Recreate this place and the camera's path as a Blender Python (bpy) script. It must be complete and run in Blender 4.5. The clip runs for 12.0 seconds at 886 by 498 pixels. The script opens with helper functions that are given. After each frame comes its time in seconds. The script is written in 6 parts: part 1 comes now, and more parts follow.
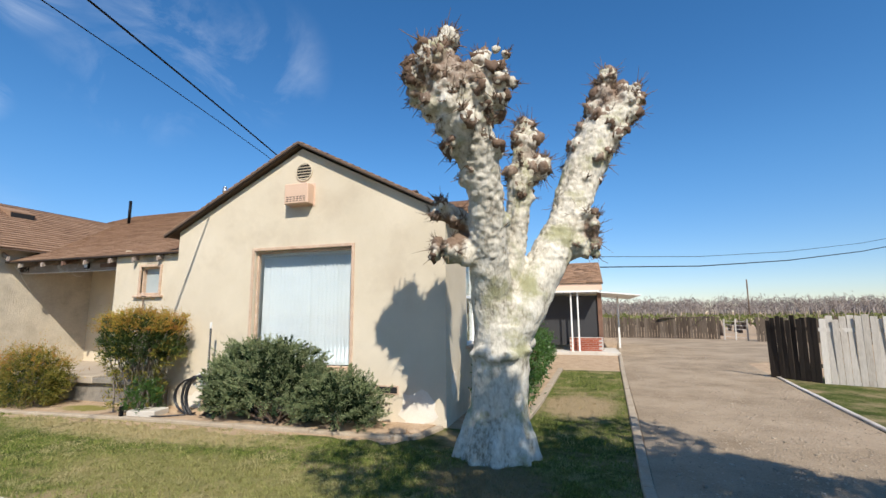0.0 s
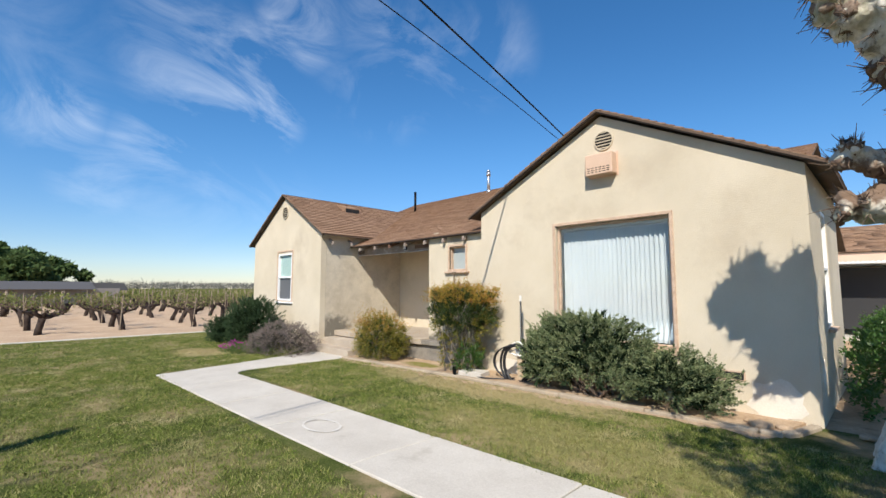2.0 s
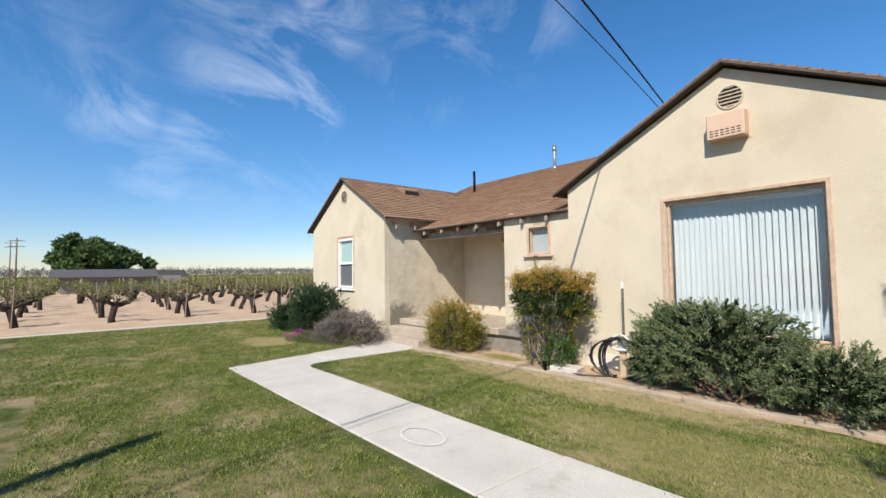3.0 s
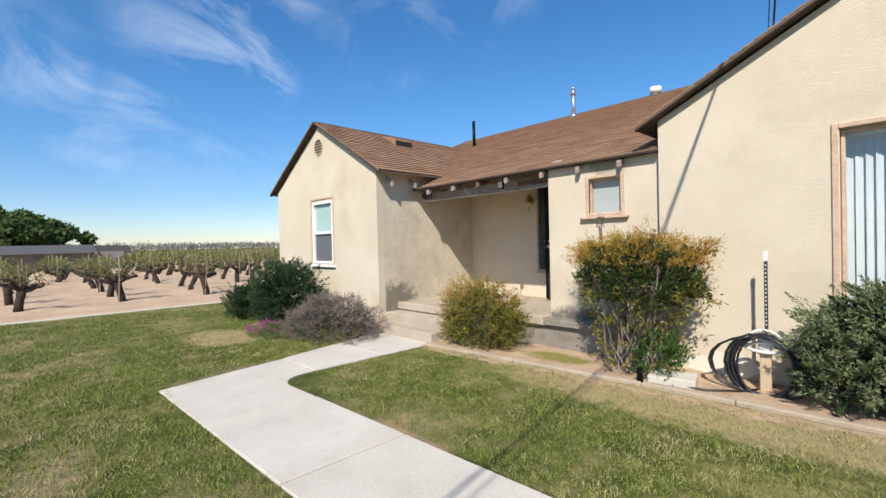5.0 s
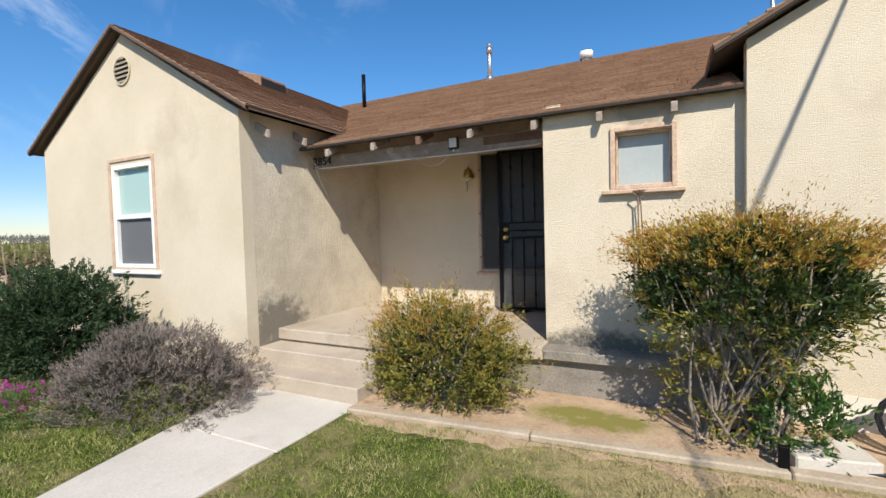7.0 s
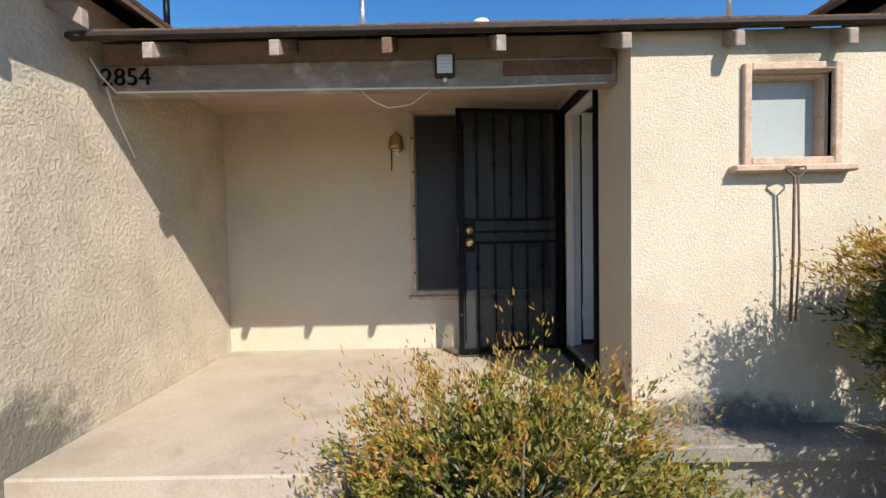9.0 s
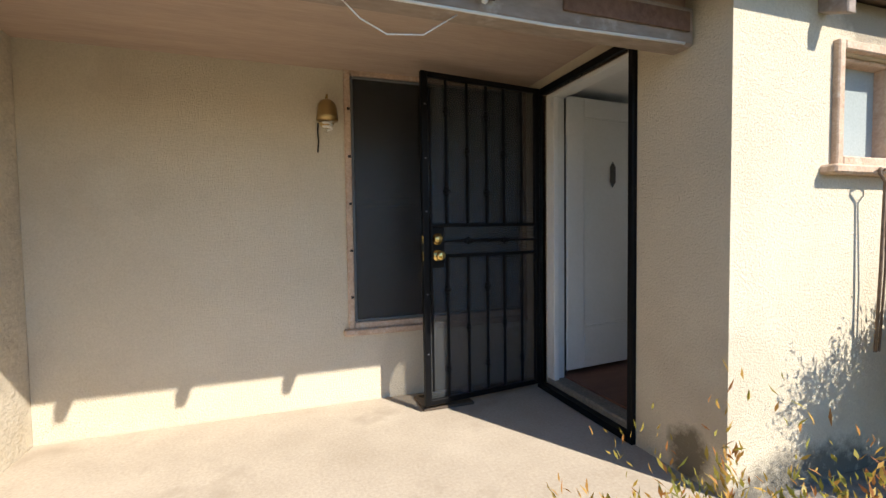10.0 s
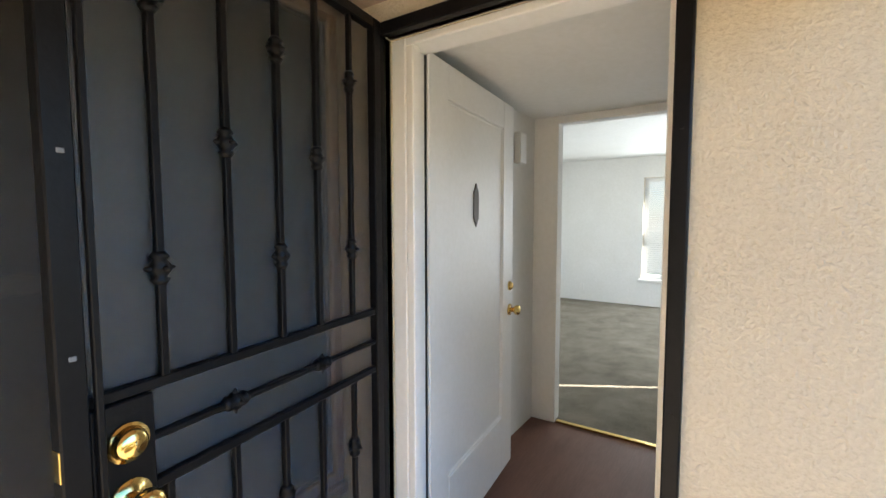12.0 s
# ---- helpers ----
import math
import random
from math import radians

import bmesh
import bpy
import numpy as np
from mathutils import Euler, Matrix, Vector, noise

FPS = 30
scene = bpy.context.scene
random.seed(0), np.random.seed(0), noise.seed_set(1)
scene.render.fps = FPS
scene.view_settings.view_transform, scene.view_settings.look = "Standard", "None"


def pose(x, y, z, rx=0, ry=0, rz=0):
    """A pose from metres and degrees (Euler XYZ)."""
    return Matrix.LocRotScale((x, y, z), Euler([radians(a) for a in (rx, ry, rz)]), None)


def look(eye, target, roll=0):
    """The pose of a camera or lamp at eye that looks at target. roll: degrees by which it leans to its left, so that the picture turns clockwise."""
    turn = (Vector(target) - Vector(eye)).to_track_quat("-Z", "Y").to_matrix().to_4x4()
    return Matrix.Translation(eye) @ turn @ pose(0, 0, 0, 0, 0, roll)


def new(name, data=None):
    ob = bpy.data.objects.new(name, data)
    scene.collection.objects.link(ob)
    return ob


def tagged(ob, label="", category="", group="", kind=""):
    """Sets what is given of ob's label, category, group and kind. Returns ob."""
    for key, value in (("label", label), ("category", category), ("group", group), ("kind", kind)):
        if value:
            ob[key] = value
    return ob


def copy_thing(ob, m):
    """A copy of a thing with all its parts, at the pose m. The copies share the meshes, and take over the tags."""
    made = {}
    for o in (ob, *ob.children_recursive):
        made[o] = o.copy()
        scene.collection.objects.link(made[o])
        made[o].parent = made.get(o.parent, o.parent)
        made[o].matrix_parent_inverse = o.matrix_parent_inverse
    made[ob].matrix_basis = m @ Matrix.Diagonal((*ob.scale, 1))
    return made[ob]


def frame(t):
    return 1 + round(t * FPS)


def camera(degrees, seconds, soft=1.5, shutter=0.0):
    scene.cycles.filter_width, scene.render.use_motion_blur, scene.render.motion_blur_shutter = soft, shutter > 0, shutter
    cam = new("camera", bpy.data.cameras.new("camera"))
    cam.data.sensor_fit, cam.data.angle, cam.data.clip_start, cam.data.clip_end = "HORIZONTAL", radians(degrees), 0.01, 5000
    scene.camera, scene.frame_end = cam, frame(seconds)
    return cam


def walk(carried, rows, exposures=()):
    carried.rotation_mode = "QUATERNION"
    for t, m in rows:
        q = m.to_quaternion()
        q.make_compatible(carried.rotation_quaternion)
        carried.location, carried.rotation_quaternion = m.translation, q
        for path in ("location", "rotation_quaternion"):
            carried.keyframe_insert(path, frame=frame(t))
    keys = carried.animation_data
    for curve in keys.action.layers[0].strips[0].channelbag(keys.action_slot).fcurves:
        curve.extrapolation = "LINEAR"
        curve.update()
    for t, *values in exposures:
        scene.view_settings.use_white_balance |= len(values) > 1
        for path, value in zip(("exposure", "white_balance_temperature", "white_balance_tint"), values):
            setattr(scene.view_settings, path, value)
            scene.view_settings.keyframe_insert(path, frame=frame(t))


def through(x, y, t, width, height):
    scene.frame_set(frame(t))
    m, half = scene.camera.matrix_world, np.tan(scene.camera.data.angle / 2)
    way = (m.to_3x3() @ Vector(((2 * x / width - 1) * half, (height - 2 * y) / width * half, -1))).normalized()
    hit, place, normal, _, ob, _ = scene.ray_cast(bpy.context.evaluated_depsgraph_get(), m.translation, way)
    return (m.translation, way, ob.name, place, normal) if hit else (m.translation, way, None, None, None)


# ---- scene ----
cam = camera(90.1, 12.0)
# time, eye, target, roll
PATH = [
    (0, (2.47, 1.807, 1.625), (1.88, 3.696, 1.913), -0.4),
    (0.5, (2.296, 1.658, 1.581), (1.406, 3.428, 1.852), -0.0),
    (1, (1.971, 1.556, 1.595), (0.844, 3.19, 1.843), 0.2),
    (1.5, (1.61, 1.399, 1.606), (0.309, 2.903, 1.824), 0.2),
    (2, (1.208, 1.266, 1.617), (-0.215, 2.66, 1.798), 0.0),
    (2.5, (0.668, 1.233, 1.645), (-0.834, 2.546, 1.785), -0.3),
    (3, (0.107, 1.267, 1.694), (-1.442, 2.528, 1.798), -0.7),
    (3.2, (-0.123, 1.315, 1.708), (-1.683, 2.563, 1.797), -0.8),
    (4.8, (-2.244, 2.065, 1.676), (-3.721, 3.414, 1.657), -1.4),
    (5, (-2.529, 2.197, 1.668), (-3.972, 3.581, 1.643), -1.4),
    (5.5, (-3.227, 2.549, 1.657), (-4.569, 4.032, 1.617), -1.3),
    (6, (-3.95, 2.966, 1.684), (-5.166, 4.553, 1.624), -1.4),
    (6.5, (-4.659, 3.353, 1.636), (-5.726, 5.044, 1.58), -1.3),
    (6.7, (-4.936, 3.5, 1.657), (-5.935, 5.232, 1.588), -1.4),
    (8.3, (-6.78, 4.952, 1.632), (-7.164, 6.914, 1.578), -1.3),
    (8.5, (-7.001, 5.153, 1.637), (-7.285, 7.132, 1.566), -1.1),
    (9, (-7.536, 5.666, 1.657), (-7.544, 7.665, 1.58), -1.1),
    (9.5, (-7.953, 6.264, 1.705), (-7.651, 8.239, 1.623), -0.9),
    (10, (-8.236, 6.876, 1.73), (-7.588, 8.766, 1.642), -0.8),
    (10.5, (-8.298, 7.5, 1.738), (-7.312, 9.237, 1.64), -0.7),
    (11, (-8.236, 8.035, 1.854), (-6.971, 9.581, 1.758), -0.5),
    (11.5, (-7.979, 8.39, 1.998), (-6.512, 9.744, 1.873), -0.3),
    (12, (-7.651, 8.737, 2.087), (-5.994, 9.849, 1.948), -0.1),
]
walk(cam, [(t, look(eye, target, roll)) for t, eye, target, roll in PATH],
     [(0, 0.36), (6.7, 0.41), (8.5, 0.47), (9.5, 0.70), (10.5, 1.18), (11.2, 1.86), (12, 2.64)])

# ---- world, sun ----
SUN_WAY = Vector((-0.205, 0.352, -0.382)).normalized()
world = bpy.data.worlds.new("sky")
scene.world = world
world.use_nodes = True
wn, wl = world.node_tree.nodes, world.node_tree.links
wn.clear()
w_out, w_bg, w_sky = wn.new("ShaderNodeOutputWorld"), wn.new("ShaderNodeBackground"), wn.new("ShaderNodeTexSky")
w_sky.sky_type, w_sky.sun_disc = "NISHITA", False
w_sky.sun_elevation = math.asin(-SUN_WAY.z)
w_sky.sun_rotation = math.atan2(-SUN_WAY.x, -SUN_WAY.y)
w_sky.air_density, w_sky.dust_density, w_sky.ozone_density, w_sky.altitude = 1.0, 0.15, 4.0, 100
# thin cirrus, streaked along one heading
w_co, w_map, w_map2 = wn.new("ShaderNodeTexCoord"), wn.new("ShaderNodeMapping"), wn.new("ShaderNodeMapping")
w_map.vector_type = "TEXTURE"
w_map.inputs["Rotation"].default_value = (radians(-22), 0, radians(12))
w_map.inputs["Scale"].default_value = (0.30, 0.34, 0.165)
w_map.inputs["Location"].default_value = (0.35, 0.1, 0.0)
w_n1, w_n2 = wn.new("ShaderNodeTexNoise"), wn.new("ShaderNodeTexNoise")
w_n1.inputs["Scale"].default_value, w_n1.inputs["Detail"].default_value, w_n1.inputs["Roughness"].default_value = 1.1, 9, 0.62
w_n1.inputs["Distortion"].default_value = 1.5
w_n2.inputs["Scale"].default_value, w_n2.inputs["Detail"].default_value = 1.3, 3
w_r1, w_r2 = wn.new("ShaderNodeMapRange"), wn.new("ShaderNodeMapRange")
w_r1.inputs["From Min"].default_value, w_r1.inputs["From Max"].default_value = 0.43, 0.78
w_r2.inputs["From Min"].default_value, w_r2.inputs["From Max"].default_value = 0.3, 0.6
w_mul, w_sep, w_low = wn.new("ShaderNodeMath"), wn.new("ShaderNodeSeparateXYZ"), wn.new("ShaderNodeMapRange")
w_mul.operation = "MULTIPLY"
w_mul2 = wn.new("ShaderNodeMath")
w_mul2.operation = "MULTIPLY"
# the cirrus lies in a few wisps to the west of the house: heading, reach in degrees, weight
WISPS = [((-0.878, 0.263, 0.399), 9, 1.0), ((-0.88, 0.192, 0.434), 8, 0.9), ((-0.87, 0.34, 0.358), 6, 0.9), ((-0.772, 0.38, 0.51), 6, 0.9), ((-0.705, 0.481, 0.521), 5, 0.7),
         ((-0.958, 0.04, 0.284), 5, 0.8), ((-0.949, 0.169, 0.265), 5, 0.9), ((-0.976, 0.103, 0.195), 5, 0.7), ((-0.707, 0.538, 0.459), 10, 0.45), ((-0.919, -0.012, 0.394), 9, 0.3),
         ((-0.959, 0.233, 0.162), 9, 0.35), ((-0.93, 0.36, 0.10), 11, 0.3), ((-0.57, 0.66, 0.49), 8, 0.35)]
w_near = None
for way, reach, weight in WISPS:
    w_dot, w_rng = wn.new("ShaderNodeVectorMath"), wn.new("ShaderNodeMapRange")
    w_dot.operation, w_rng.interpolation_type = "DOT_PRODUCT", "SMOOTHSTEP"
    w_dot.inputs[1].default_value = Vector(way).normalized()
    w_rng.inputs["From Min"].default_value, w_rng.inputs["From Max"].default_value = math.cos(radians(reach)), math.cos(radians(reach * 0.15))
    w_rng.inputs["To Max"].default_value = min(1, weight * 1.25)
    wl.new(w_co.outputs["Generated"], w_dot.inputs[0])
    wl.new(w_dot.outputs["Value"], w_rng.inputs["Value"])
    if w_near is None:
        w_near = w_rng.outputs["Result"]
    else:
        w_max = wn.new("ShaderNodeMath")
        w_max.operation = "MAXIMUM"
        wl.new(w_near, w_max.inputs[0])
        wl.new(w_rng.outputs["Result"], w_max.inputs[1])
        w_near = w_max.outputs["Value"]
w_mul3 = wn.new("ShaderNodeMath")
w_mul3.operation = "MULTIPLY"
w_low.inputs["From Min"].default_value, w_low.inputs["From Max"].default_value = 0.06, 0.30
w_mix = wn.new("ShaderNodeMix")
w_mix.data_type = "RGBA"
w_mix.inputs["B"].default_value = (7.5, 7.9, 8.4, 1)
w_sat = wn.new("ShaderNodeHueSaturation")
w_sat.inputs["Saturation"].default_value = 1.25
wl.new(w_co.outputs["Generated"], w_map.inputs["Vector"])
wl.new(w_map.outputs["Vector"], w_n1.inputs["Vector"])
wl.new(w_co.outputs["Generated"], w_n2.inputs["Vector"])
wl.new(w_n1.outputs["Fac"], w_r1.inputs["Value"])
wl.new(w_n2.outputs["Fac"], w_r2.inputs["Value"])
wl.new(w_r1.outputs["Result"], w_mul.inputs[0])
wl.new(w_r2.outputs["Result"], w_mul.inputs[1])
wl.new(w_co.outputs["Generated"], w_sep.inputs["Vector"])
wl.new(w_sep.outputs["Z"], w_low.inputs["Value"])
wl.new(w_mul.outputs["Value"], w_mul2.inputs[0])
wl.new(w_low.outputs["Result"], w_mul2.inputs[1])
wl.new(w_sky.outputs["Color"], w_sat.inputs["Color"])
# deeper blue haze towards the horizon
w_haze, w_hz = wn.new("ShaderNodeMix"), wn.new("ShaderNodeMapRange")
w_haze.data_type, w_haze.blend_type = "RGBA", "MULTIPLY"
w_haze.inputs["B"].default_value = (0.78, 0.76, 0.84, 1)
w_hz.interpolation_type = "SMOOTHSTEP"
w_hz.inputs["From Min"].default_value, w_hz.inputs["From Max"].default_value = 0.34, 0.02
wl.new(w_sep.outputs["Z"], w_hz.inputs["Value"])
wl.new(w_hz.outputs["Result"], w_haze.inputs["Factor"])
wl.new(w_sat.outputs["Color"], w_haze.inputs["A"])
wl.new(w_haze.outputs["Result"], w_mix.inputs["A"])
wl.new(w_mul2.outputs["Value"], w_mul3.inputs[0])
wl.new(w_near, w_mul3.inputs[1])
wl.new(w_mul3.outputs["Value"], w_mix.inputs["Factor"])
wl.new(w_mix.outputs["Result"], w_bg.inputs["Color"])
wl.new(w_bg.outputs["Background"], w_out.inputs["Surface"])
w_bg.inputs["Strength"].default_value = 0.122

sun = new("sun", bpy.data.lights.new("sun", "SUN"))
sun.data.energy, sun.data.angle, sun.data.color = 4.7, radians(0.53), (1.0, 0.93, 0.83)
sun.matrix_world = look((30, -60, 60), Vector((30, -60, 60)) + SUN_WAY)

# ---- materials ----
def material(name, dark, light, rough=0.85, scale=3.0, fine=60.0, bump=0.2, spec=0.3, metal=0.0, stain=None, stain_scale=0.7,
             stain_from=0.55, stain_to=0.7, island=0.0, per_object=0.0, stretch=(1, 1, 1), depth=0.01):
    """Two noises, coarse and fine, between two colours; an optional stain colour with patches of its own; relief from the fine noise."""
    m = bpy.data.materials.new(name)
    m.use_nodes = True
    n, l = m.node_tree.nodes, m.node_tree.links
    b = n["Principled BSDF"]
    geo, mp = n.new("ShaderNodeNewGeometry"), n.new("ShaderNodeMapping")
    mp.inputs["Scale"].default_value = stretch
    l.new(geo.outputs["Position"], mp.inputs["Vector"])
    big, small = n.new("ShaderNodeTexNoise"), n.new("ShaderNodeTexNoise")
    for node, s, d in ((big, scale, 4), (small, fine, 5)):
        node.inputs["Scale"].default_value, node.inputs["Detail"].default_value = s, d
        node.inputs["Roughness"].default_value = 0.6
        l.new(mp.outputs["Vector"], node.inputs["Vector"])
    add = n.new("ShaderNodeMath")
    add.operation = "ADD"
    l.new(big.outputs["Fac"], add.inputs[0])
    l.new(small.outputs["Fac"], add.inputs[1])
    last = add
    for source, amount in ((("Random Per Island", geo), island), (("Random", None), per_object)):
        if amount:
            node = source[1] or n.new("ShaderNodeObjectInfo")
            sc = n.new("ShaderNodeMath")
            sc.operation = "MULTIPLY_ADD"
            sc.inputs[1].default_value = amount
            l.new(node.outputs[source[0]], sc.inputs[0])
            l.new(last.outputs[0], sc.inputs[2])
            last = sc
    lo, hi = 0.72, 1.28 + island + per_object
    rng = n.new("ShaderNodeMapRange")
    rng.inputs["From Min"].default_value, rng.inputs["From Max"].default_value = lo, hi
    l.new(last.outputs[0], rng.inputs["Value"])
    ramp = n.new("ShaderNodeValToRGB")
    cols = [dark] + (light if isinstance(light, list) else [light])
    while len(ramp.color_ramp.elements) < len(cols):
        ramp.color_ramp.elements.new(0.5)
    for k, c in enumerate(cols):
        ramp.color_ramp.elements[k].position = k / (len(cols) - 1)
        ramp.color_ramp.elements[k].color = (*c, 1)
    l.new(rng.outputs["Result"], ramp.inputs["Fac"])
    colour = ramp.outputs["Color"]
    if stain:
        sn, sr, mix = n.new("ShaderNodeTexNoise"), n.new("ShaderNodeMapRange"), n.new("ShaderNodeMix")
        mix.data_type = "RGBA"
        sn.inputs["Scale"].default_value, sn.inputs["Detail"].default_value, sn.inputs["Roughness"].default_value = stain_scale, 6, 0.65
        l.new(geo.outputs["Position"], sn.inputs["Vector"])
        sr.inputs["From Min"].default_value, sr.inputs["From Max"].default_value = stain_from, stain_to
        l.new(sn.outputs["Fac"], sr.inputs["Value"])
        l.new(sr.outputs["Result"], mix.inputs["Factor"])
        l.new(colour, mix.inputs["A"])
        mix.inputs["B"].default_value = (*stain, 1)
        colour = mix.outputs["Result"]
    l.new(colour, b.inputs["Base Color"])
    b.inputs["Roughness"].default_value, b.inputs["Metallic"].default_value = rough, metal
    b.inputs["Specular IOR Level"].default_value = spec
    if bump:
        bp = n.new("ShaderNodeBump")
        bp.inputs["Strength"].default_value, bp.inputs["Distance"].default_value = bump, depth
        l.new(small.outputs["Fac"], bp.inputs["Height"])
        l.new(bp.outputs["Normal"], b.inputs["Normal"])
    return m


def plain(name, colour, rough=0.5, metal=0.0, spec=0.5):
    m = bpy.data.materials.new(name)
    m.use_nodes = True
    b = m.node_tree.nodes["Principled BSDF"]
    b.inputs["Base Color"].default_value = (*colour, 1)
    b.inputs["Roughness"].default_value, b.inputs["Metallic"].default_value, b.inputs["Specular IOR Level"].default_value = rough, metal, spec
    return m


def glass(name, tint=(0.95, 0.98, 0.99), clear=0.98, rough=0.02):
    """A thin pane: clear to a share, with a mirror's sheen."""
    m = bpy.data.materials.new(name)
    m.use_nodes = True
    n, l = m.node_tree.nodes, m.node_tree.links
    n.clear()
    out, mix, tr, gl, lw, pw, fr = (n.new(k) for k in ("ShaderNodeOutputMaterial", "ShaderNodeMixShader", "ShaderNodeBsdfTransparent", "ShaderNodeBsdfGlossy", "ShaderNodeLayerWeight", "ShaderNodeMath", "ShaderNodeMath"))
    tr.inputs["Color"].default_value = (*[c * clear for c in tint], 1)
    gl.inputs["Roughness"].default_value = rough
    pw.operation, fr.operation = "POWER", "MULTIPLY_ADD"
    pw.inputs[1].default_value, fr.inputs[1].default_value, fr.inputs[2].default_value = 5, 0.94, 0.04
    l.new(lw.outputs["Facing"], pw.inputs[0])
    l.new(pw.outputs["Value"], fr.inputs[0])
    l.new(fr.outputs["Value"], mix.inputs["Fac"])
    l.new(tr.outputs["BSDF"], mix.inputs[1])
    l.new(gl.outputs["BSDF"], mix.inputs[2])
    l.new(mix.outputs["Shader"], out.inputs["Surface"])
    return m


def screen(name, colour, cover):
    """Woven insect mesh, seen as a grey film."""
    m = bpy.data.materials.new(name)
    m.use_nodes = True
    n, l = m.node_tree.nodes, m.node_tree.links
    n.clear()
    out, mix, tr, df = (n.new(k) for k in ("ShaderNodeOutputMaterial", "ShaderNodeMixShader", "ShaderNodeBsdfTransparent", "ShaderNodeBsdfPrincipled"))
    df.inputs["Base Color"].default_value, df.inputs["Roughness"].default_value = (*colour, 1), 0.45
    mix.inputs["Fac"].default_value = cover
    l.new(tr.outputs["BSDF"], mix.inputs[1])
    l.new(df.outputs["BSDF"], mix.inputs[2])
    l.new(mix.outputs["Shader"], out.inputs["Surface"])
    return m


STUCCO = material("stucco", (0.56, 0.485, 0.36), (0.68, 0.60, 0.465), 0.95, 0.8, 95, 0.9, 0.1, stain=(0.50, 0.42, 0.31), stain_scale=0.9, stain_from=0.54, stain_to=0.8, depth=0.008)
STUCCO_OLD = material("weathered_stucco", (0.52, 0.455, 0.35), (0.68, 0.60, 0.47), 0.95, 1.6, 42, 0.9, 0.1, stain=(0.40, 0.345, 0.26), stain_scale=1.5, stain_from=0.52, stain_to=0.8, depth=0.014)
MILDEW = material("mildewed_stucco", (0.13, 0.12, 0.10), (0.42, 0.37, 0.29), 0.95, 7, 40, 0.5, 0.1)
FRESH = material("bare_white_plaster", (0.66, 0.60, 0.50), (0.76, 0.71, 0.62), 0.9, 3, 50, 0.2, 0.1)
SHINGLE = material("brown_shingle", (0.17, 0.10, 0.062), [(0.28, 0.175, 0.112), (0.38, 0.255, 0.17)], 0.95, 26, 90, 0.6, 0.1, island=0.4)
DECK = material("roof_deck", (0.10, 0.07, 0.05), (0.16, 0.11, 0.08), 0.95, 2, 40, 0.1)
TRIM = material("dark_brown_trim", (0.022, 0.016, 0.013), (0.05, 0.034, 0.026), 0.7, 3, 50, 0.2)
PINK = material("peeling_peach_paint", (0.42, 0.29, 0.20), (0.62, 0.46, 0.34), 0.85, 8, 60, 0.4, stain=(0.60, 0.50, 0.40), stain_scale=14, stain_from=0.56, stain_to=0.72)
BEAM = material("weathered_beam_paint", (0.24, 0.19, 0.155), (0.38, 0.31, 0.26), 0.9, 3, 30, 0.5, stain=(0.52, 0.47, 0.41), stain_scale=5, stretch=(0.3, 1, 1))
RAFTER = material("brown_rafter_paint", (0.12, 0.065, 0.045), (0.22, 0.13, 0.09), 0.85, 4, 40, 0.4)
WHITE = material("white_gloss_paint", (0.74, 0.73, 0.69), (0.80, 0.79, 0.76), 0.38, 2, 40, 0.04, 0.4)
VINYL = plain("white_vinyl", (0.80, 0.80, 0.78), 0.35)
INNER = material("interior_white_wall", (0.70, 0.69, 0.65), (0.76, 0.75, 0.72), 0.8, 2, 30, 0.05)
CARPET = material("grey_brown_carpet", (0.13, 0.115, 0.09), (0.26, 0.235, 0.19), 1.0, 4, 200, 0.6, 0.05)
BOARDS = material("reddish_floor_boards", (0.14, 0.065, 0.045), (0.20, 0.10, 0.07), 0.55, 3, 40, 0.1, stretch=(0.3, 3, 1))
CONCRETE = material("pale_concrete", (0.46, 0.42, 0.36), (0.60, 0.56, 0.49), 0.9, 1.4, 70, 0.25, 0.2, stain=(0.38, 0.34, 0.28), stain_scale=2.0, stain_from=0.6, stain_to=0.8)
OLD_CONCRETE = material("stained_concrete", (0.16, 0.145, 0.122), (0.34, 0.305, 0.255), 0.92, 3, 60, 0.4, 0.2, stain=(0.15, 0.135, 0.11), stain_scale=3, stain_from=0.52, stain_to=0.72)
PORCH = material("tan_porch_concrete", (0.36, 0.30, 0.23), (0.48, 0.41, 0.325), 0.9, 1.8, 60, 0.2, 0.2, stain=(0.33, 0.275, 0.21), stain_scale=1.7)
DIRT = material("tan_dirt", (0.36, 0.25, 0.155), (0.52, 0.39, 0.265), 1.0, 3, 45, 0.7, 0.05, stain=(0.27, 0.19, 0.12), stain_scale=5, depth=0.02)
FIELD = material("pale_field_soil", (0.43, 0.30, 0.195), (0.58, 0.43, 0.295), 1.0, 0.7, 14, 0.8, 0.05, depth=0.06)
GRAVEL = material("driveway_gravel", (0.24, 0.18, 0.12), (0.40, 0.315, 0.22), 1.0, 1.0, 60, 0.6, 0.1, stain=(0.43, 0.335, 0.235), stain_scale=0.5, stain_from=0.45, stain_to=0.7, depth=0.03)
TURF = material("lawn_turf", (0.032, 0.045, 0.012), [(0.08, 0.10, 0.025), (0.19, 0.165, 0.075)], 1.0, 2.2, 45, 0.9, 0.05, stain=(0.31, 0.235, 0.135), stain_scale=0.75, stain_from=0.50, stain_to=0.64, depth=0.02)
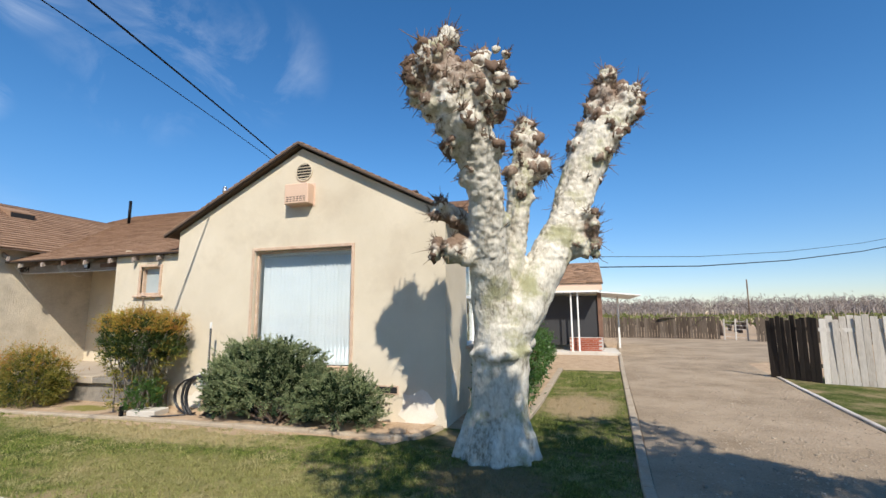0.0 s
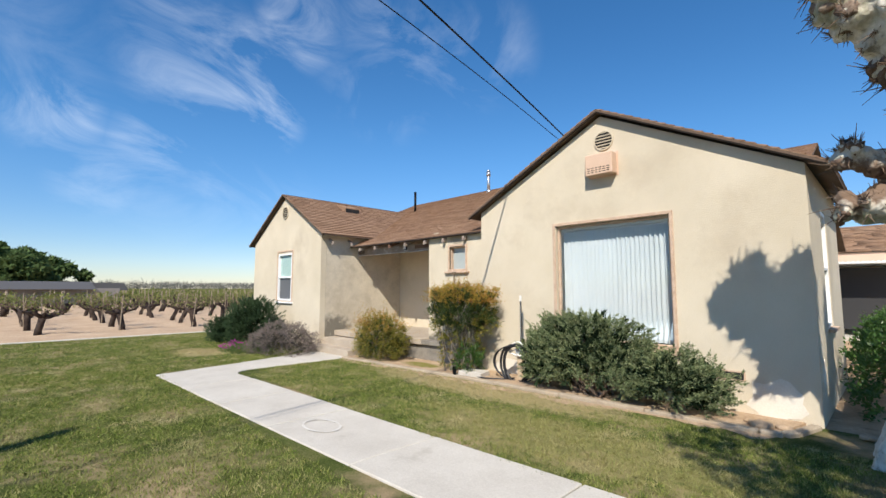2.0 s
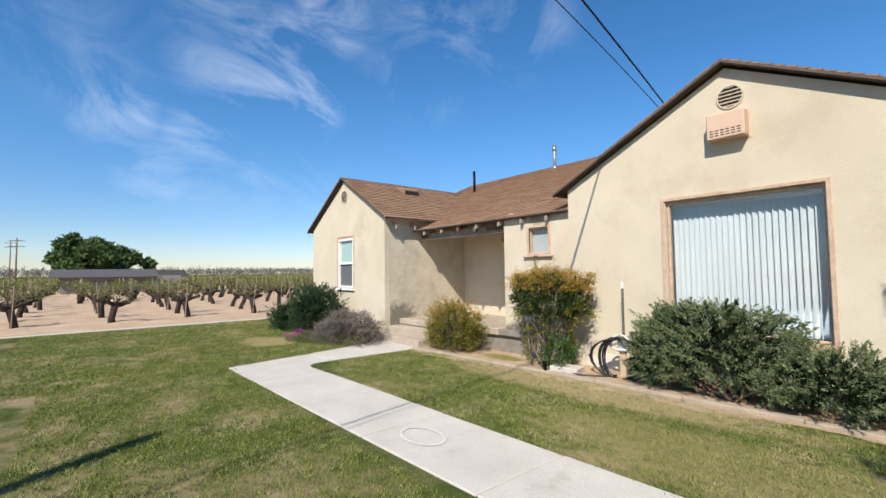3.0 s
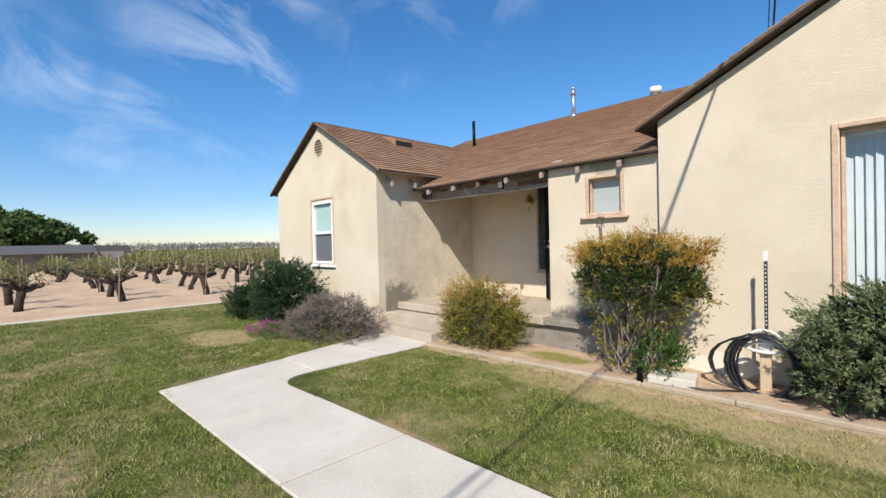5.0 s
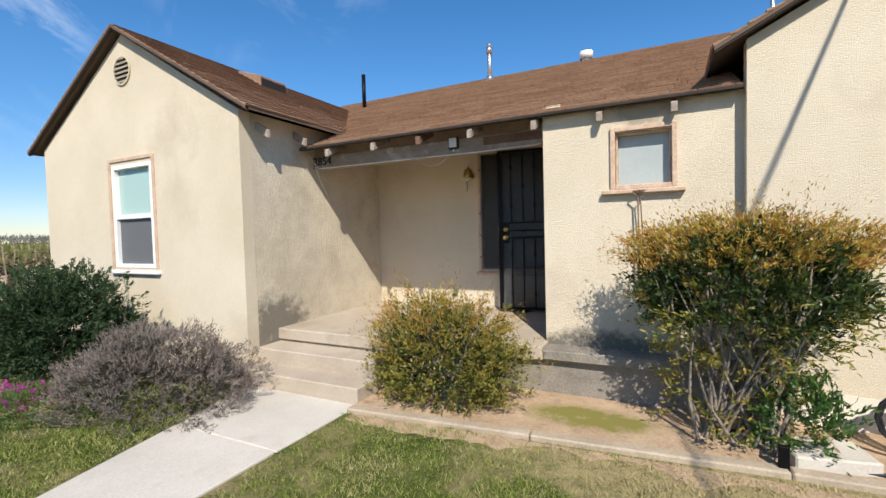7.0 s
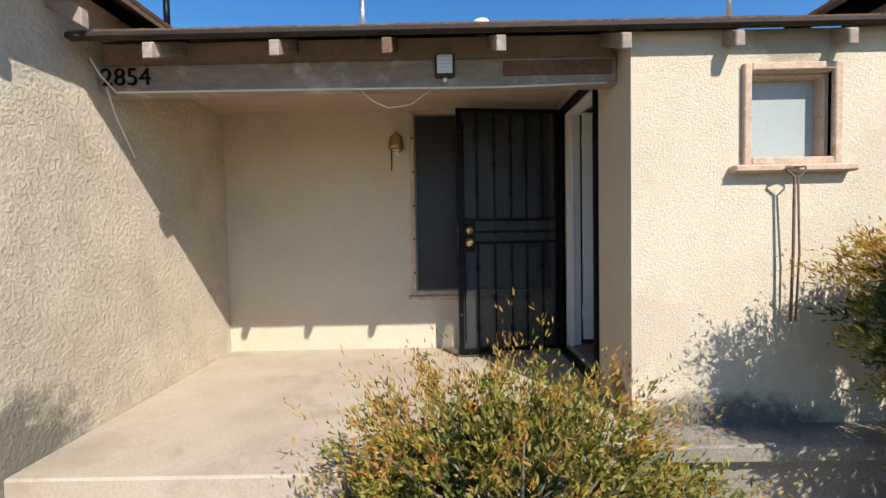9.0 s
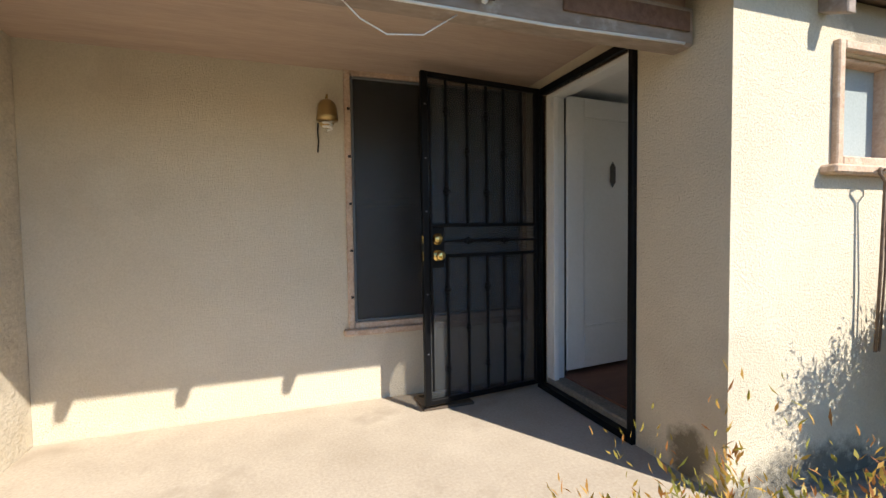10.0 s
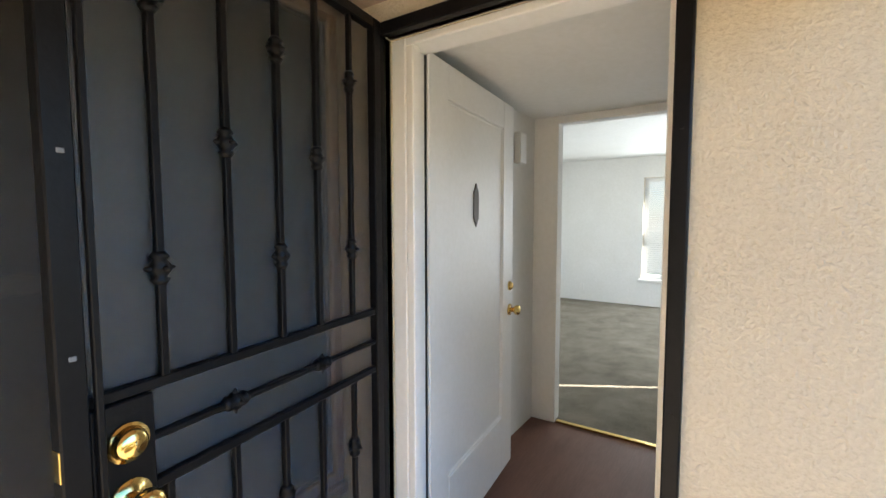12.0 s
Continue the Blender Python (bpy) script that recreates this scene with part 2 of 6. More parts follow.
BLADE = material("grass_blade", (0.03, 0.055, 0.008), [(0.095, 0.14, 0.02), (0.165, 0.20, 0.04), (0.27, 0.265, 0.09), (0.48, 0.40, 0.22)], 0.8, 2.6, 15, 0, 0.15, island=0.95, stain=(0.40, 0.34, 0.18), stain_scale=1.6, stain_from=0.52, stain_to=0.68)
BARK = material("pale_sycamore_bark", (0.23, 0.20, 0.155), [(0.50, 0.46, 0.375), (0.62, 0.58, 0.49), (0.70, 0.665, 0.58)], 0.9, 4.5, 26, 0.9, 0.1, stain=(0.33, 0.32, 0.19), stain_scale=2.4, stain_from=0.52, stain_to=0.66, depth=0.02, stretch=(1, 1, 0.6))
TWIG = material("brown_twig", (0.10, 0.065, 0.045), (0.24, 0.17, 0.12), 0.95, 6, 40, 0)
BLACK = material("black_steel_paint", (0.003, 0.003, 0.0035), (0.006, 0.006, 0.007), 0.4, 6, 60, 0.1, 0.14)
MESH = screen("dark_insect_mesh", (0.046, 0.052, 0.056), 0.5)
WSCREEN = screen("window_insect_mesh", (0.03, 0.03, 0.03), 0.72)
BRASS = plain("polished_brass", (0.78, 0.55, 0.20), 0.16, 1.0)
STEEL = plain("galvanised_steel", (0.55, 0.56, 0.57), 0.35, 0.9)
GLASS, DIMGLASS = glass("window_glass"), glass("dim_window_glass", (0.9, 0.95, 0.95), 0.85)
FROST = material("frosted_glass", (0.33, 0.37, 0.36), (0.42, 0.46, 0.45), 0.35, 2, 80, 0.05, 0.5)
BLIND = material("white_vertical_blind", (0.54, 0.57, 0.58), (0.62, 0.65, 0.66), 0.6, 2, 30, 0)
GREY_ALU = plain("grey_screen_frame", (0.16, 0.165, 0.17), 0.5, 0.3)
# slat colour dimmed for the unlit room the blind hangs in
DIM_BLIND = plain("dim_blind_slat", (0.16, 0.155, 0.145), 0.6)
CURTAIN = plain("pale_green_shade", (0.42, 0.55, 0.50), 0.8)
# near-black colour for sheets and slots that stand for unlit hollows
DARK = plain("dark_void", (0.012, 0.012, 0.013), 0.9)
RUBBER = plain("black_rubber_hose", (0.018, 0.018, 0.02), 0.38)
PLASTIC = plain("white_plastic", (0.74, 0.72, 0.68), 0.4)
GREY_WOOD = material("weathered_fence_board", (0.32, 0.28, 0.235), [(0.55, 0.50, 0.44), (0.72, 0.68, 0.61)], 0.95, 1.5, 30, 0.5, 0.1, per_object=0.7, stretch=(2, 2, 0.25))
DARK_WOOD = material("dark_fence_board", (0.06, 0.045, 0.034), [(0.115, 0.088, 0.066), (0.185, 0.15, 0.115)], 0.95, 1.5, 30, 0.5, 0.1, per_object=0.6, stretch=(2, 2, 0.25))
# dark wood, coloured near black for the fence side that lies in shade
SHADED_WOOD = material("shaded_dark_fence_board", (0.025, 0.02, 0.017), (0.075, 0.06, 0.048), 0.95, 1.5, 30, 0.5, 0.1, per_object=0.5, stretch=(2, 2, 0.25))
BRICK = material("red_brick", (0.26, 0.07, 0.04), (0.40, 0.13, 0.075), 0.9, 5, 60, 0.3, per_object=0.5)
MORTAR = material("mortar", (0.38, 0.34, 0.30), (0.48, 0.44, 0.40), 0.95, 5, 60, 0.3)
VINEWOOD = material("dark_vine_wood", (0.018, 0.012, 0.010), (0.075, 0.052, 0.04), 0.95, 8, 40, 0.5)
STAKE = material("grey_vine_stake", (0.20, 0.155, 0.11), (0.34, 0.27, 0.20), 0.95, 5, 40, 0.2)


def leafage(name, cols, rough=0.55, spec=0.3, through=0.35):
    """Leaf colours by piece, with some light let through."""
    m = material(name, cols[0], list(cols[1:]), rough, 1.5, 9, 0, spec, island=0.9)
    n, l = m.node_tree.nodes, m.node_tree.links
    b, out = n["Principled BSDF"], n["Material Output"]
    t, mix = n.new("ShaderNodeBsdfTranslucent"), n.new("ShaderNodeMixShader")
    mix.inputs["Fac"].default_value = through
    l.new(b.inputs["Base Color"].links[0].from_socket, t.inputs["Color"])
    l.new(b.outputs["BSDF"], mix.inputs[1])
    l.new(t.outputs["BSDF"], mix.inputs[2])
    l.new(mix.outputs["Shader"], out.inputs["Surface"])
    return m


JUNIPER = leafage("juniper_green", [(0.022, 0.042, 0.018), (0.048, 0.085, 0.036), (0.085, 0.125, 0.055)], 0.7, 0.15, 0.15)
JUNIPER_BLUE = leafage("grey_green_juniper", [(0.05, 0.075, 0.03), (0.13, 0.17, 0.075), (0.24, 0.275, 0.135), (0.30, 0.30, 0.16)], 0.7, 0.15, 0.15)
# darker leaf colour that paints the shade inside the bush
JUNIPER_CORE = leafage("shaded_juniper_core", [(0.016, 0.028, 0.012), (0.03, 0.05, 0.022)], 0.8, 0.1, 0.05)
LAVENDER = leafage("dry_lavender", [(0.13, 0.10, 0.085), (0.24, 0.20, 0.175), (0.33, 0.28, 0.25)], 0.85, 0.1, 0.2)
NANDINA = leafage("nandina_green_gold", [(0.045, 0.07, 0.015), (0.12, 0.14, 0.026), (0.27, 0.25, 0.045), (0.38, 0.29, 0.07), (0.34, 0.15, 0.07)], 0.5, 0.3)
NANDINA_TOP = leafage("nandina_orange_red", [(0.16, 0.18, 0.03), (0.36, 0.31, 0.05), (0.50, 0.32, 0.06), (0.46, 0.21, 0.055), (0.34, 0.12, 0.055)], 0.5, 0.3)
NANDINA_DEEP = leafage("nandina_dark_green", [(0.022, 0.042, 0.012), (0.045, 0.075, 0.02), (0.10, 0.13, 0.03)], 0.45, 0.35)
HEDGE = leafage("glossy_green_leaf", [(0.035, 0.085, 0.018), (0.065, 0.14, 0.03), (0.11, 0.20, 0.045)], 0.4, 0.4)
VINELEAF = leafage("young_vine_leaf", [(0.10, 0.12, 0.035), (0.17, 0.19, 0.055), (0.25, 0.24, 0.09)], 0.7, 0.15)
FARLEAF = leafage("far_tree_green", [(0.035, 0.065, 0.022), (0.08, 0.125, 0.042), (0.14, 0.19, 0.07)], 0.8, 0.1, 0.2)

def add_stain(mat, centre, reach, colour, scale=9.0, low=0.42, high=0.62, most=1.0):
    """A patch of mildew or dirt round a place on a wall, ragged by noise."""
    n, l = mat.node_tree.nodes, mat.node_tree.links
    b = n["Principled BSDF"]
    geo, sub_, div, ln, fall, ns, mul, rag, mix = (n.new(k) for k in ("ShaderNodeNewGeometry", "ShaderNodeVectorMath", "ShaderNodeVectorMath", "ShaderNodeVectorMath", "ShaderNodeMapRange",
                                                 "ShaderNodeTexNoise", "ShaderNodeMath", "ShaderNodeMapRange", "ShaderNodeMix"))
    sub_.operation, div.operation, ln.operation, mul.operation, mix.data_type = "SUBTRACT", "DIVIDE", "LENGTH", "MULTIPLY", "RGBA"
    sub_.inputs[1].default_value, div.inputs[1].default_value = centre, reach
    fall.inputs["From Min"].default_value, fall.inputs["From Max"].default_value = 1.0, 0.25
    ns.inputs["Scale"].default_value, ns.inputs["Detail"].default_value, ns.inputs["Roughness"].default_value = scale, 7, 0.7
    rag.inputs["To Max"].default_value = most
    rag.inputs["From Min"].default_value, rag.inputs["From Max"].default_value = low - 0.2, high - 0.2
    l.new(geo.outputs["Position"], sub_.inputs[0])
    l.new(sub_.outputs["Vector"], div.inputs[0])
    l.new(div.outputs["Vector"], ln.inputs[0])
    l.new(ln.outputs["Value"], fall.inputs["Value"])
    l.new(geo.outputs["Position"], ns.inputs["Vector"])
    l.new(fall.outputs["Result"], mul.inputs[0])
    l.new(ns.outputs["Fac"], mul.inputs[1])
    l.new(mul.outputs["Value"], rag.inputs["Value"])
    l.new(rag.outputs["Result"], mix.inputs["Factor"])
    l.new(b.inputs["Base Color"].links[0].from_socket, mix.inputs["A"])
    mix.inputs["B"].default_value = (*colour, 1)
    l.new(mix.outputs["Result"], b.inputs["Base Color"])


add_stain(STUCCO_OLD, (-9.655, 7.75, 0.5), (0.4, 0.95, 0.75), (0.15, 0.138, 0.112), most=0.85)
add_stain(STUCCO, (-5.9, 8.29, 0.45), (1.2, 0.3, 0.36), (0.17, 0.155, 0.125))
add_stain(STUCCO, (-5.5, 8.29, 2.75), (0.55, 0.3, 0.35), (0.36, 0.31, 0.235), 6)
add_stain(DIRT, (-5.9, 7.62, 0.03), (0.95, 0.4, 0.4), (0.22, 0.20, 0.06), 6)
add_stain(BARK, (1.28, 5.9, 4.0), (0.75, 0.8, 0.62), (0.22, 0.155, 0.115), 11, 0.50, 0.60, 0.8)
add_stain(BARK, (2.95, 7.9, 4.5), (0.6, 0.6, 0.6), (0.24, 0.175, 0.13), 11, 0.52, 0.62, 0.8)
add_stain(BARK, (1.05, 6.52, 2.5), (0.42, 0.42, 0.42), (0.20, 0.14, 0.10), 8, 0.40, 0.54)
add_stain(BARK, (2.68, 7.45, 2.62), (0.34, 0.34, 0.34), (0.22, 0.155, 0.115), 8, 0.42, 0.58)
add_stain(BARK, (1.92, 7.1, 3.55), (0.4, 0.4, 0.5), (0.27, 0.20, 0.15), 11, 0.54, 0.64, 0.7)
TAN_CURB = material("dirty_tan_concrete", (0.31, 0.25, 0.18), (0.45, 0.375, 0.28), 0.95, 4, 50, 0.4, 0.1, stain=(0.40, 0.30, 0.20), stain_scale=2.5)
STRAW = (0.40, 0.32, 0.17)
for grass in (TURF, BLADE):
    add_stain(grass, (-3.8, 6.85, 0.0), (4.6, 0.85, 0.5), STRAW, 7, 0.42, 0.60, 0.72)
    add_stain(grass, (-1.5, 5.6, 0.0), (4.0, 1.3, 0.5), (0.30, 0.26, 0.11), 6, 0.46, 0.62, 0.5)
    add_stain(grass, (1.5, 6.3, 0.0), (1.2, 1.0, 0.5), (0.25, 0.18, 0.11), 7, 0.44, 0.60, 0.7)
    add_stain(grass, (-11.5, 4.9, 0.0), (1.6, 1.0, 0.5), STRAW, 5, 0.42, 0.58, 0.7)
    add_stain(grass, (2.3, 10.2, 0.0), (1.0, 1.6, 0.5), (0.36, 0.27, 0.165), 5, 0.36, 0.54, 0.85)
add_stain(STUCCO, (-6.43, 8.5, 0.62), (0.3, 0.2, 0.25), (0.20, 0.17, 0.12))
PETAL = leafage("magenta_petal", [(0.45, 0.04, 0.32), (0.60, 0.08, 0.45)], 0.5, 0.2)

# ---- building helpers ----
rnd = random.Random(7)


def part(name, bm, mat, parent=None, label="", smooth=False):
    """Links a bmesh as one mesh object, under a thing or part."""
    me = bpy.data.meshes.new(name)
    bm.normal_update()
    bm.to_mesh(me)
    bm.free()
    return part_mesh(name, me, mat, parent, label, smooth)


def part_mesh(name, me, mat, parent=None, label="", smooth=False):
    if mat and not me.materials:
        me.materials.append(mat)
    if smooth:
        me.shade_smooth()
    ob = new(name, me)
    if parent:
        ob.parent = parent
    if label:
        tagged(ob, label)
    return ob


def base(name, at, label, category, group="", kind="", turn=0.0):
    """An Empty at a thing's foot. Parts under it are built about that foot."""
    e = new(name)
    e.empty_display_size = 0.1
    e.matrix_world = pose(*at, 0, 0, turn)
    return tagged(e, label, category, group, kind)


def box(bm, x0, x1, y0, y1, z0, z1, m=None):
    vs = [bm.verts.new((x, y, z)) for x in (x0, x1) for y in (y0, y1) for z in (z0, z1)]
    for q in ((0, 1, 3, 2), (4, 6, 7, 5), (0, 4, 5, 1), (2, 3, 7, 6), (0, 2, 6, 4), (1, 5, 7, 3)):
        bm.faces.new([vs[k] for k in q])
    if m is not None:
        bmesh.ops.transform(bm, matrix=m, verts=vs)
    return vs


def soft(bm, width=0.006, segments=1):
    bmesh.ops.bevel(bm, geom=bm.edges[:], offset=width, segments=segments, affect="EDGES", clamp_overlap=True)
    return bm


def block(x0, x1, y0, y1, z0, z1, width=0.005):
    bm = bmesh.new()
    box(bm, x0, x1, y0, y1, z0, z1)
    return soft(bm, width) if width else bm


def prism(points, z0, z1):
    """A flat outline in x, y, made solid."""
    bm = bmesh.new()
    lo = [bm.verts.new((x, y, z0)) for x, y in points]
    hi = [bm.verts.new((x, y, z1)) for x, y in points]
    bm.faces.new(lo[::-1])
    bm.faces.new(hi)
    for k in range(len(points)):
        j = (k + 1) % len(points)
        bm.faces.new((lo[k], lo[j], hi[j], hi[k]))
    bmesh.ops.recalc_face_normals(bm, faces=bm.faces[:])
    return bm


def wall(u0, u1, z0, z1, holes, place, thick, top=None):
    """A wall in u and z with rectangular holes, thickness along v; place(u, v, z) gives the point. top: (u, z) of a gable's peak."""
    us = sorted({u0, u1, *[h for o in holes for h in o[:2]]})
    zs = sorted({z0, z1, *[h for o in holes for h in o[2:]]})
    bm = bmesh.new()
    got = {}

    def v(i, j, k):
        if (i, j, k) not in got:
            got[i, j, k] = bm.verts.new(place(us[i], k * thick, zs[j]))
        return got[i, j, k]

    def solid(i, j):
        if not (0 <= i < len(us) - 1 and 0 <= j < len(zs) - 1):
            return False
        cu, cz = (us[i] + us[i + 1]) / 2, (zs[j] + zs[j + 1]) / 2
        return not any(a < cu < b and c < cz < d for a, b, c, d in holes)

    for i in range(len(us) - 1):
        for j in range(len(zs) - 1):
            if not solid(i, j):
                continue
            for k in (0, 1):
                bm.faces.new((v(i, j, k), v(i + 1, j, k), v(i + 1, j + 1, k), v(i, j + 1, k)))
            for di, dj, a, b in ((-1, 0, (i, j), (i, j + 1)), (1, 0, (i + 1, j), (i + 1, j + 1)), (0, -1, (i, j), (i + 1, j)), (0, 1, (i, j + 1), (i + 1, j + 1))):
                if not solid(i + di, j + dj) and not (top and dj == 1 and j == len(zs) - 2):
                    bm.faces.new((v(*a, 0), v(*b, 0), v(*b, 1), v(*a, 1)))
    if top:
        row = [v(i, len(zs) - 1, 0) for i in range(len(us))], [v(i, len(zs) - 1, 1) for i in range(len(us))]
        peak = [bm.verts.new(place(top[0], k * thick, top[1])) for k in (0, 1)]
        for k in (0, 1):
            bm.faces.new([*row[k], peak[k]])
        bm.faces.new((row[0][0], row[1][0], peak[1], peak[0]))
        bm.faces.new((row[0][-1], row[1][-1], peak[1], peak[0]))
    bmesh.ops.recalc_face_normals(bm, faces=bm.faces[:])
    return bm


def tube(bm, pts, radii, sides=8, cap=True):
    """A tapered tube through points."""
    pts = [Vector(p) for p in pts]
    radii = radii if isinstance(radii, (list, tuple)) else [radii] * len(pts)
    rings, side = [], None
    for k, p in enumerate(pts):
        way = (pts[min(k + 1, len(pts) - 1)] - pts[max(k - 1, 0)]).normalized()
        if side is None:
            side = way.orthogonal().normalized()
        side = (side - way * side.dot(way)).normalized()
        up = way.cross(side)
        rings.append([bm.verts.new(p + radii[k] * (math.cos(a) * side + math.sin(a) * up)) for a in [2 * math.pi * s / sides for s in range(sides)]])
    for a, b in zip(rings, rings[1:]):
        for s in range(sides):
            bm.faces.new((a[s], a[(s + 1) % sides], b[(s + 1) % sides], b[s]))
    if cap:
        bm.faces.new(rings[0][::-1])
        bm.faces.new(rings[-1])
    return bm


def disc(bm, centre, axis, radius, thick, sides=20):
    c, a = Vector(centre), Vector(axis).normalized()
    return tube(bm, [c, c + a * thick], radius, sides)


def ball(bm, centre, r, seg=10, squash=(1, 1, 1)):
    got = bmesh.ops.create_uvsphere(bm, u_segments=seg, v_segments=max(6, seg // 2 + 1), radius=r)
    bmesh.ops.transform(bm, matrix=Matrix.Translation(centre) @ Matrix.Diagonal((*squash, 1)), verts=got["verts"])


def bulk(name, verts, faces_per, mat, parent=None, label="", kind="stuff"):
    """Many equal small faces out of arrays: verts (n, k, 3)."""
    n, k, _ = verts.shape
    me = bpy.data.meshes.new(name)
    me.vertices.add(n * k)
    me.vertices.foreach_set("co", verts.astype(np.float32).ravel())
    idx = (np.arange(n)[:, None, None] * k + np.array(faces_per)[None]).reshape(-1)
    per = len(faces_per[0])
    count = n * len(faces_per)
    me.loops.add(len(idx))
    me.loops.foreach_set("vertex_index", idx.astype(np.int32))
    me.polygons.add(count)
    me.polygons.foreach_set("loop_start", (np.arange(count) * per).astype(np.int32))
    me.polygons.foreach_set("loop_total", np.full(count, per, np.int32))
    me.update(calc_edges=True)
    me.materials.append(mat)
    ob = new(name, me)
    if parent:
        ob.parent = parent
    return tagged(ob, label, kind=kind)


rng = np.random.default_rng(11)


def unit(n):
    v = rng.normal(size=(n, 3))
    return v / np.linalg.norm(v, axis=1, keepdims=True)


def leaves(at, way, length, width, bend=0.25):
    """Lance-shaped leaves, each a folded diamond of four corners, at places and along ways."""
    n = len(at)
    way = way / np.linalg.norm(way, axis=1, keepdims=True)
    side = np.cross(way, unit(n))
    side /= np.linalg.norm(side, axis=1, keepdims=True) + 1e-9
    up = np.cross(side, way)
    ln, wd = (length * rng.uniform(0.6, 1.3, n))[:, None], (width * rng.uniform(0.7, 1.2, n))[:, None]
    mid = at + way * ln * 0.45 - up * ln * bend * 0.15
    return np.stack([at, mid + side * wd / 2, at + way * ln - up * ln * bend, mid - side * wd / 2], 1)


QUAD = [[0, 1, 2, 3]]
BOX6 = [[0, 1, 3, 2], [4, 6, 7, 5], [0, 4, 5, 1], [2, 3, 7, 6], [0, 2, 6, 4], [1, 5, 7, 3]]

# ---- the plan: heights and lines of the house ----
YA, YB, YC, YK = 8.17, 7.30, 8.29, 10.06         # fronts: right gable, left gable, small block, porch back
XL, XD, XA0, XA1, XB0 = -9.70, -6.43, -4.71, 0.52, -14.24
FLOOR, PORCH_Z = 0.60, 0.50


def on_y(y):
    return lambda u, v, z: (u, y + v, z)


def on_x(x, way=1):
    return lambda u, v, z: (x + way * v, u, z)


def setting(name, bm, mat, label, category="wall", smooth=False):
    return tagged(part(name, bm, mat, None, "", smooth), label, category, "", "structure")


# ground
def sheet(name, x0, x1, y0, y1, nx, ny, height, mat, label, category):
    bm = bmesh.new()
    vs = [[bm.verts.new((x, y, height(x, y))) for y in np.linspace(y0, y1, ny)] for x in np.linspace(x0, x1, nx)]
    for a, b in zip(vs, vs[1:]):
        for k in range(ny - 1):
            bm.faces.new((a[k], b[k], b[k + 1], a[k + 1]))
    return setting(name, bm, mat, label, category, True)


sheet("ground", -1600, 1600, -1600, 1600, 3, 3, lambda x, y: -0.10, FIELD, "pale sandy farmland soil reaching the horizon", "ground")


def field_height(x, y):
    rough = noise.noise(Vector((x * 1.3, y * 1.3, 0))) * 0.05 + noise.noise(Vector((x * 4, y * 4, 3))) * 0.03
    return -0.045 + rough * min(1, max(0, (-17.4 - x) / 1.2)) * 1.0


sheet("ground_field", -60, -17.25, -32, 62, 170, 300, field_height, FIELD, "tilled pale sandy soil of the vineyard", "ground")


def lawn_height(x, y):
    return 0.012 * noise.noise(Vector((x * 0.8, y * 0.8, 0)))


LAWN = prism([(-17.2, -14), (2.86, -14), (2.92, 6.5), (3.06, 9.3), (3.42, 15.3), (1.75, 15.3), (1.60, 9.0), (1.2, 8.15), (0.52, 8.15), (0.42, 8.1), (0.24, 7.44),
              (-3.76, 7.28), (-7.95, 6.98), (-8.0, 7.1), (-9.5, 7.1), (-9.9, 7.3), (-14.3, 7.3), (-14.3, 40), (-17.2, 40)], -0.11, 0.0)
setting("lawn", LAWN, TURF, "mown green lawn with dry straw-coloured patches", "lawn")
setting("ground_yard", prism([(-14.3, 7.2), (20, 7.2), (20, -14), (60, -14), (60, 60), (-14.3, 60)], -0.11, -0.012), DIRT, "bare tan dirt of the yard round the house", "ground")
setting("ground_bed", prism([(-7.98, 7.06), (-3.76, 7.38), (0.2, 7.5), (0.36, 8.2), (-8.0, 8.2)], -0.1, 0.03), DIRT, "dry dirt planting bed along the house wall", "ground")
setting("road", prism([(3.02, -14), (3.02, 6.5), (3.2, 9.3), (3.56, 16.4), (4.3, 28.6), (4.35, 33), (16, 32), (12, 22), (7.3, 18.2), (6.72, 13.1), (6.2, 9.2), (5.6, 5.5), (5.2, -14)], -0.1, 0.006),
        GRAVEL, "dusty pale gravel driveway beside the lawn", "driveway")
setting("lawn_side", prism([(6.75, 13.1), (6.2, 9.2), (5.7, 5.5), (5.4, -14), (19, -14), (19, 13.0), (8.6, 14.9), (7.4, 15.6), (6.95, 15.5)], -0.09, 0.012), TURF,
        "patchy grass strip in front of the board fence", "lawn")


def strip(points, width, z0, z1, mat, label, name="curb", cut=1.4):
    """A kerb of cast lengths along a line, each a piece with its joint."""
    e = tagged(new(name), label, "curb", "", "structure")
    for (ax, ay), (bx, by) in zip(points, points[1:]):
        a, b = Vector((ax, ay)), Vector((bx, by))
        n = max(1, round((b - a).length / cut))
        d, s = (b - a) / n, Vector((-(b - a).y, (b - a).x)).normalized() * width / 2
        for k in range(n):
            p, q = a + d * k + d.normalized() * 0.004, a + d * (k + 1) - d.normalized() * 0.004
            dz = rnd.uniform(-0.006, 0.006)
            bm = prism([tuple(p - s), tuple(q - s), tuple(q + s), tuple(p + s)], z0, z1 + dz)
            part("segment", soft(bm, 0.012), mat, e)
    return e


strip([(2.93, -4), (2.96, 6.5), (3.12, 9.3), (3.50, 16.4), (4.2, 27.5)], 0.11, -0.1, 0.04, TAN_CURB, "narrow pale concrete kerb between lawn and driveway")
strip([(-7.98, 6.98), (-4.6, 7.27), (-3.7, 7.31), (0.02, 7.42), (0.24, 7.46), (0.33, 7.6), (0.46, 8.08)], 0.11, -0.1, 0.05, TAN_CURB, "low worn concrete edging round the planting bed")
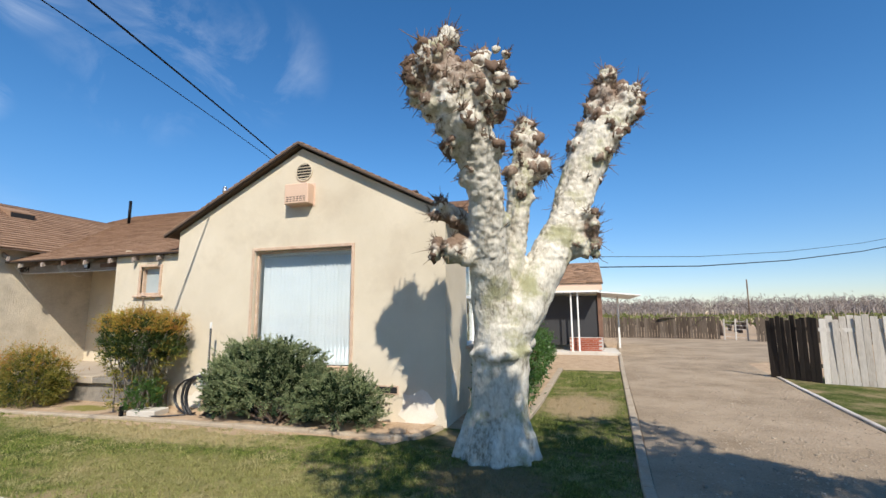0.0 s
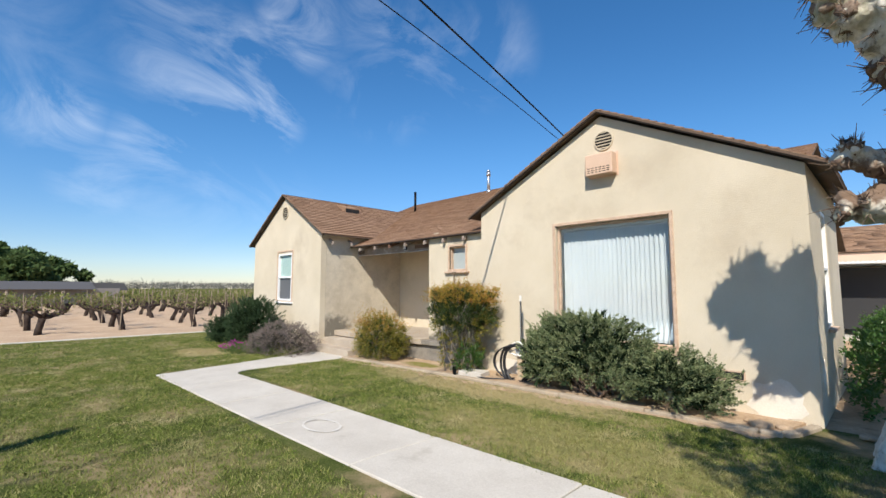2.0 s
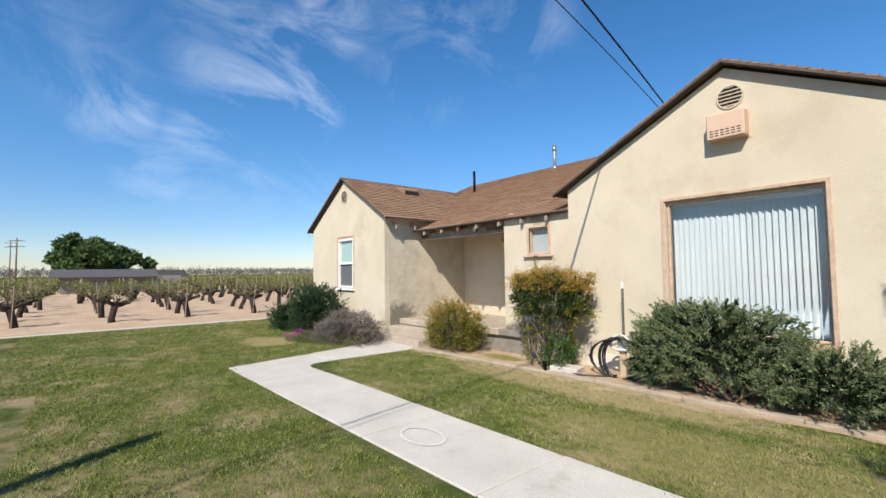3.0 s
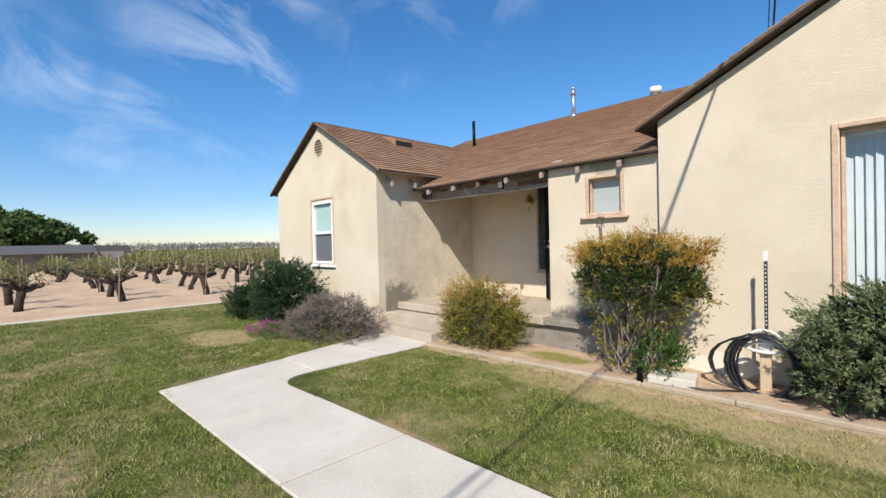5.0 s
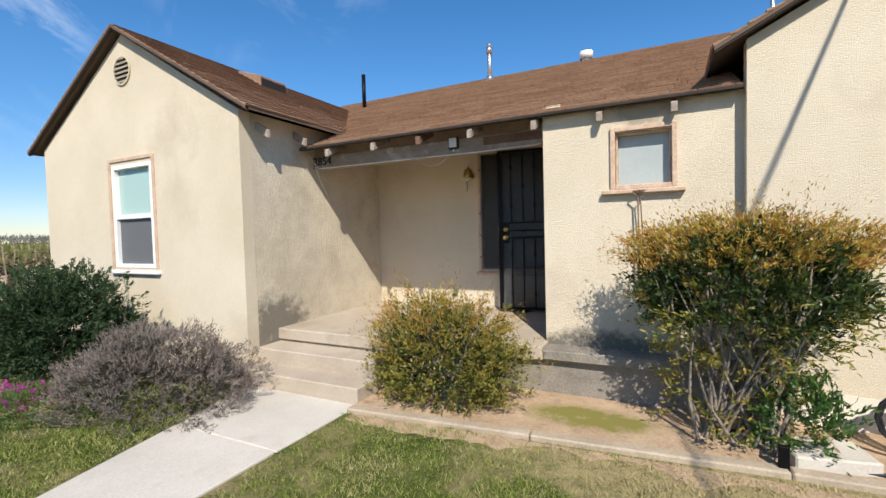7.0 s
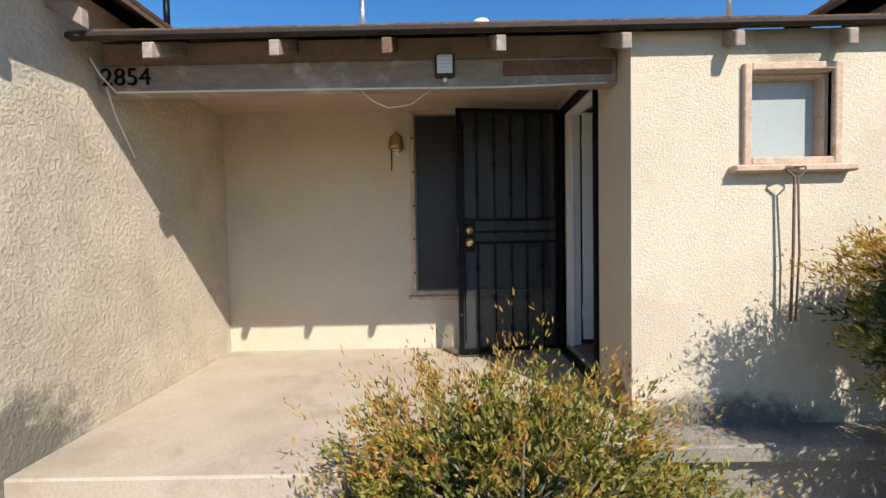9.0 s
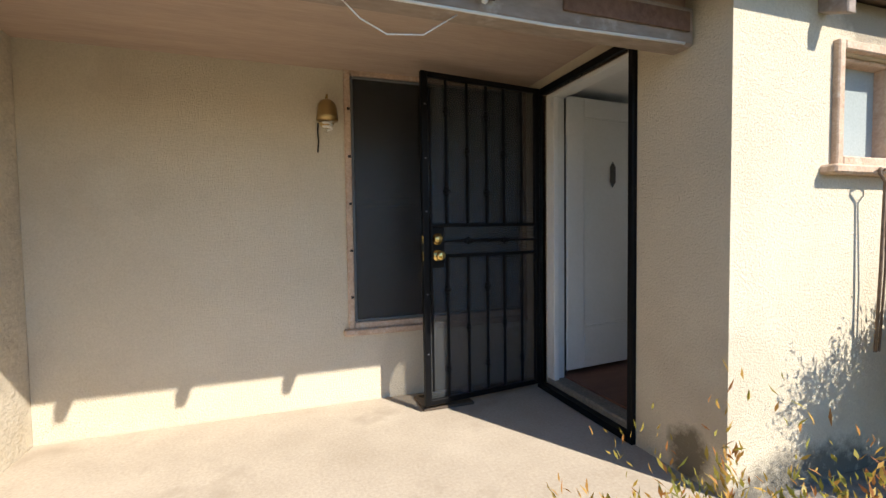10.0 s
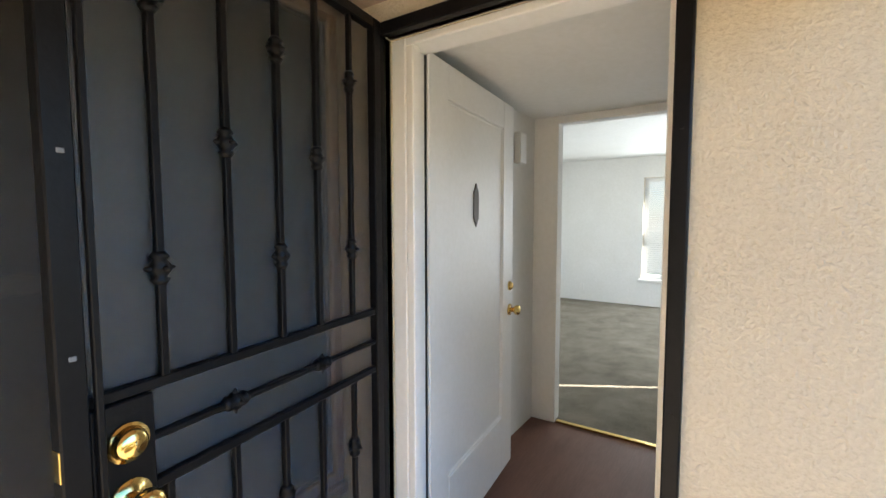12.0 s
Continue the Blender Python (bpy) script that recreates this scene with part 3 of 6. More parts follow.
strip([(1.53, 8.6), (1.62, 10), (1.78, 15.2)], 0.13, -0.1, 0.06, TAN_CURB, "low concrete edging beside the hedge")
strip([(-17.2, -14), (-17.2, 40)], 0.14, -0.1, 0.03, CONCRETE, "pale concrete edging between lawn and vineyard", cut=3)
strip([(6.2, 5.5), (6.25, 9.2), (6.72, 13.1), (7.0, 15.2)], 0.08, -0.1, 0.04, GREY_WOOD, "weathered board edging of the driveway")

# bare worn earth along the bed
edge = [(-7.9 + k * 0.06, 6.98 + (k * 0.06) * 0.057 - 0.05 - max(0, 0.10 + 0.24 * noise.noise(Vector((k * 0.06 * 0.8, 3.1, 0))) + 0.13 * noise.noise(Vector((k * 0.06 * 3.1, 7.1, 0))) + rnd.uniform(0, 0.05))) for k in range(134)]
setting("ground_bare", prism([(-7.92, 6.96), *edge, (0.2, 7.42)], -0.05, 0.005), DIRT, "bare worn earth beside the bed's kerb", "ground")
ring = [(-3.62 + 0.24 * math.cos(a) * 1.25, 4.0 + 0.2 * math.sin(a)) for a in np.linspace(0, 2 * math.pi, 29)[:-1]]
bm = bmesh.new()
outer = [bm.verts.new((x, y, 0.0255)) for x, y in ring]
inner = [bm.verts.new((-3.62 + (x + 3.62) * 0.88, 4.0 + (y - 4.0) * 0.84, 0.0255)) for x, y in ring]
for k in range(28):
    bm.faces.new((outer[k], outer[(k + 1) % 28], inner[(k + 1) % 28], inner[k]))
setting("trim_ring", bm, material("chalky_white", (0.50, 0.46, 0.40), (0.70, 0.67, 0.61), 0.95, 9, 40, 0), "pale ring stain left on the walkway", "stain")

# the walkway: slabs of concrete with joints
walkway = tagged(new("pavement"), "pale cast concrete walkway with cracked joints", "walkway", "", "structure")
XS = [2.88, 1.1, -0.7, -2.4, -4.05, -5.55, -7.03]
for a, b in zip(XS, XS[1:]):
    part("slab", soft(prism([(b + (0.016 if b < -7 else 0.008), 3.70 + 0.042 * b), (a - 0.008, 3.70 + 0.042 * a), (a - 0.008, 4.78 + 0.036 * a), (b + (0.016 if b < -7 else 0.008), 4.78 + 0.036 * b)], -0.1, 0.02 + rnd.uniform(-0.003, 0.003)), 0.008), CONCRETE, walkway)
ARC = [(-7.62 - 0.38 * math.sin(a), 4.9 - 0.4 * math.cos(a)) for a in np.linspace(0, math.pi / 2, 7)]
part("slab", soft(prism([(-7.045, 3.405), (-7.045, 4.525), (-7.4, 4.51), *ARC, (-8.0, 5.0), (-8.93, 4.98), (-8.62, 3.34)], -0.1, 0.018), 0.008), CONCRETE, walkway)
part("slab", soft(prism([(-8.0, 5.015), (-7.99, 6.1), (-9.2, 6.1), (-8.94, 4.995)], -0.1, 0.021), 0.008), CONCRETE, walkway)
part("slab", soft(prism([(-7.99, 6.115), (-7.97, 7.1), (-9.5, 7.1), (-9.2, 6.115)], -0.1, 0.017), 0.008), CONCRETE, walkway)

# porch and steps
porch = tagged(new("floor"), "tan concrete porch slab with three steps", "porch", "", "structure")
part("slab", soft(prism([(XL, 7.75), (-8.05, 7.75), (-8.05, 8.02), (XD + 0.02, 8.02), (XD + 0.02, YK), (XL, YK)], 0.36, PORCH_Z), 0.012), PORCH, porch)
part("step", block(XL, -8.0, 7.42, 7.80, -0.1, 0.335, 0.012), PORCH, porch)
part("step", block(XL, -7.98, 7.10, 7.46, -0.1, 0.17, 0.012), PORCH, porch)
part("slab", block(XD + 0.024, -4.72, 8.02, 8.30, 0.37, 0.47, 0.012), OLD_CONCRETE, porch, "stained concrete ledge")
part("plinth", block(-8.03, -4.72, 8.10, 8.30, -0.1, 0.372, 0.01), OLD_CONCRETE, porch, "mildewed concrete plinth with flaked white paint")
part("plinth", block(XL, -8.05, 7.78, YK, -0.1, 0.37, 0.0), OLD_CONCRETE, porch)

# walls
A_TOP, B_TOP, PEAK_A, PEAK_B = 3.17, 3.13, (-2.09, 4.50), (-11.95, 4.47)
setting("wall_front_gable", wall(XA0, XA1, -0.1, A_TOP, [(-2.97, -1.07, 0.76, 2.72)], on_y(YA), 0.16, PEAK_A), STUCCO, "cream stucco gable wall with a picture window")
setting("wall_left_gable", wall(XB0, XL, -0.1, B_TOP, [(-12.34, -11.40, 1.27, 2.70)], on_y(YB), 0.16, PEAK_B), STUCCO, "cream stucco gable wall with a sash window")
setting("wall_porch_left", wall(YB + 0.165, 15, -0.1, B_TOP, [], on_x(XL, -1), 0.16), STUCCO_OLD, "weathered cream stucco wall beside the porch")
setting("wall_far_left", wall(YB + 0.165, 15, -0.1, B_TOP, [], on_x(XB0, 1), 0.16), STUCCO, "cream stucco side wall")
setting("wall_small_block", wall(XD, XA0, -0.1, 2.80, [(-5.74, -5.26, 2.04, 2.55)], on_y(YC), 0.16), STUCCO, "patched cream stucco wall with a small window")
setting("wall_door", wall(YC + 0.16, YK, 0.37, 2.95, [(8.88, 9.80, 0.52, 2.72)], on_x(XD, 1), 0.15), STUCCO, "cream stucco wall with the entrance opening")
setting("wall_porch_back", wall(XL + 0.002, XD + 0.14, 0.3, 3.2, [(-7.80, -6.47, 1.08, 2.80)], on_y(YK), 0.15), STUCCO, "cream stucco back wall of the porch")
setting("wall_right", wall(YA + 0.165, 11.8, -0.1, A_TOP, [(9.40, 10.08, 1.07, 2.75)], on_x(XA1, -1), 0.16), STUCCO, "cream stucco side wall with sash windows")
setting("wall_back", wall(XB0, -0.1, -0.1, 3.0, [], on_y(19.0), 0.16), STUCCO, "plain stucco back wall")
setting("wall_rear_left", wall(15.0, 19.0, -0.1, 3.0, [], on_x(XB0, 1), 0.16), STUCCO, "plain stucco side wall")
setting("wall_rear_return", wall(-0.26, XA1 - 0.16, -0.1, A_TOP, [], on_y(11.64), 0.16), STUCCO, "plain stucco return wall")
setting("wall_rear_right", wall(11.8, 19.0, -0.1, 3.0, [], on_x(-0.1, -1), 0.16), STUCCO, "plain stucco side wall")
setting("wall_rear_gable", wall(11.85, 16.0, 3.0, 4.0, [], on_x(-0.1, -1), 0.1, (13.9, 4.72)), STUCCO, "plain stucco side wall")

# interior: vestibule and living room
setting("floor_vestibule", block(XD + 0.15, -4.58, 8.45, YK, 0.50, FLOOR, 0), BOARDS, "worn reddish-brown vestibule floor", "floor")
setting("floor_living_room", block(-4.58, 0.36, 8.33, 11.64, 0.50, FLOOR + 0.012, 0), CARPET, "grey-brown living room carpet", "carpet")
setting("wall_vestibule", wall(8.33, 11.6, 0.5, 3.1, [(8.86, 9.81, 0.5, 2.742)], on_x(-4.51, -1), 0.095), INNER, "white vestibule wall with an opening to the living room")
setting("wall_vestibule_side", wall(XD + 0.152, -4.607, 0.5, 2.83, [], on_y(9.985), 0.06), INNER, "white vestibule side wall")
setting("wall_living_far", wall(8.36, 11.55, 0.5, 3.12, [(9.40, 10.08, 1.07, 2.75)], on_x(0.352, -1), 0.03), INNER, "white living room wall with a window")
setting("wall_living_back", wall(-4.50, 0.32, 0.5, 3.12, [], on_y(11.55), 0.08), INNER, "white living room wall")
setting("wall_living_front", wall(-4.50, 0.32, 0.5, 3.12, [(-2.97, -1.07, 0.76, 2.72)], on_y(8.335), 0.02), INNER, "white living room wall round the picture window")
setting("ceiling_vestibule", block(XD + 0.152, -4.607, 8.46, 9.984, 2.79, 2.84, 0), INNER, "white vestibule ceiling", "ceiling")
setting("ceiling_living_room", block(-4.50, 0.35, 8.335, 11.6, 3.09, 3.15, 0), INNER, "white living room ceiling", "ceiling")
setting("trim_threshold", block(-4.60, -4.565, 8.87, 9.80, FLOOR, FLOOR + 0.016, 0.003), BRASS, "thin metal carpet strip in the opening", "threshold")
setting("wall_vestibule_near", wall(XD + 0.152, -4.607, 0.5, 2.83, [], on_y(8.455), 0.03), INNER, "white vestibule wall")


setting("ceiling_porch", block(XL + 0.002, XD - 0.002, 8.605, YK - 0.002, 2.845, 2.875, 0), material("pinkish_ceiling_board", (0.40, 0.30, 0.235), (0.50, 0.385, 0.305), 0.85, 3, 30, 0.2, stretch=(0.3, 3, 1)), "pinkish painted board ceiling of the porch", "ceiling")


# roofs
def slope_boxes(o, u, v, nu, step, tab, out):
    """Shingle tabs in courses up a slope: o the low corner, u along the eave, v up the slope, both full lengths."""
    o, u, v = np.array(o, float), np.array(u, float), np.array(v, float)
    lu, lv = np.linalg.norm(u), np.linalg.norm(v)
    ud, vd = u / lu, v / lv
    nd = np.cross(ud, vd)
    nd *= np.sign(nd[2])
    courses = int(lv / step)
    for c in range(courses + 1):
        x = -rnd.uniform(0, tab)
        lift = rnd.uniform(-0.001, 0.001)
        while x < lu:
            w = tab * rnd.uniform(0.75, 1.2)
            a, b = max(x, 0), min(x + w - 0.006, lu)
            if b - a > 0.02:
                y0, y1 = c * step - rnd.uniform(0, 0.008), min((c + 1.25) * step, lv)
                h0 = 0.024 + lift + rnd.uniform(0, 0.003)
                pts = []
                for q in (a, b):
                    for y, lo, hi in ((y0, 0.002, h0), (y1, -0.004, 0.003)):
                        for h in (lo, hi):
                            pts.append(o + ud * q + vd * y + nd * h)
                out.append(pts)
            x += w
    return out


def roof(name, planes, deck, label, rakes=(), tab=0.32, step=0.135):
    e = tagged(new(name), label, "roof", "", "structure")
    for pts in deck:
        bm = bmesh.new()
        top = [bm.verts.new(p) for p in pts]
        low = [bm.verts.new((x, y, z - 0.035)) for x, y, z in pts]
        bm.faces.new(top)
        bm.faces.new(low[::-1])
        for k in range(len(pts)):
            j = (k + 1) % len(pts)
            bm.faces.new((top[k], low[k], low[j], top[j]))
        bmesh.ops.recalc_face_normals(bm, faces=bm.faces[:])
        part("deck", bm, DECK, e)
    got = []
    for o, u, v in planes:
        slope_boxes(o, u, v, 0, step, tab, got)
    bulk("shingles", np.array(got), BOX6, SHINGLE, e, "brown composition shingles in courses").data.shade_flat()
    for a, b, drop in rakes:
        a, b = Vector(a), Vector(b)
        bm = bmesh.new()
        s = Vector((0, 0.022, 0)) if abs((b - a).x) > 0.5 else Vector((0.022, 0, 0))
        vs = [bm.verts.new(p) for p in (a - s, b - s, b + s, a + s)]
        ws = [bm.verts.new(v.co - Vector((0, 0, drop))) for v in vs]
        bm.faces.new(vs), bm.faces.new(ws[::-1])
        for k in range(4):
            bm.faces.new((vs[k], ws[k], ws[(k + 1) % 4], vs[(k + 1) % 4]))
        bmesh.ops.recalc_face_normals(bm, faces=bm.faces[:])
        part("barge_board", soft(bm, 0.006), TRIM, e, "dark brown barge board")
    return e


SA, HA = 0.515, 2.86
RA, EA = 4.585, 4.585 - 0.515 * 2.86
roof("roof_right_gable", [((-2.09 - HA, 8.03, EA), (0, 4.0, 0), (HA, 0, SA * HA)), ((-2.09 + HA, 8.03, EA), (0, 4.0, 0), (-HA, 0, SA * HA))],
     [[(-2.09 - HA, 8.03, EA), (-2.09 - HA, 12.03, EA), (-2.09, 12.03, RA), (-2.09, 8.03, RA)], [(-2.09 + HA, 8.03, EA), (-2.09 + HA, 12.03, EA), (-2.09, 12.03, RA), (-2.09, 8.03, RA)]],
     "brown shingled gable roof over the picture window",
     [((-2.09 - HA, 8.06, EA + 0.005), (-2.09, 8.06, RA + 0.005), 0.062), ((-2.09, 8.06, RA + 0.005), (-2.09 + HA, 8.06, EA + 0.005), 0.062)])
SB, HB = 0.575, 2.52
RB, EB = 4.555, 4.555 - 0.575 * 2.52
roof("roof_left_gable", [((-11.95 - HB, 7.17, EB), (0, 9, 0), (HB, 0, SB * HB)), ((-11.95 + HB, 7.17, EB), (0, 9, 0), (-HB, 0, SB * HB))],
     [[(-11.95 - HB, 7.17, EB), (-11.95 - HB, 16, EB), (-11.95, 16, RB), (-11.95, 7.17, RB)], [(-11.95 + HB, 7.17, EB), (-11.95 + HB, 16, EB), (-11.95, 16, RB), (-11.95, 7.17, RB)]],
     "brown shingled gable roof of the left wing",
     [((-11.95 - HB, 7.2, EB + 0.005), (-11.95, 7.2, RB + 0.005), 0.06), ((-11.95, 7.2, RB + 0.005), (-11.95 + HB, 7.2, EB + 0.005), 0.06)])
SM, YE, ZE, YR = 0.437, 8.21, 2.812, 13.9
ZR = ZE + SM * (YR - YE)
roof("roof_main", [((-9.64, YE, ZE), (4.91, 0, 0), (0, 1.0, SM)), ((-13.4, YE + 1.0, ZE + SM), (11.3, 0, 0), (0, YR - YE - 1.0, SM * (YR - YE - 1.0))),
     ((-2.1, 11.2, 4.85 - SM * 2.7), (2.3, 0, 0), (0, 2.7, SM * 2.7))],
     [[(-9.64, YE, ZE), (-4.88, YE, ZE), (-4.88, YE + 1, ZE + SM), (-9.64, YE + 1, ZE + SM)],
      [(-13.4, YE + 1, ZE + SM), (-9.64, YE + 1, ZE + SM), (-9.64, YR, ZR), (-13.4, YR, ZR)],
      [(-4.88, YE + 1, ZE + SM), (-2.1, YE + 1, ZE + SM), (-2.1, YR, ZR), (-4.88, YR, ZR)],
      [(-2.1, 11.2, 4.85 - SM * 2.7), (0.2, 11.2, 4.85 - SM * 2.7), (0.2, YR, 4.85), (-2.1, YR, 4.85)],
      [(-9.64, YE + 1, ZE + SM), (-4.88, YE + 1, ZE + SM), (-4.88, YR, ZR), (-9.64, YR, ZR)],
      [(-13.4, YR, ZR), (-2.1, YR, ZR), (-2.1, 19.6, 2.8), (-13.4, 19.6, 2.8)], [(-2.1, YR, 4.85), (0.2, YR, 4.85), (0.2, 19.6, 2.8), (-2.1, 19.6, 2.8)]],
     "brown shingled main roof with flues over the porch", [((-9.64, YE - 0.02, ZE + 0.002), (-4.73, YE - 0.02, ZE + 0.002), 0.032)])

# ---- windows ----
def frame_bars(x0, x1, z0, z1, w, y0, y1, mat, parent, name="frame"):
    """Four bars round an opening in a front wall."""
    for a in ((x0, x0 + w, z0, z1), (x1 - w, x1, z0, z1), (x0 + w, x1 - w, z1 - w, z1), (x0 + w, x1 - w, z0, z0 + w)):
        part(name, block(a[0], a[1], y0, y1, a[2], a[3], 0.006), mat, parent)


win = tagged(new("window_1"), "picture window with peeling peach frame and white vertical blinds", "window", "", "structure")
frame_bars(-3.03, -1.02, 0.71, 2.775, 0.052, YA - 0.022, YA + 0.05, PINK, win)
frame_bars(-2.965, -1.075, 0.765, 2.715, 0.035, YA + 0.055, YA + 0.12, PINK, win, "inner_frame")
part("pane", block(-2.93, -1.11, YA + 0.09, YA + 0.096, 0.80, 2.68, 0), GLASS, win).visible_shadow = False
part("sill", block(-3.07, -0.98, YA - 0.05, YA + 0.02, 0.665, 0.71, 0.008), PINK, win)
blinds = tagged(new("vertical_blinds"), "white vertical blinds hung half closed behind the picture window", "blinds")
part("headrail", block(-2.94, -1.09, 8.375, 8.42, 2.66, 2.70, 0.004), VINYL, blinds)
slat_mesh = None
for k in range(25):
    x = -2.90 + k * 0.0745
    if slat_mesh is None:
        bm = bmesh.new()
        for s in range(4):
            a, b = -0.044 + s * 0.022, -0.022 + s * 0.022
            f0, f1 = 0.006 * (1 - (a / 0.044) ** 2), 0.006 * (1 - (b / 0.044) ** 2)
            vs = [bm.verts.new(p) for p in ((a, f0, 0), (b, f1, 0), (b, f1, 1.82), (a, f0, 1.82), (a, f0 + 0.0015, 0), (b, f1 + 0.0015, 0), (b, f1 + 0.0015, 1.82), (a, f0 + 0.0015, 1.82))]
            bm.faces.new(vs[:4]), bm.faces.new(vs[:3:-1])
        ob = part("slat", bm, BLIND, blinds)
        slat_mesh = ob.data
    else:
        ob = part_mesh("slat", slat_mesh, None, blinds)
    ob.matrix_basis = pose(x, 8.405, 0.80, 0, 0, 24 + rnd.uniform(-7, 7) + (14 if k > 12 else 0))

win = tagged(new("window_2"), "white vinyl sash window with a pale green shade above and an insect screen below", "window", "", "structure")
frame_bars(-12.42, -11.34, 1.20, 2.80, 0.05, YB - 0.02, YB + 0.06, PINK, win, "trim")
frame_bars(-12.34, -11.40, 1.27, 2.70, 0.055, YB - 0.012, YB + 0.09, VINYL, win)
part("rail", block(-12.29, -11.45, YB + 0.0, YB + 0.08, 1.95, 2.01, 0.005), VINYL, win)
part("sill", block(-12.42, -11.30, YB - 0.06, YB + 0.05, 1.19, 1.24, 0.008), VINYL, win)
part("pane", block(-12.29, -11.45, YB + 0.05, YB + 0.055, 2.01, 2.65, 0), GLASS, win).visible_shadow = False
part("shade", block(-12.29, -11.45, YB + 0.058, YB + 0.066, 2.012, 2.648, 0), CURTAIN, win, "pale green window shade")
part("screen", block(-12.29, -11.45, YB + 0.045, YB + 0.05, 1.32, 1.95, 0), plain("grey_screen", (0.12, 0.125, 0.13), 0.6), win, "grey insect screen")
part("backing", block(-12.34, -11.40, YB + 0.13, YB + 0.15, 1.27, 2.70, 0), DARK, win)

win = tagged(new("window_3"), "small frosted window with peeling peach frame", "window", "", "structure")
frame_bars(-5.785, -5.215, 2.01, 2.60, 0.045, YC - 0.03, YC + 0.03, PINK, win)
frame_bars(-5.74, -5.26, 2.04, 2.55, 0.02, YC + 0.03, YC + 0.13, PINK, win, "reveal")
part("sill", block(-5.86, -5.15, YC - 0.07, YC + 0.03, 1.965, 2.01, 0.01), PINK, win)
part("pane", block(-5.72, -5.28, YC + 0.10, YC + 0.106, 2.06, 2.53, 0), FROST, win)
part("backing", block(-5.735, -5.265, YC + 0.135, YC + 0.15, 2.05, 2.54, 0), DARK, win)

win = tagged(new("window_4"), "dark screened porch window with a peach frame", "window", "", "structure")
frame_bars(-7.865, -6.435, 1.03, 2.86, 0.045, YK - 0.025, YK + 0.03, PINK, win)
frame_bars(-7.818, -6.482, 1.077, 2.813, 0.018, YK - 0.012, YK + 0.02, GREY_ALU, win, "screen_frame")
part("screen", block(-7.80, -6.50, YK - 0.002, YK + 0.001, 1.095, 2.795, 0), WSCREEN, win, "dark insect screen")
part("pane", block(-7.80, -6.47, YK + 0.05, YK + 0.055, 1.08, 2.80, 0), DIMGLASS, win)
# sash and rear sheet are coloured dim too, for the unlit room
part("rail", block(-7.80, -6.47, YK + 0.04, YK + 0.07, 1.91, 1.96, 0.004), plain("dim_sash_paint", (0.30, 0.29, 0.27), 0.5), win)
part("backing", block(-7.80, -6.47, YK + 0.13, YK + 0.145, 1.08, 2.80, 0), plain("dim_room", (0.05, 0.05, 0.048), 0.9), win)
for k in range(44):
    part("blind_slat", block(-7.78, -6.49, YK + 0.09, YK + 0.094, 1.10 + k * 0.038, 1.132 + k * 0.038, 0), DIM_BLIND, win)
part("sill", block(-7.90, -6.435, YK - 0.05, YK + 0.02, 0.985, 1.03, 0.008), PINK, win)
for k in range(5):
    part("clip", block(-7.845, -7.825, YK - 0.034, YK - 0.024, 1.25 + 0.33 * k, 1.268 + 0.33 * k, 0.002), TRIM, win)

for name, y0, y1, z0, z1 in (("window_5", 9.40, 10.08, 1.07, 2.75),):
    win = tagged(new(name), "white sash window in the side wall", "window", "", "structure")
    zm = (z0 + z1) / 2
    for a in ((y0, y0 + 0.06, z0, z1), (y1 - 0.06, y1, z0, z1), (y0 + 0.06, y1 - 0.06, z0, z0 + 0.06), (y0 + 0.06, y1 - 0.06, z1 - 0.06, z1), (y0 + 0.06, y1 - 0.06, zm - 0.025, zm + 0.025)):
        part("frame", block(XA1 - 0.11, XA1 - 0.01, a[0], a[1], a[2], a[3], 0.005), VINYL, win)
    part("pane", block(XA1 - 0.06, XA1 - 0.055, y0 + 0.06, y1 - 0.06, z0 + 0.06, z1 - 0.06, 0), DIMGLASS, win).visible_shadow = False
    part("sill", block(XA1 - 0.01, XA1 + 0.07, y0 - 0.06, y1 + 0.06, z0 - 0.05, z0, 0.006), PINK, win)
    part("sill", block(0.27, 0.318, y0 - 0.05, y1 + 0.05, z0 - 0.05, z0 - 0.005, 0.006), WHITE, win)
    for k in range(int((z1 - z0 - 0.12) / 0.034)):
        z = z1 - 0.095 - k * 0.034
        part("blind_slat", block(0.34, 0.345, y0 + 0.05, y1 - 0.05, z, z + 0.031, 0), WHITE, win)

# daylight through the living room's window openings
for name, m, sx, sy, watts in (("window_daylight", look((-2.02, 8.50, 1.75), (-2.02, 10.5, 1.5)), 1.8, 1.8, 11),
                                ("window_daylight_side", look((0.25, 9.74, 1.9), (-2, 9.74, 1.7)), 0.62, 1.5, 6)):
    lamp = new(name, bpy.data.lights.new(name, "AREA"))
    lamp.data.shape, lamp.data.size, lamp.data.size_y, lamp.data.energy, lamp.data.color = "RECTANGLE", sx, sy, watts, (0.86, 0.94, 1.0)
    lamp.matrix_world = m

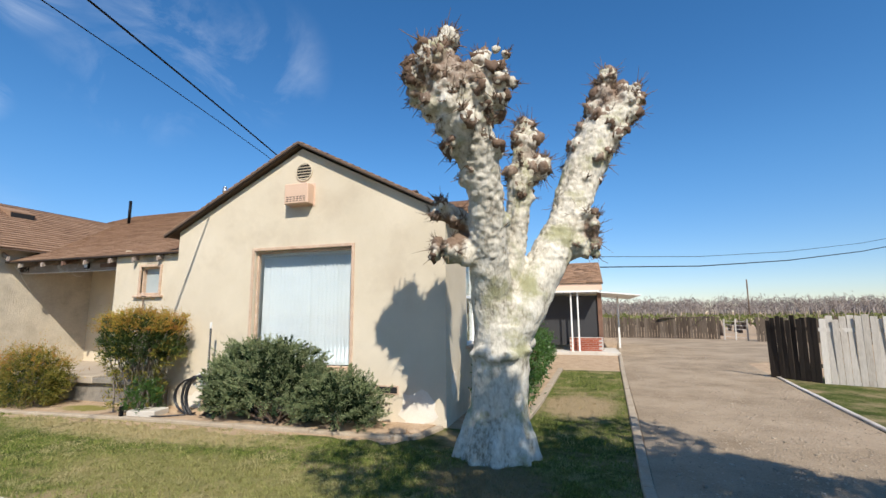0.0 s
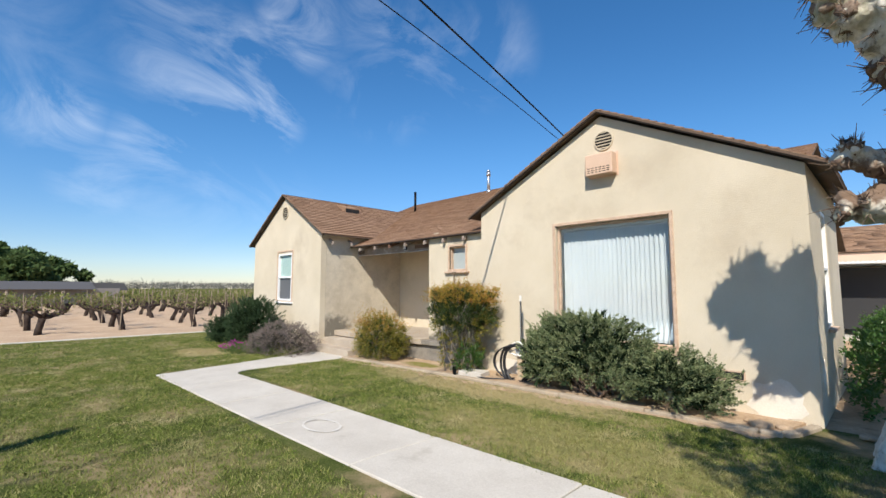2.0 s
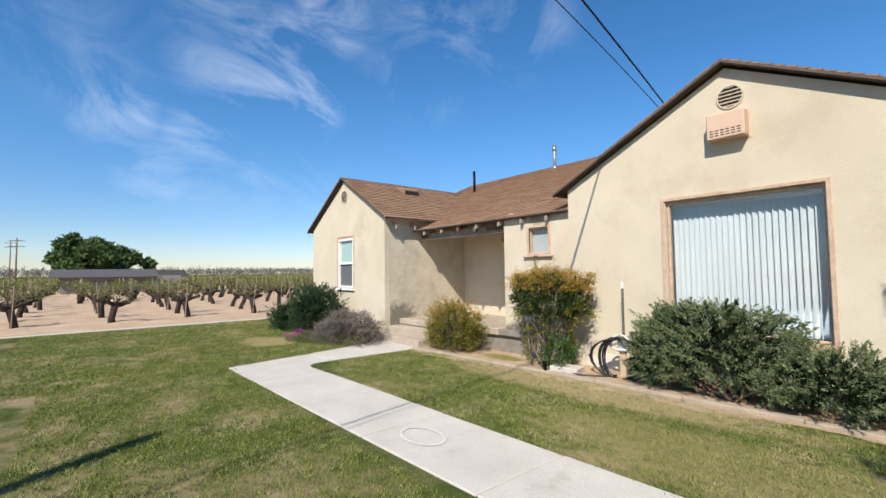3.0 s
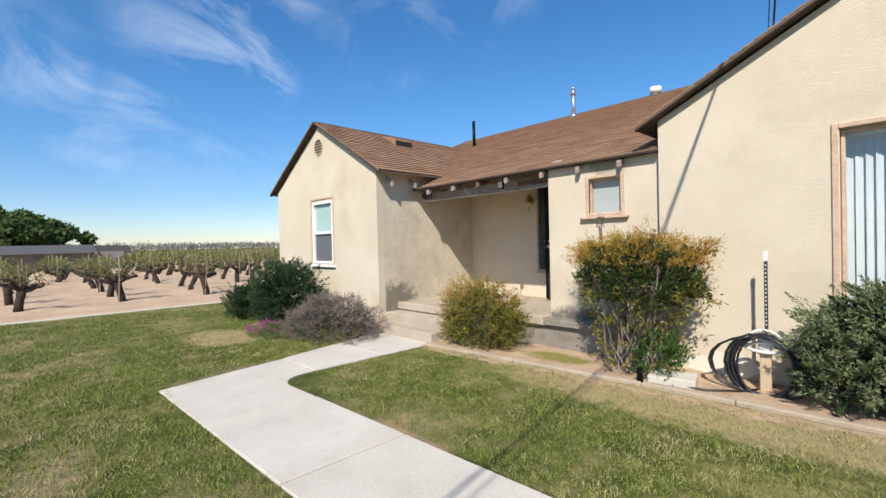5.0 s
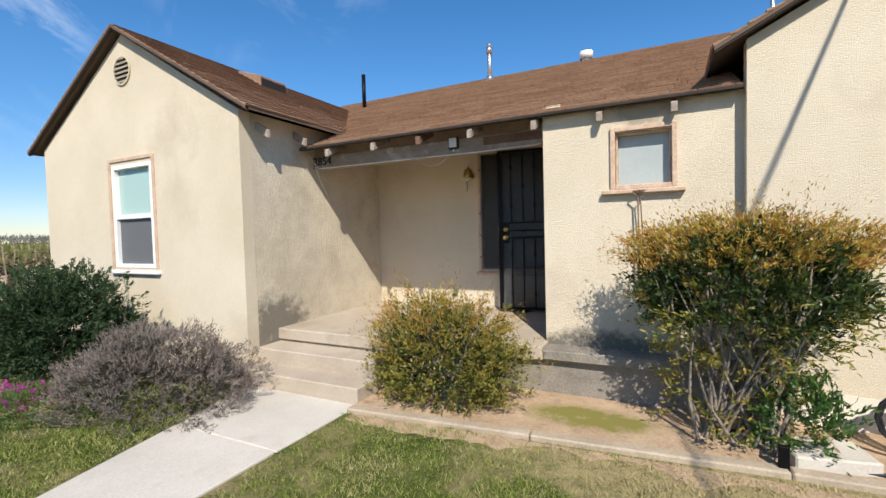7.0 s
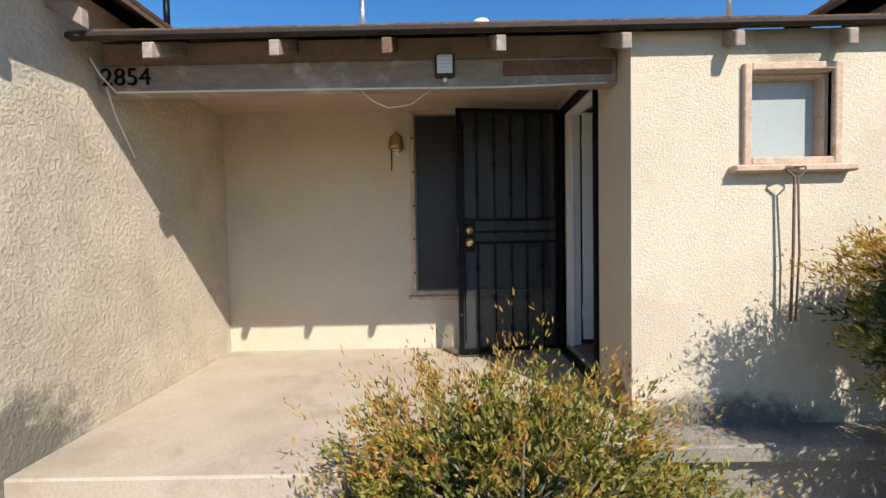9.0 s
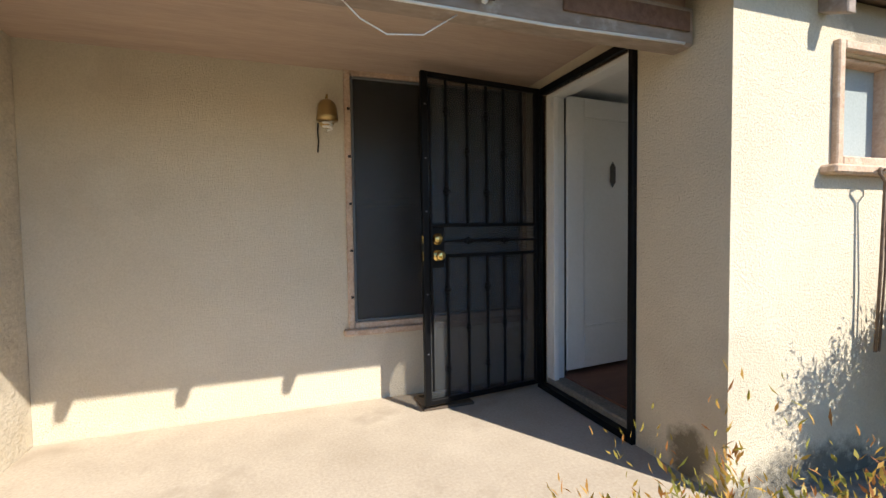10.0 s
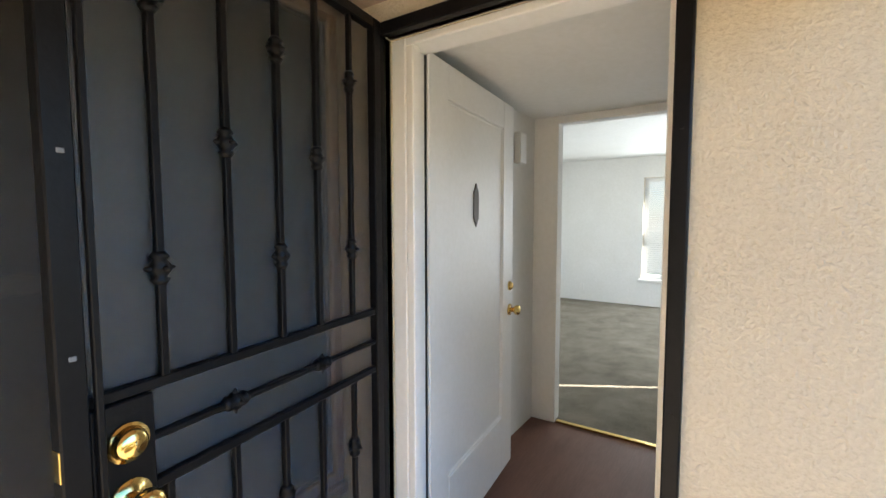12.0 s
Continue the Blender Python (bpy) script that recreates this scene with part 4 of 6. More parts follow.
# ---- round louvred vents ----
def round_vent(x, y, z, r, label):
    e = base("gable_vent", (x, y, z), label, "vent", "gable vents")
    bm = bmesh.new()
    ring = 28
    vs = []
    for k in range(ring):
        a = 2 * math.pi * k / ring
        for q, d in ((r, 0), (r, -0.02), (r * 0.9, -0.02), (r * 0.9, 0)):
            vs.append(bm.verts.new((q * math.cos(a), d, q * math.sin(a))))
    for k in range(ring):
        for s in range(4):
            a, b = k * 4 + s, k * 4 + (s + 1) % 4
            c, d = ((k + 1) % ring) * 4 + (s + 1) % 4, ((k + 1) % ring) * 4 + s
            bm.faces.new((vs[a], vs[b], vs[c], vs[d]))
    bmesh.ops.recalc_face_normals(bm, faces=bm.faces[:])
    part("rim", bm, STUCCO, e)
    bm = bmesh.new()
    # dark disc in place of the unlit hole behind the louvres
    disc(bm, (0, 0.0, 0), (0, -1, 0), r * 0.92, 0.003, 28)
    part("backing", bm, DARK, e)
    for k in range(6):
        z0 = -r * 0.8 + k * r * 0.31
        half = math.sqrt(max(0.0, (r * 0.88) ** 2 - (z0 + r * 0.08) ** 2))
        bm = bmesh.new()
        box(bm, -half, half, -0.012, 0.012, -r * 0.055, r * 0.055, pose(0, -0.012, z0 + r * 0.06, 25))
        part("slat", bm, STUCCO, e)
    return e


round_vent(-2.03, YA - 0.002, 4.07, 0.165, "round louvred attic vent in the stucco gable")
round_vent(-11.95, YB - 0.002, 3.98, 0.20, "larger round louvred attic vent under the ridge")

# peach box under the vent
e = base("vent_hood", (-2.05, YA, 3.45), "peach-painted metal vent hood on the gable wall", "vent hood")
part("body", soft((lambda b: (box(b, -0.23, 0.23, -0.19, 0.0, 0.02, 0.37), b)[1])(bmesh.new()), 0.012), PINK_SMOOTH := material("peach_metal_paint", (0.60, 0.42, 0.30), (0.66, 0.47, 0.345), 0.6, 3, 40, 0.05), e)
part("flange", block(-0.255, 0.255, -0.01, 0.0, 0.0, 0.40, 0.004), PINK_SMOOTH, e)
for r in range(3):
    for k in range(6):
        part("slot", block(-0.19 + k * 0.066, -0.145 + k * 0.066, -0.1935, -0.186, 0.06 + r * 0.035, 0.072 + r * 0.035, 0), DARK, e)

# plaster patches and a foundation vent
def blotch(name, cx, cz, rx, rz, y, mat, label, seed, wall_x=None):
    """A flat patch with a ragged outline, proud of its wall by a few millimetres."""
    r = random.Random(seed)
    ks = [(r.uniform(0.75, 1.15)) for _ in range(18)]
    pts = [(cx + rx * ks[k] * math.cos(2 * math.pi * k / 18), max(0.0, cz + rz * ks[k] * math.sin(2 * math.pi * k / 18))) for k in range(18)]
    bm = prism(pts, 0, 0.006)
    if wall_x is None:
        bmesh.ops.transform(bm, matrix=Matrix(((1, 0, 0, 0), (0, 0, -1, y), (0, 1, 0, 0), (0, 0, 0, 1))), verts=bm.verts[:])
    else:
        bmesh.ops.transform(bm, matrix=Matrix(((0, 0, 1, wall_x), (1, 0, 0, 0), (0, 1, 0, 0), (0, 0, 0, 1))), verts=bm.verts[:])
    bmesh.ops.recalc_face_normals(bm, faces=bm.faces[:])
    return setting(name, bm, mat, label, "patch")


blotch("trim_patch", 0.08, 0.24, 0.30, 0.28, YA, FRESH, "bare white plaster patch at the foot of the wall", 3)
blotch("trim_patch", -4.02, 0.12, 0.36, 0.17, YA, FRESH, "bare white plaster patch behind the hose", 5)
blotch("trim_patch", 8.55, 0.55, 0.14, 0.22, None, FRESH, "flaked white plaster patch round the corner", 8, XA1)
add_stain(STUCCO_OLD, (-6.1, 8.29, 2.55), (0.45, 0.4, 0.45), (0.63, 0.565, 0.44), 4)
e = base("foundation_vent", (-0.42, YA, 0.42), "rusty screened foundation vent low in the wall", "vent")
part("frame", block(-0.19, 0.19, -0.012, 0.0, 0.0, 0.13, 0.003), PINK, e)
part("grille", block(-0.17, 0.17, -0.015, -0.011, 0.02, 0.11, 0), DARK, e)

# ---- porch timber ----
beam = base("porch_beam", (0, 0, 0), "weathered painted porch beam with chipped edges", "beam")
part("beam", block(XL + 0.004, XD - 0.002, 8.48, 8.60, 2.565, 2.745, 0.012), BEAM, beam)
part("bare_board", block(-7.15, -6.47, 8.466, 8.479, 2.625, 2.715, 0.004), RAFTER, beam, "bare reddish board nailed to the beam")
part("fascia", block(XL + 0.004, XD - 0.002, 8.53, 8.56, 2.745, 2.895, 0.004), material("pinkish_soffit_board", (0.36, 0.25, 0.19), (0.46, 0.33, 0.26), 0.85, 4, 30, 0.3), beam)
for k, x in enumerate((-9.18, -8.47, -7.84, -7.20, -6.50, -5.87, -5.24)):
    e = base("rafter_tail", (x, 8.17, 2.715), "stub rafter end painted pale under the eave", "rafter", "rafter tails")
    bm = bmesh.new()
    pts = [(0.0, -0.035), (0.55, 0.10 * 0.55), (0.55, 0.17 * 1.0 + 0.08), (0.0, 0.055)]
    box(bm, -0.028, 0.028, 0, 0.36 if k < 5 else 0.13, -0.045, 0.045)
    for v in bm.verts:
        v.co.z += (v.co.y - 0.03) * SM
    part("end", soft(bm, 0.006), BEAM if k not in (2,) else RAFTER, e)
for k, y in enumerate((7.55, 8.15, 8.75)):
    e = base("rafter_tail", (XL + 0.002, y, 2.985), "stub rafter end under the side eave", "rafter", "rafter tails")
    bm = bmesh.new()
    box(bm, 0.0, 0.20, -0.028, 0.028, -0.05, 0.05)
    for v in bm.verts:
        v.co.z -= v.co.x * SB
    part("end", soft(bm, 0.006), BEAM, e)

# house number
for k, ch in enumerate("2854"):
    cu = bpy.data.curves.new("digit", "FONT")
    cu.body, cu.size, cu.extrude = ch, 0.155, 0.004
    tmp = bpy.data.objects.new("digit", cu)
    me = bpy.data.meshes.new_from_object(tmp)
    bpy.data.objects.remove(tmp)
    d = part_mesh("house_digit", me, BLACK)
    d.matrix_world = pose(-9.675 + k * 0.08, 8.475, 2.615, 90)
    tagged(d, "black metal house number " + ch + " on the beam", "house number", "house number")

# flood lamp
e = base("flood_lamp", (-7.515, 8.479, 2.685), "small square flood lamp in a bronze housing on the beam", "lamp")
part("housing", block(-0.062, 0.062, -0.05, 0.0, -0.072, 0.072, 0.012), TRIM, e)
part("lens", block(-0.048, 0.048, -0.054, -0.048, -0.05, 0.062, 0.003), PLASTIC, e)
for k in range(5):
    part("rib", block(-0.044, 0.044, -0.0565, -0.0535, -0.04 + k * 0.022, -0.036 + k * 0.022, 0), STEEL, e)
bm = bmesh.new()
ball(bm, (0, -0.03, -0.085), 0.014, 8)
part("sensor", bm, PLASTIC, e, "", True)


def cable(name, pts, r, mat, label, category="cable", group=""):
    bm = bmesh.new()
    tube(bm, pts, r, 6)
    return tagged(part(name, bm, mat, None, "", True), label, category, group)


cable("loose_wire", [(-9.64, 8.35, 2.74), (-9.635, 8.42, 2.66), (-9.58, 8.474, 2.572), (-8.3, 8.472, 2.566), (-7.2, 8.472, 2.556), (-6.5, 8.473, 2.57)], 0.006, PLASTIC, "white cable stapled along the beam's lower edge")
cable("loose_wire", [(-8.05, 8.52, 2.565), (-7.98, 8.52, 2.50), (-7.88, 8.52, 2.455), (-7.74, 8.52, 2.47), (-7.6, 8.52, 2.565)], 0.003, PLASTIC, "thin loose wire hanging below the beam")
cable("loose_wire", [(-9.63, 8.46, 2.6), (-9.647, 8.55, 2.45), (-9.648, 8.72, 2.2)], 0.005, PLASTIC, "white cable clipped down the porch wall")

# lantern
e = base("wall_lantern", (-7.985, YK, 2.47), "tarnished brass wall lantern with a spiral bulb and dangling wire", "lantern")
OLD_BRASS = plain("tarnished_brass", (0.42, 0.30, 0.13), 0.35, 0.9)
bm = bmesh.new()
disc(bm, (0, 0, 0.03), (0, -1, 0), 0.06, 0.02, 20)
part("backplate", bm, OLD_BRASS, e, "", True)
bm = bmesh.new()
tube(bm, [(0, -0.02, 0.08), (0, -0.06, 0.16), (0, -0.10, 0.17), (0, -0.11, 0.14)], 0.008, 8)
part("arm", bm, OLD_BRASS, e, "", True)
bm = bmesh.new()
tube(bm, [(0, -0.10, 0.14), (0, -0.10, 0.125), (0, -0.10, 0.10), (0, -0.10, 0.03), (0, -0.10, 0.0)], [0.02, 0.045, 0.062, 0.07, 0.072], 20)
part("shade", bm, OLD_BRASS, e, "tarnished brass bell shade", True)
bm = bmesh.new()
tube(bm, [(0.028 * math.cos(t), -0.10 + 0.028 * math.sin(t), 0.0 - t * 0.0042) for t in np.linspace(0, 4.5 * math.pi, 40)], 0.008, 6)
part("bulb", bm, PLASTIC, e, "white spiral bulb", True)
bm = bmesh.new()
tube(bm, [(-0.055, -0.012, 0.0), (-0.06, -0.014, -0.06), (-0.055, -0.012, -0.12), (-0.062, -0.015, -0.2)], 0.005, 6)
part("wire", bm, BLACK, e)

# ---- doors ----
door = tagged(new("door_1"), "black steel security door frame and white timber jamb", "door frame", "", "structure")
for a in ((XD - 0.03, XD + 0.03, 9.80, 9.842, 0.50, 2.765), (XD - 0.03, XD + 0.03, 8.84, 8.88, 0.50, 2.765), (XD - 0.03, XD + 0.03, 8.88, 9.80, 2.72, 2.765)):
    part("steel_frame", block(*a, 0.004), BLACK, door)
part("threshold", block(XD - 0.03, XD + 0.03, 8.88, 9.80, 0.50, 0.545, 0.004), BLACK, door)
part("sill", block(XD + 0.03, XD + 0.16, 8.88, 9.80, 0.50, 0.585, 0.01), OLD_CONCRETE, door)
for a in ((XD + 0.03, XD + 0.145, 9.735, 9.798, 0.585, 2.718), (XD + 0.03, XD + 0.20, 8.882, 8.90, 0.585, 2.718), (XD + 0.03, XD + 0.145, 8.90, 9.735, 2.69, 2.718), (XD + 0.03, XD + 0.075, 9.70, 9.734, 0.585, 2.69)):
    part("jamb", block(*a, 0.004), WHITE, door)
for y in (8.86, 9.82):
    for z in (0.9, 1.6, 2.3):
        bm = bmesh.new()
        disc(bm, (XD - 0.029, y, z), (-1, 0, 0), 0.006, 0.004, 10)
        part("screw", bm, BLACK, door)

# near-black strip paints the shade in the gap between jamb and door leaf
part("weatherstrip", block(XD + 0.1455, XD + 0.160, 9.738, 9.79, 0.6, 2.70, 0.001), DARK, door, "dark strip painted for the shade in the gap beside the hinges")

# white timber door, open inwards
wd = base("panel_door", (XD + 0.164, 9.748, 0.636), "open white painted timber door with one long panel", "door", turn=6.1)
part("leaf", block(0.0, 0.985, -0.006, 0.038, 0, 2.08, 0.004), WHITE, wd)
for a in ((0.0, 0.165, 0, 2.08), (0.825, 0.985, 0, 2.08), (0.165, 0.825, 1.935, 2.08), (0.165, 0.825, 0, 0.325)):
    part("stile", block(a[0] + 0.0005, a[1] - 0.0005, -0.018, -0.004, a[2] + 0.0005, a[3] - 0.0005, 0.004), WHITE, wd)
for a in ((0.165, 0.180, 0.325, 1.935), (0.810, 0.825, 0.325, 1.935), (0.180, 0.810, 1.920, 1.935), (0.180, 0.810, 0.325, 0.340)):
    part("moulding", block(a[0] + 0.0005, a[1] - 0.0005, -0.0125, -0.004, a[2] + 0.0005, a[3] - 0.0005, 0.005), WHITE, wd)
for z in (0.25, 1.83):
    bm = bmesh.new()
    tube(bm, [(-0.006, -0.02, z - 0.05), (-0.006, -0.02, z + 0.05)], 0.008, 8)
    box(bm, -0.004, 0.03, -0.021, -0.017, z - 0.05, z + 0.05)
    part("hinge", bm, WHITE, wd)
bm = prism([(0.442, 1.45), (0.452, 1.44), (0.47, 1.41), (0.488, 1.44), (0.498, 1.45), (0.498, 1.575), (0.488, 1.585), (0.47, 1.615), (0.452, 1.585), (0.442, 1.575)], 0, 0.006)
bmesh.ops.transform(bm, matrix=Matrix(((1, 0, 0, 0), (0, 0, -1, -0.005), (0, 1, 0, 0), (0, 0, 0, 1))), verts=bm.verts[:])
bmesh.ops.recalc_face_normals(bm, faces=bm.faces[:])
part("peephole_plate", bm, plain("aged_bronze", (0.06, 0.045, 0.032), 0.55, 0.3), wd, "ornate bronze peephole plate")


def knob(parent, x, y, z, s=1.0, lock=False, name="knob"):
    bm = bmesh.new()
    disc(bm, (x, y, z), (0, -1, 0), 0.033 * s, 0.008, 24)
    if lock:
        tube(bm, [(x, y - 0.008, z), (x, y - 0.02 * s, z), (x, y - 0.026 * s, z)], [0.028 * s, 0.024 * s, 0.018 * s], 24)
        box(bm, x - 0.0015, x + 0.0015, y - 0.0275 * s, y - 0.025 * s, z - 0.008, z + 0.008)
    else:
        tube(bm, [(x, y - 0.006, z), (x, y - 0.022 * s, z), (x, y - 0.032 * s, z), (x, y - 0.045 * s, z), (x, y - 0.06 * s, z), (x, y - 0.066 * s, z)],
             [0.013 * s, 0.012 * s, 0.02 * s, 0.028 * s, 0.027 * s, 0.016 * s], 24)
    return part(name, bm, BRASS, parent, "polished brass", True)


knob(wd, 0.93, -0.018, 0.925)
knob(wd, 0.93, -0.018, 1.063, 0.8, True, "deadbolt")

# black security door, swung out flat to the porch wall
sd = base("security_door", (XD - 0.033, 9.81, 0.545), "open black steel security door with scrolled bars and dark mesh", "security door", turn=187.6)
W, H = 0.962, 2.22
for a in ((0.0, 0.04, 0, H), (W - 0.045, W, 0, H), (0.04, W - 0.045, 0, 0.035), (0.04, W - 0.045, H - 0.035, H)):
    part("rail", block(a[0], a[1], -0.016, 0.016, a[2], a[3], 0.003), BLACK, sd)
for z in (1.007, 1.105, 1.214):
    part("crossbar", block(0.04, W - 0.045, -0.010, 0.010, z - (0.011 if z != 1.105 else 0.007), z + (0.011 if z != 1.105 else 0.007), 0.003), BLACK, sd)
def collar(parent, x, z, upright=True):
    """A cast knuckle: a swelling with two flared flanges and four points."""
    bm = bmesh.new()
    way = Vector((0, 0, 1)) if upright else Vector((1, 0, 0))
    c = Vector((x, 0, z))
    tube(bm, [c - way * 0.034, c - way * 0.022, c - way * 0.018, c - way * 0.006, c + way * 0.006, c + way * 0.018, c + way * 0.022, c + way * 0.034], [0.011, 0.019, 0.012, 0.021, 0.021, 0.012, 0.019, 0.011], 10)
    for a in range(4):
        side = Vector((math.cos(a * math.pi / 2), math.sin(a * math.pi / 2), 0)) if upright else Vector((0, math.cos(a * math.pi / 2), math.sin(a * math.pi / 2)))
        tube(bm, [c + side * 0.012, c + side * 0.031], [0.009, 0.003], 6)
    part("collar", bm, BLACK, parent, "", True)


for k, x in enumerate((0.158, 0.312, 0.458, 0.614, 0.776)):
    for z0, z1, at in ((0.035, 1.007, (0.22, 0.775) if k % 2 == 0 else (0.5,)), (1.214, H - 0.035, (1.443, 1.975) if k % 2 == 0 else (1.716,))):
        b = part("bar", block(x - 0.008, x + 0.008, -0.008, 0.008, z0, z1, 0.002), BLACK, sd)
        for z in at:
            collar(b, x, z)
for x in (0.309, 0.612):
    collar(sd, x, 1.105, False)
part("lock_plate", block(W - 0.155, W - 0.045, -0.014, 0.014, 0.93, 1.20, 0.003), BLACK, sd)
part("mesh", block(0.03, W - 0.03, -0.0185, -0.017, 0.03, H - 0.03, 0), MESH, sd, "dark woven insect mesh")
part("stiffener", block(W - 0.062, W - 0.05, 0.016, 0.03, 0.1, 2.1, 0.002), BLACK, sd)
for z in (0.35, 0.75, 1.3, 1.65, 2.0):
    part("bolt", block(W - 0.03, W - 0.018, 0.016, 0.019, z, z + 0.009, 0.002), plain("dull_steel", (0.2, 0.2, 0.21), 0.5, 0.5) if z < 0.5 else bpy.data.materials["dull_steel"], sd)
for z, lock in ((1.122, True), (1.012, False)):
    k = knob(sd, 0, 0, 0, 1.15, lock, "deadbolt" if lock else "knob")
    k.matrix_basis = pose(W - 0.102, 0.014, z, 0, 0, 180)
    part("latch_plate", block(W - 0.001, W + 0.002, -0.013, 0.013, z - 0.028, z + 0.028, 0.001), BRASS, sd)
cable("bent_hook", [(-5.53, 8.22, 1.99), (-5.58, 8.20, 1.99), (-5.585, 8.20, 1.97), (-5.54, 8.20, 1.93), (-5.535, 8.21, 1.5), (-5.54, 8.22, 1.1)], 0.008, TWIG, "rusty bent metal rod leaning under the small window", "rod")
cable("bent_hook", [(-5.53, 8.22, 1.99), (-5.48, 8.20, 1.99), (-5.475, 8.20, 1.97), (-5.52, 8.20, 1.93), (-5.50, 8.21, 1.5), (-5.51, 8.22, 1.1)], 0.006, TWIG, "rusty bent metal rod leaning under the small window", "rod")
# thin dark rectangle laid on the porch slab below the open door
floor_rectangle = part("storm_strip", block(-7.42, -7.05, 9.70, 9.96, PORCH_Z + 0.001, PORCH_Z + 0.018, 0.003), DARK_WOOD)
tagged(floor_rectangle, "thin dark rectangle on the porch floor under the security door", "board")
e = base("door_chime", (-4.86, 9.985, 2.445), "small white chime box on the vestibule wall", "chime box")
part("cover", block(-0.1, 0.0, -0.05, 0.0, 0.0, 0.20, 0.006), PLASTIC, e)
e = base("wall_outlet", (0.318, 11.07, 0.80), "white wall outlet plate", "outlet")
part("plate", block(-0.012, 0.004, -0.035, 0.035, 0, 0.11, 0.003), PLASTIC, e)

# ---- roof fittings and wires ----
bm = bmesh.new()
tube(bm, [(-11.55, 12.27, 4.5), (-11.55, 12.27, 5.35)], 0.045, 12)
tagged(part("vent_pipe", bm, BLACK, None, "", True), "black vent pipe standing on the shingled roof", "pipe")
e = base("flue", (-8.88, 13.46, 5.05), "galvanised flue with a capped top", "flue")
for n, z0, z1, r in (("pipe", 0, 0.80, 0.055), ("collar", 0.02, 0.14, 0.08), ("cap", 0.66, 0.80, 0.075), ("top", 0.82, 0.87, 0.055)):
    bm = bmesh.new()
    tube(bm, [(0, 0, z0), (0, 0, z1)], r, 14)
    part(n, bm, STEEL, e, "", True)
e = base("roof_vent", (-6.80, 13.8, 5.2), "short white vent cap near the ridge", "vent")
for n, z0, z1, r in (("pipe", 0, 0.15, 0.09), ("cap", 0.10, 0.24, 0.14)):
    bm = bmesh.new()
    tube(bm, [(0, 0, z0), (0, 0, z1)], r, 14)
    part(n, bm, STEEL if n == "pipe" else PLASTIC, e, "", True)
e = base("roof_hatch_vent", (-11.40, 9.2, 4.25), "low slanted roof vent with a dark slot", "vent")
bm = bmesh.new()
box(bm, -0.25, 0.25, -0.28, 0.28, -0.02, 0.13)
for v in bm.verts:
    v.co.z -= (v.co.x + 0.1) * SB * (1.0 if v.co.z < 0.05 else 0.55)
part("hood", soft(bm, 0.01), SHINGLE, e)
part("slot", block(0.252, 0.262, -0.25, 0.25, -0.16, -0.02, 0), DARK, e)
e = base("service_mast", (-4.0, 11.2, 4.05), "thin steel service mast on the roof", "mast")
bm = bmesh.new()
tube(bm, [(0, 0, 0), (0, 0, 0.90)], 0.03, 10)
part("mast", bm, STEEL, e, "", True)
for x0, dx, z0, dz, sag, r, lab in ((-3.991, 0.1899, 4.91, 0.0729, 0.0030, 0.014, "thick black twisted service cable"), (-4.059, 0.1876, 4.84, 0.043, 0.0045, 0.007, "thin black overhead cable")):
    cable("overhead_cable", [(x0 + dx * q, 11.2 - q, z0 + dz * q - sag * q * q) for q in np.linspace(0, 17.6, 25)], r, BLACK, lab + " running to the roof mast", "cable", "overhead cables")


def utility_pole(at, h, arm, label):
    e = base("utility_pole", at, label, "pole", "utility poles")
    bm = bmesh.new()
    tube(bm, [(0, 0, -0.1), (0, 0, h)], [0.15, 0.10], 10)
    part("pole", bm, TWIG, e, "", True)
    for dz in arm:
        part("crossarm", block(-0.06, 0.06, -1.1, 1.1, h - dz, h - dz + 0.12, 0.01), TWIG, e)
        for y in (-0.95, -0.4, 0.4, 0.95):
            bm = bmesh.new()
            tube(bm, [(0, y, h - dz + 0.12), (0, y, h - dz + 0.28)], [0.05, 0.035], 8)
            part("insulator", bm, PLASTIC, e)
    return e


utility_pole((-0.72, -6.42, 0), 9.0, (), "wooden service pole that carries the house cables")
utility_pole((-110, -8.1, 0), 8.8, (0.6, 1.6), "wooden utility pole with crossarms beyond the vineyard")
utility_pole((-150, -12.6, 0), 10.6, (0.6, 1.6), "wooden utility pole with crossarms beyond the vineyard")

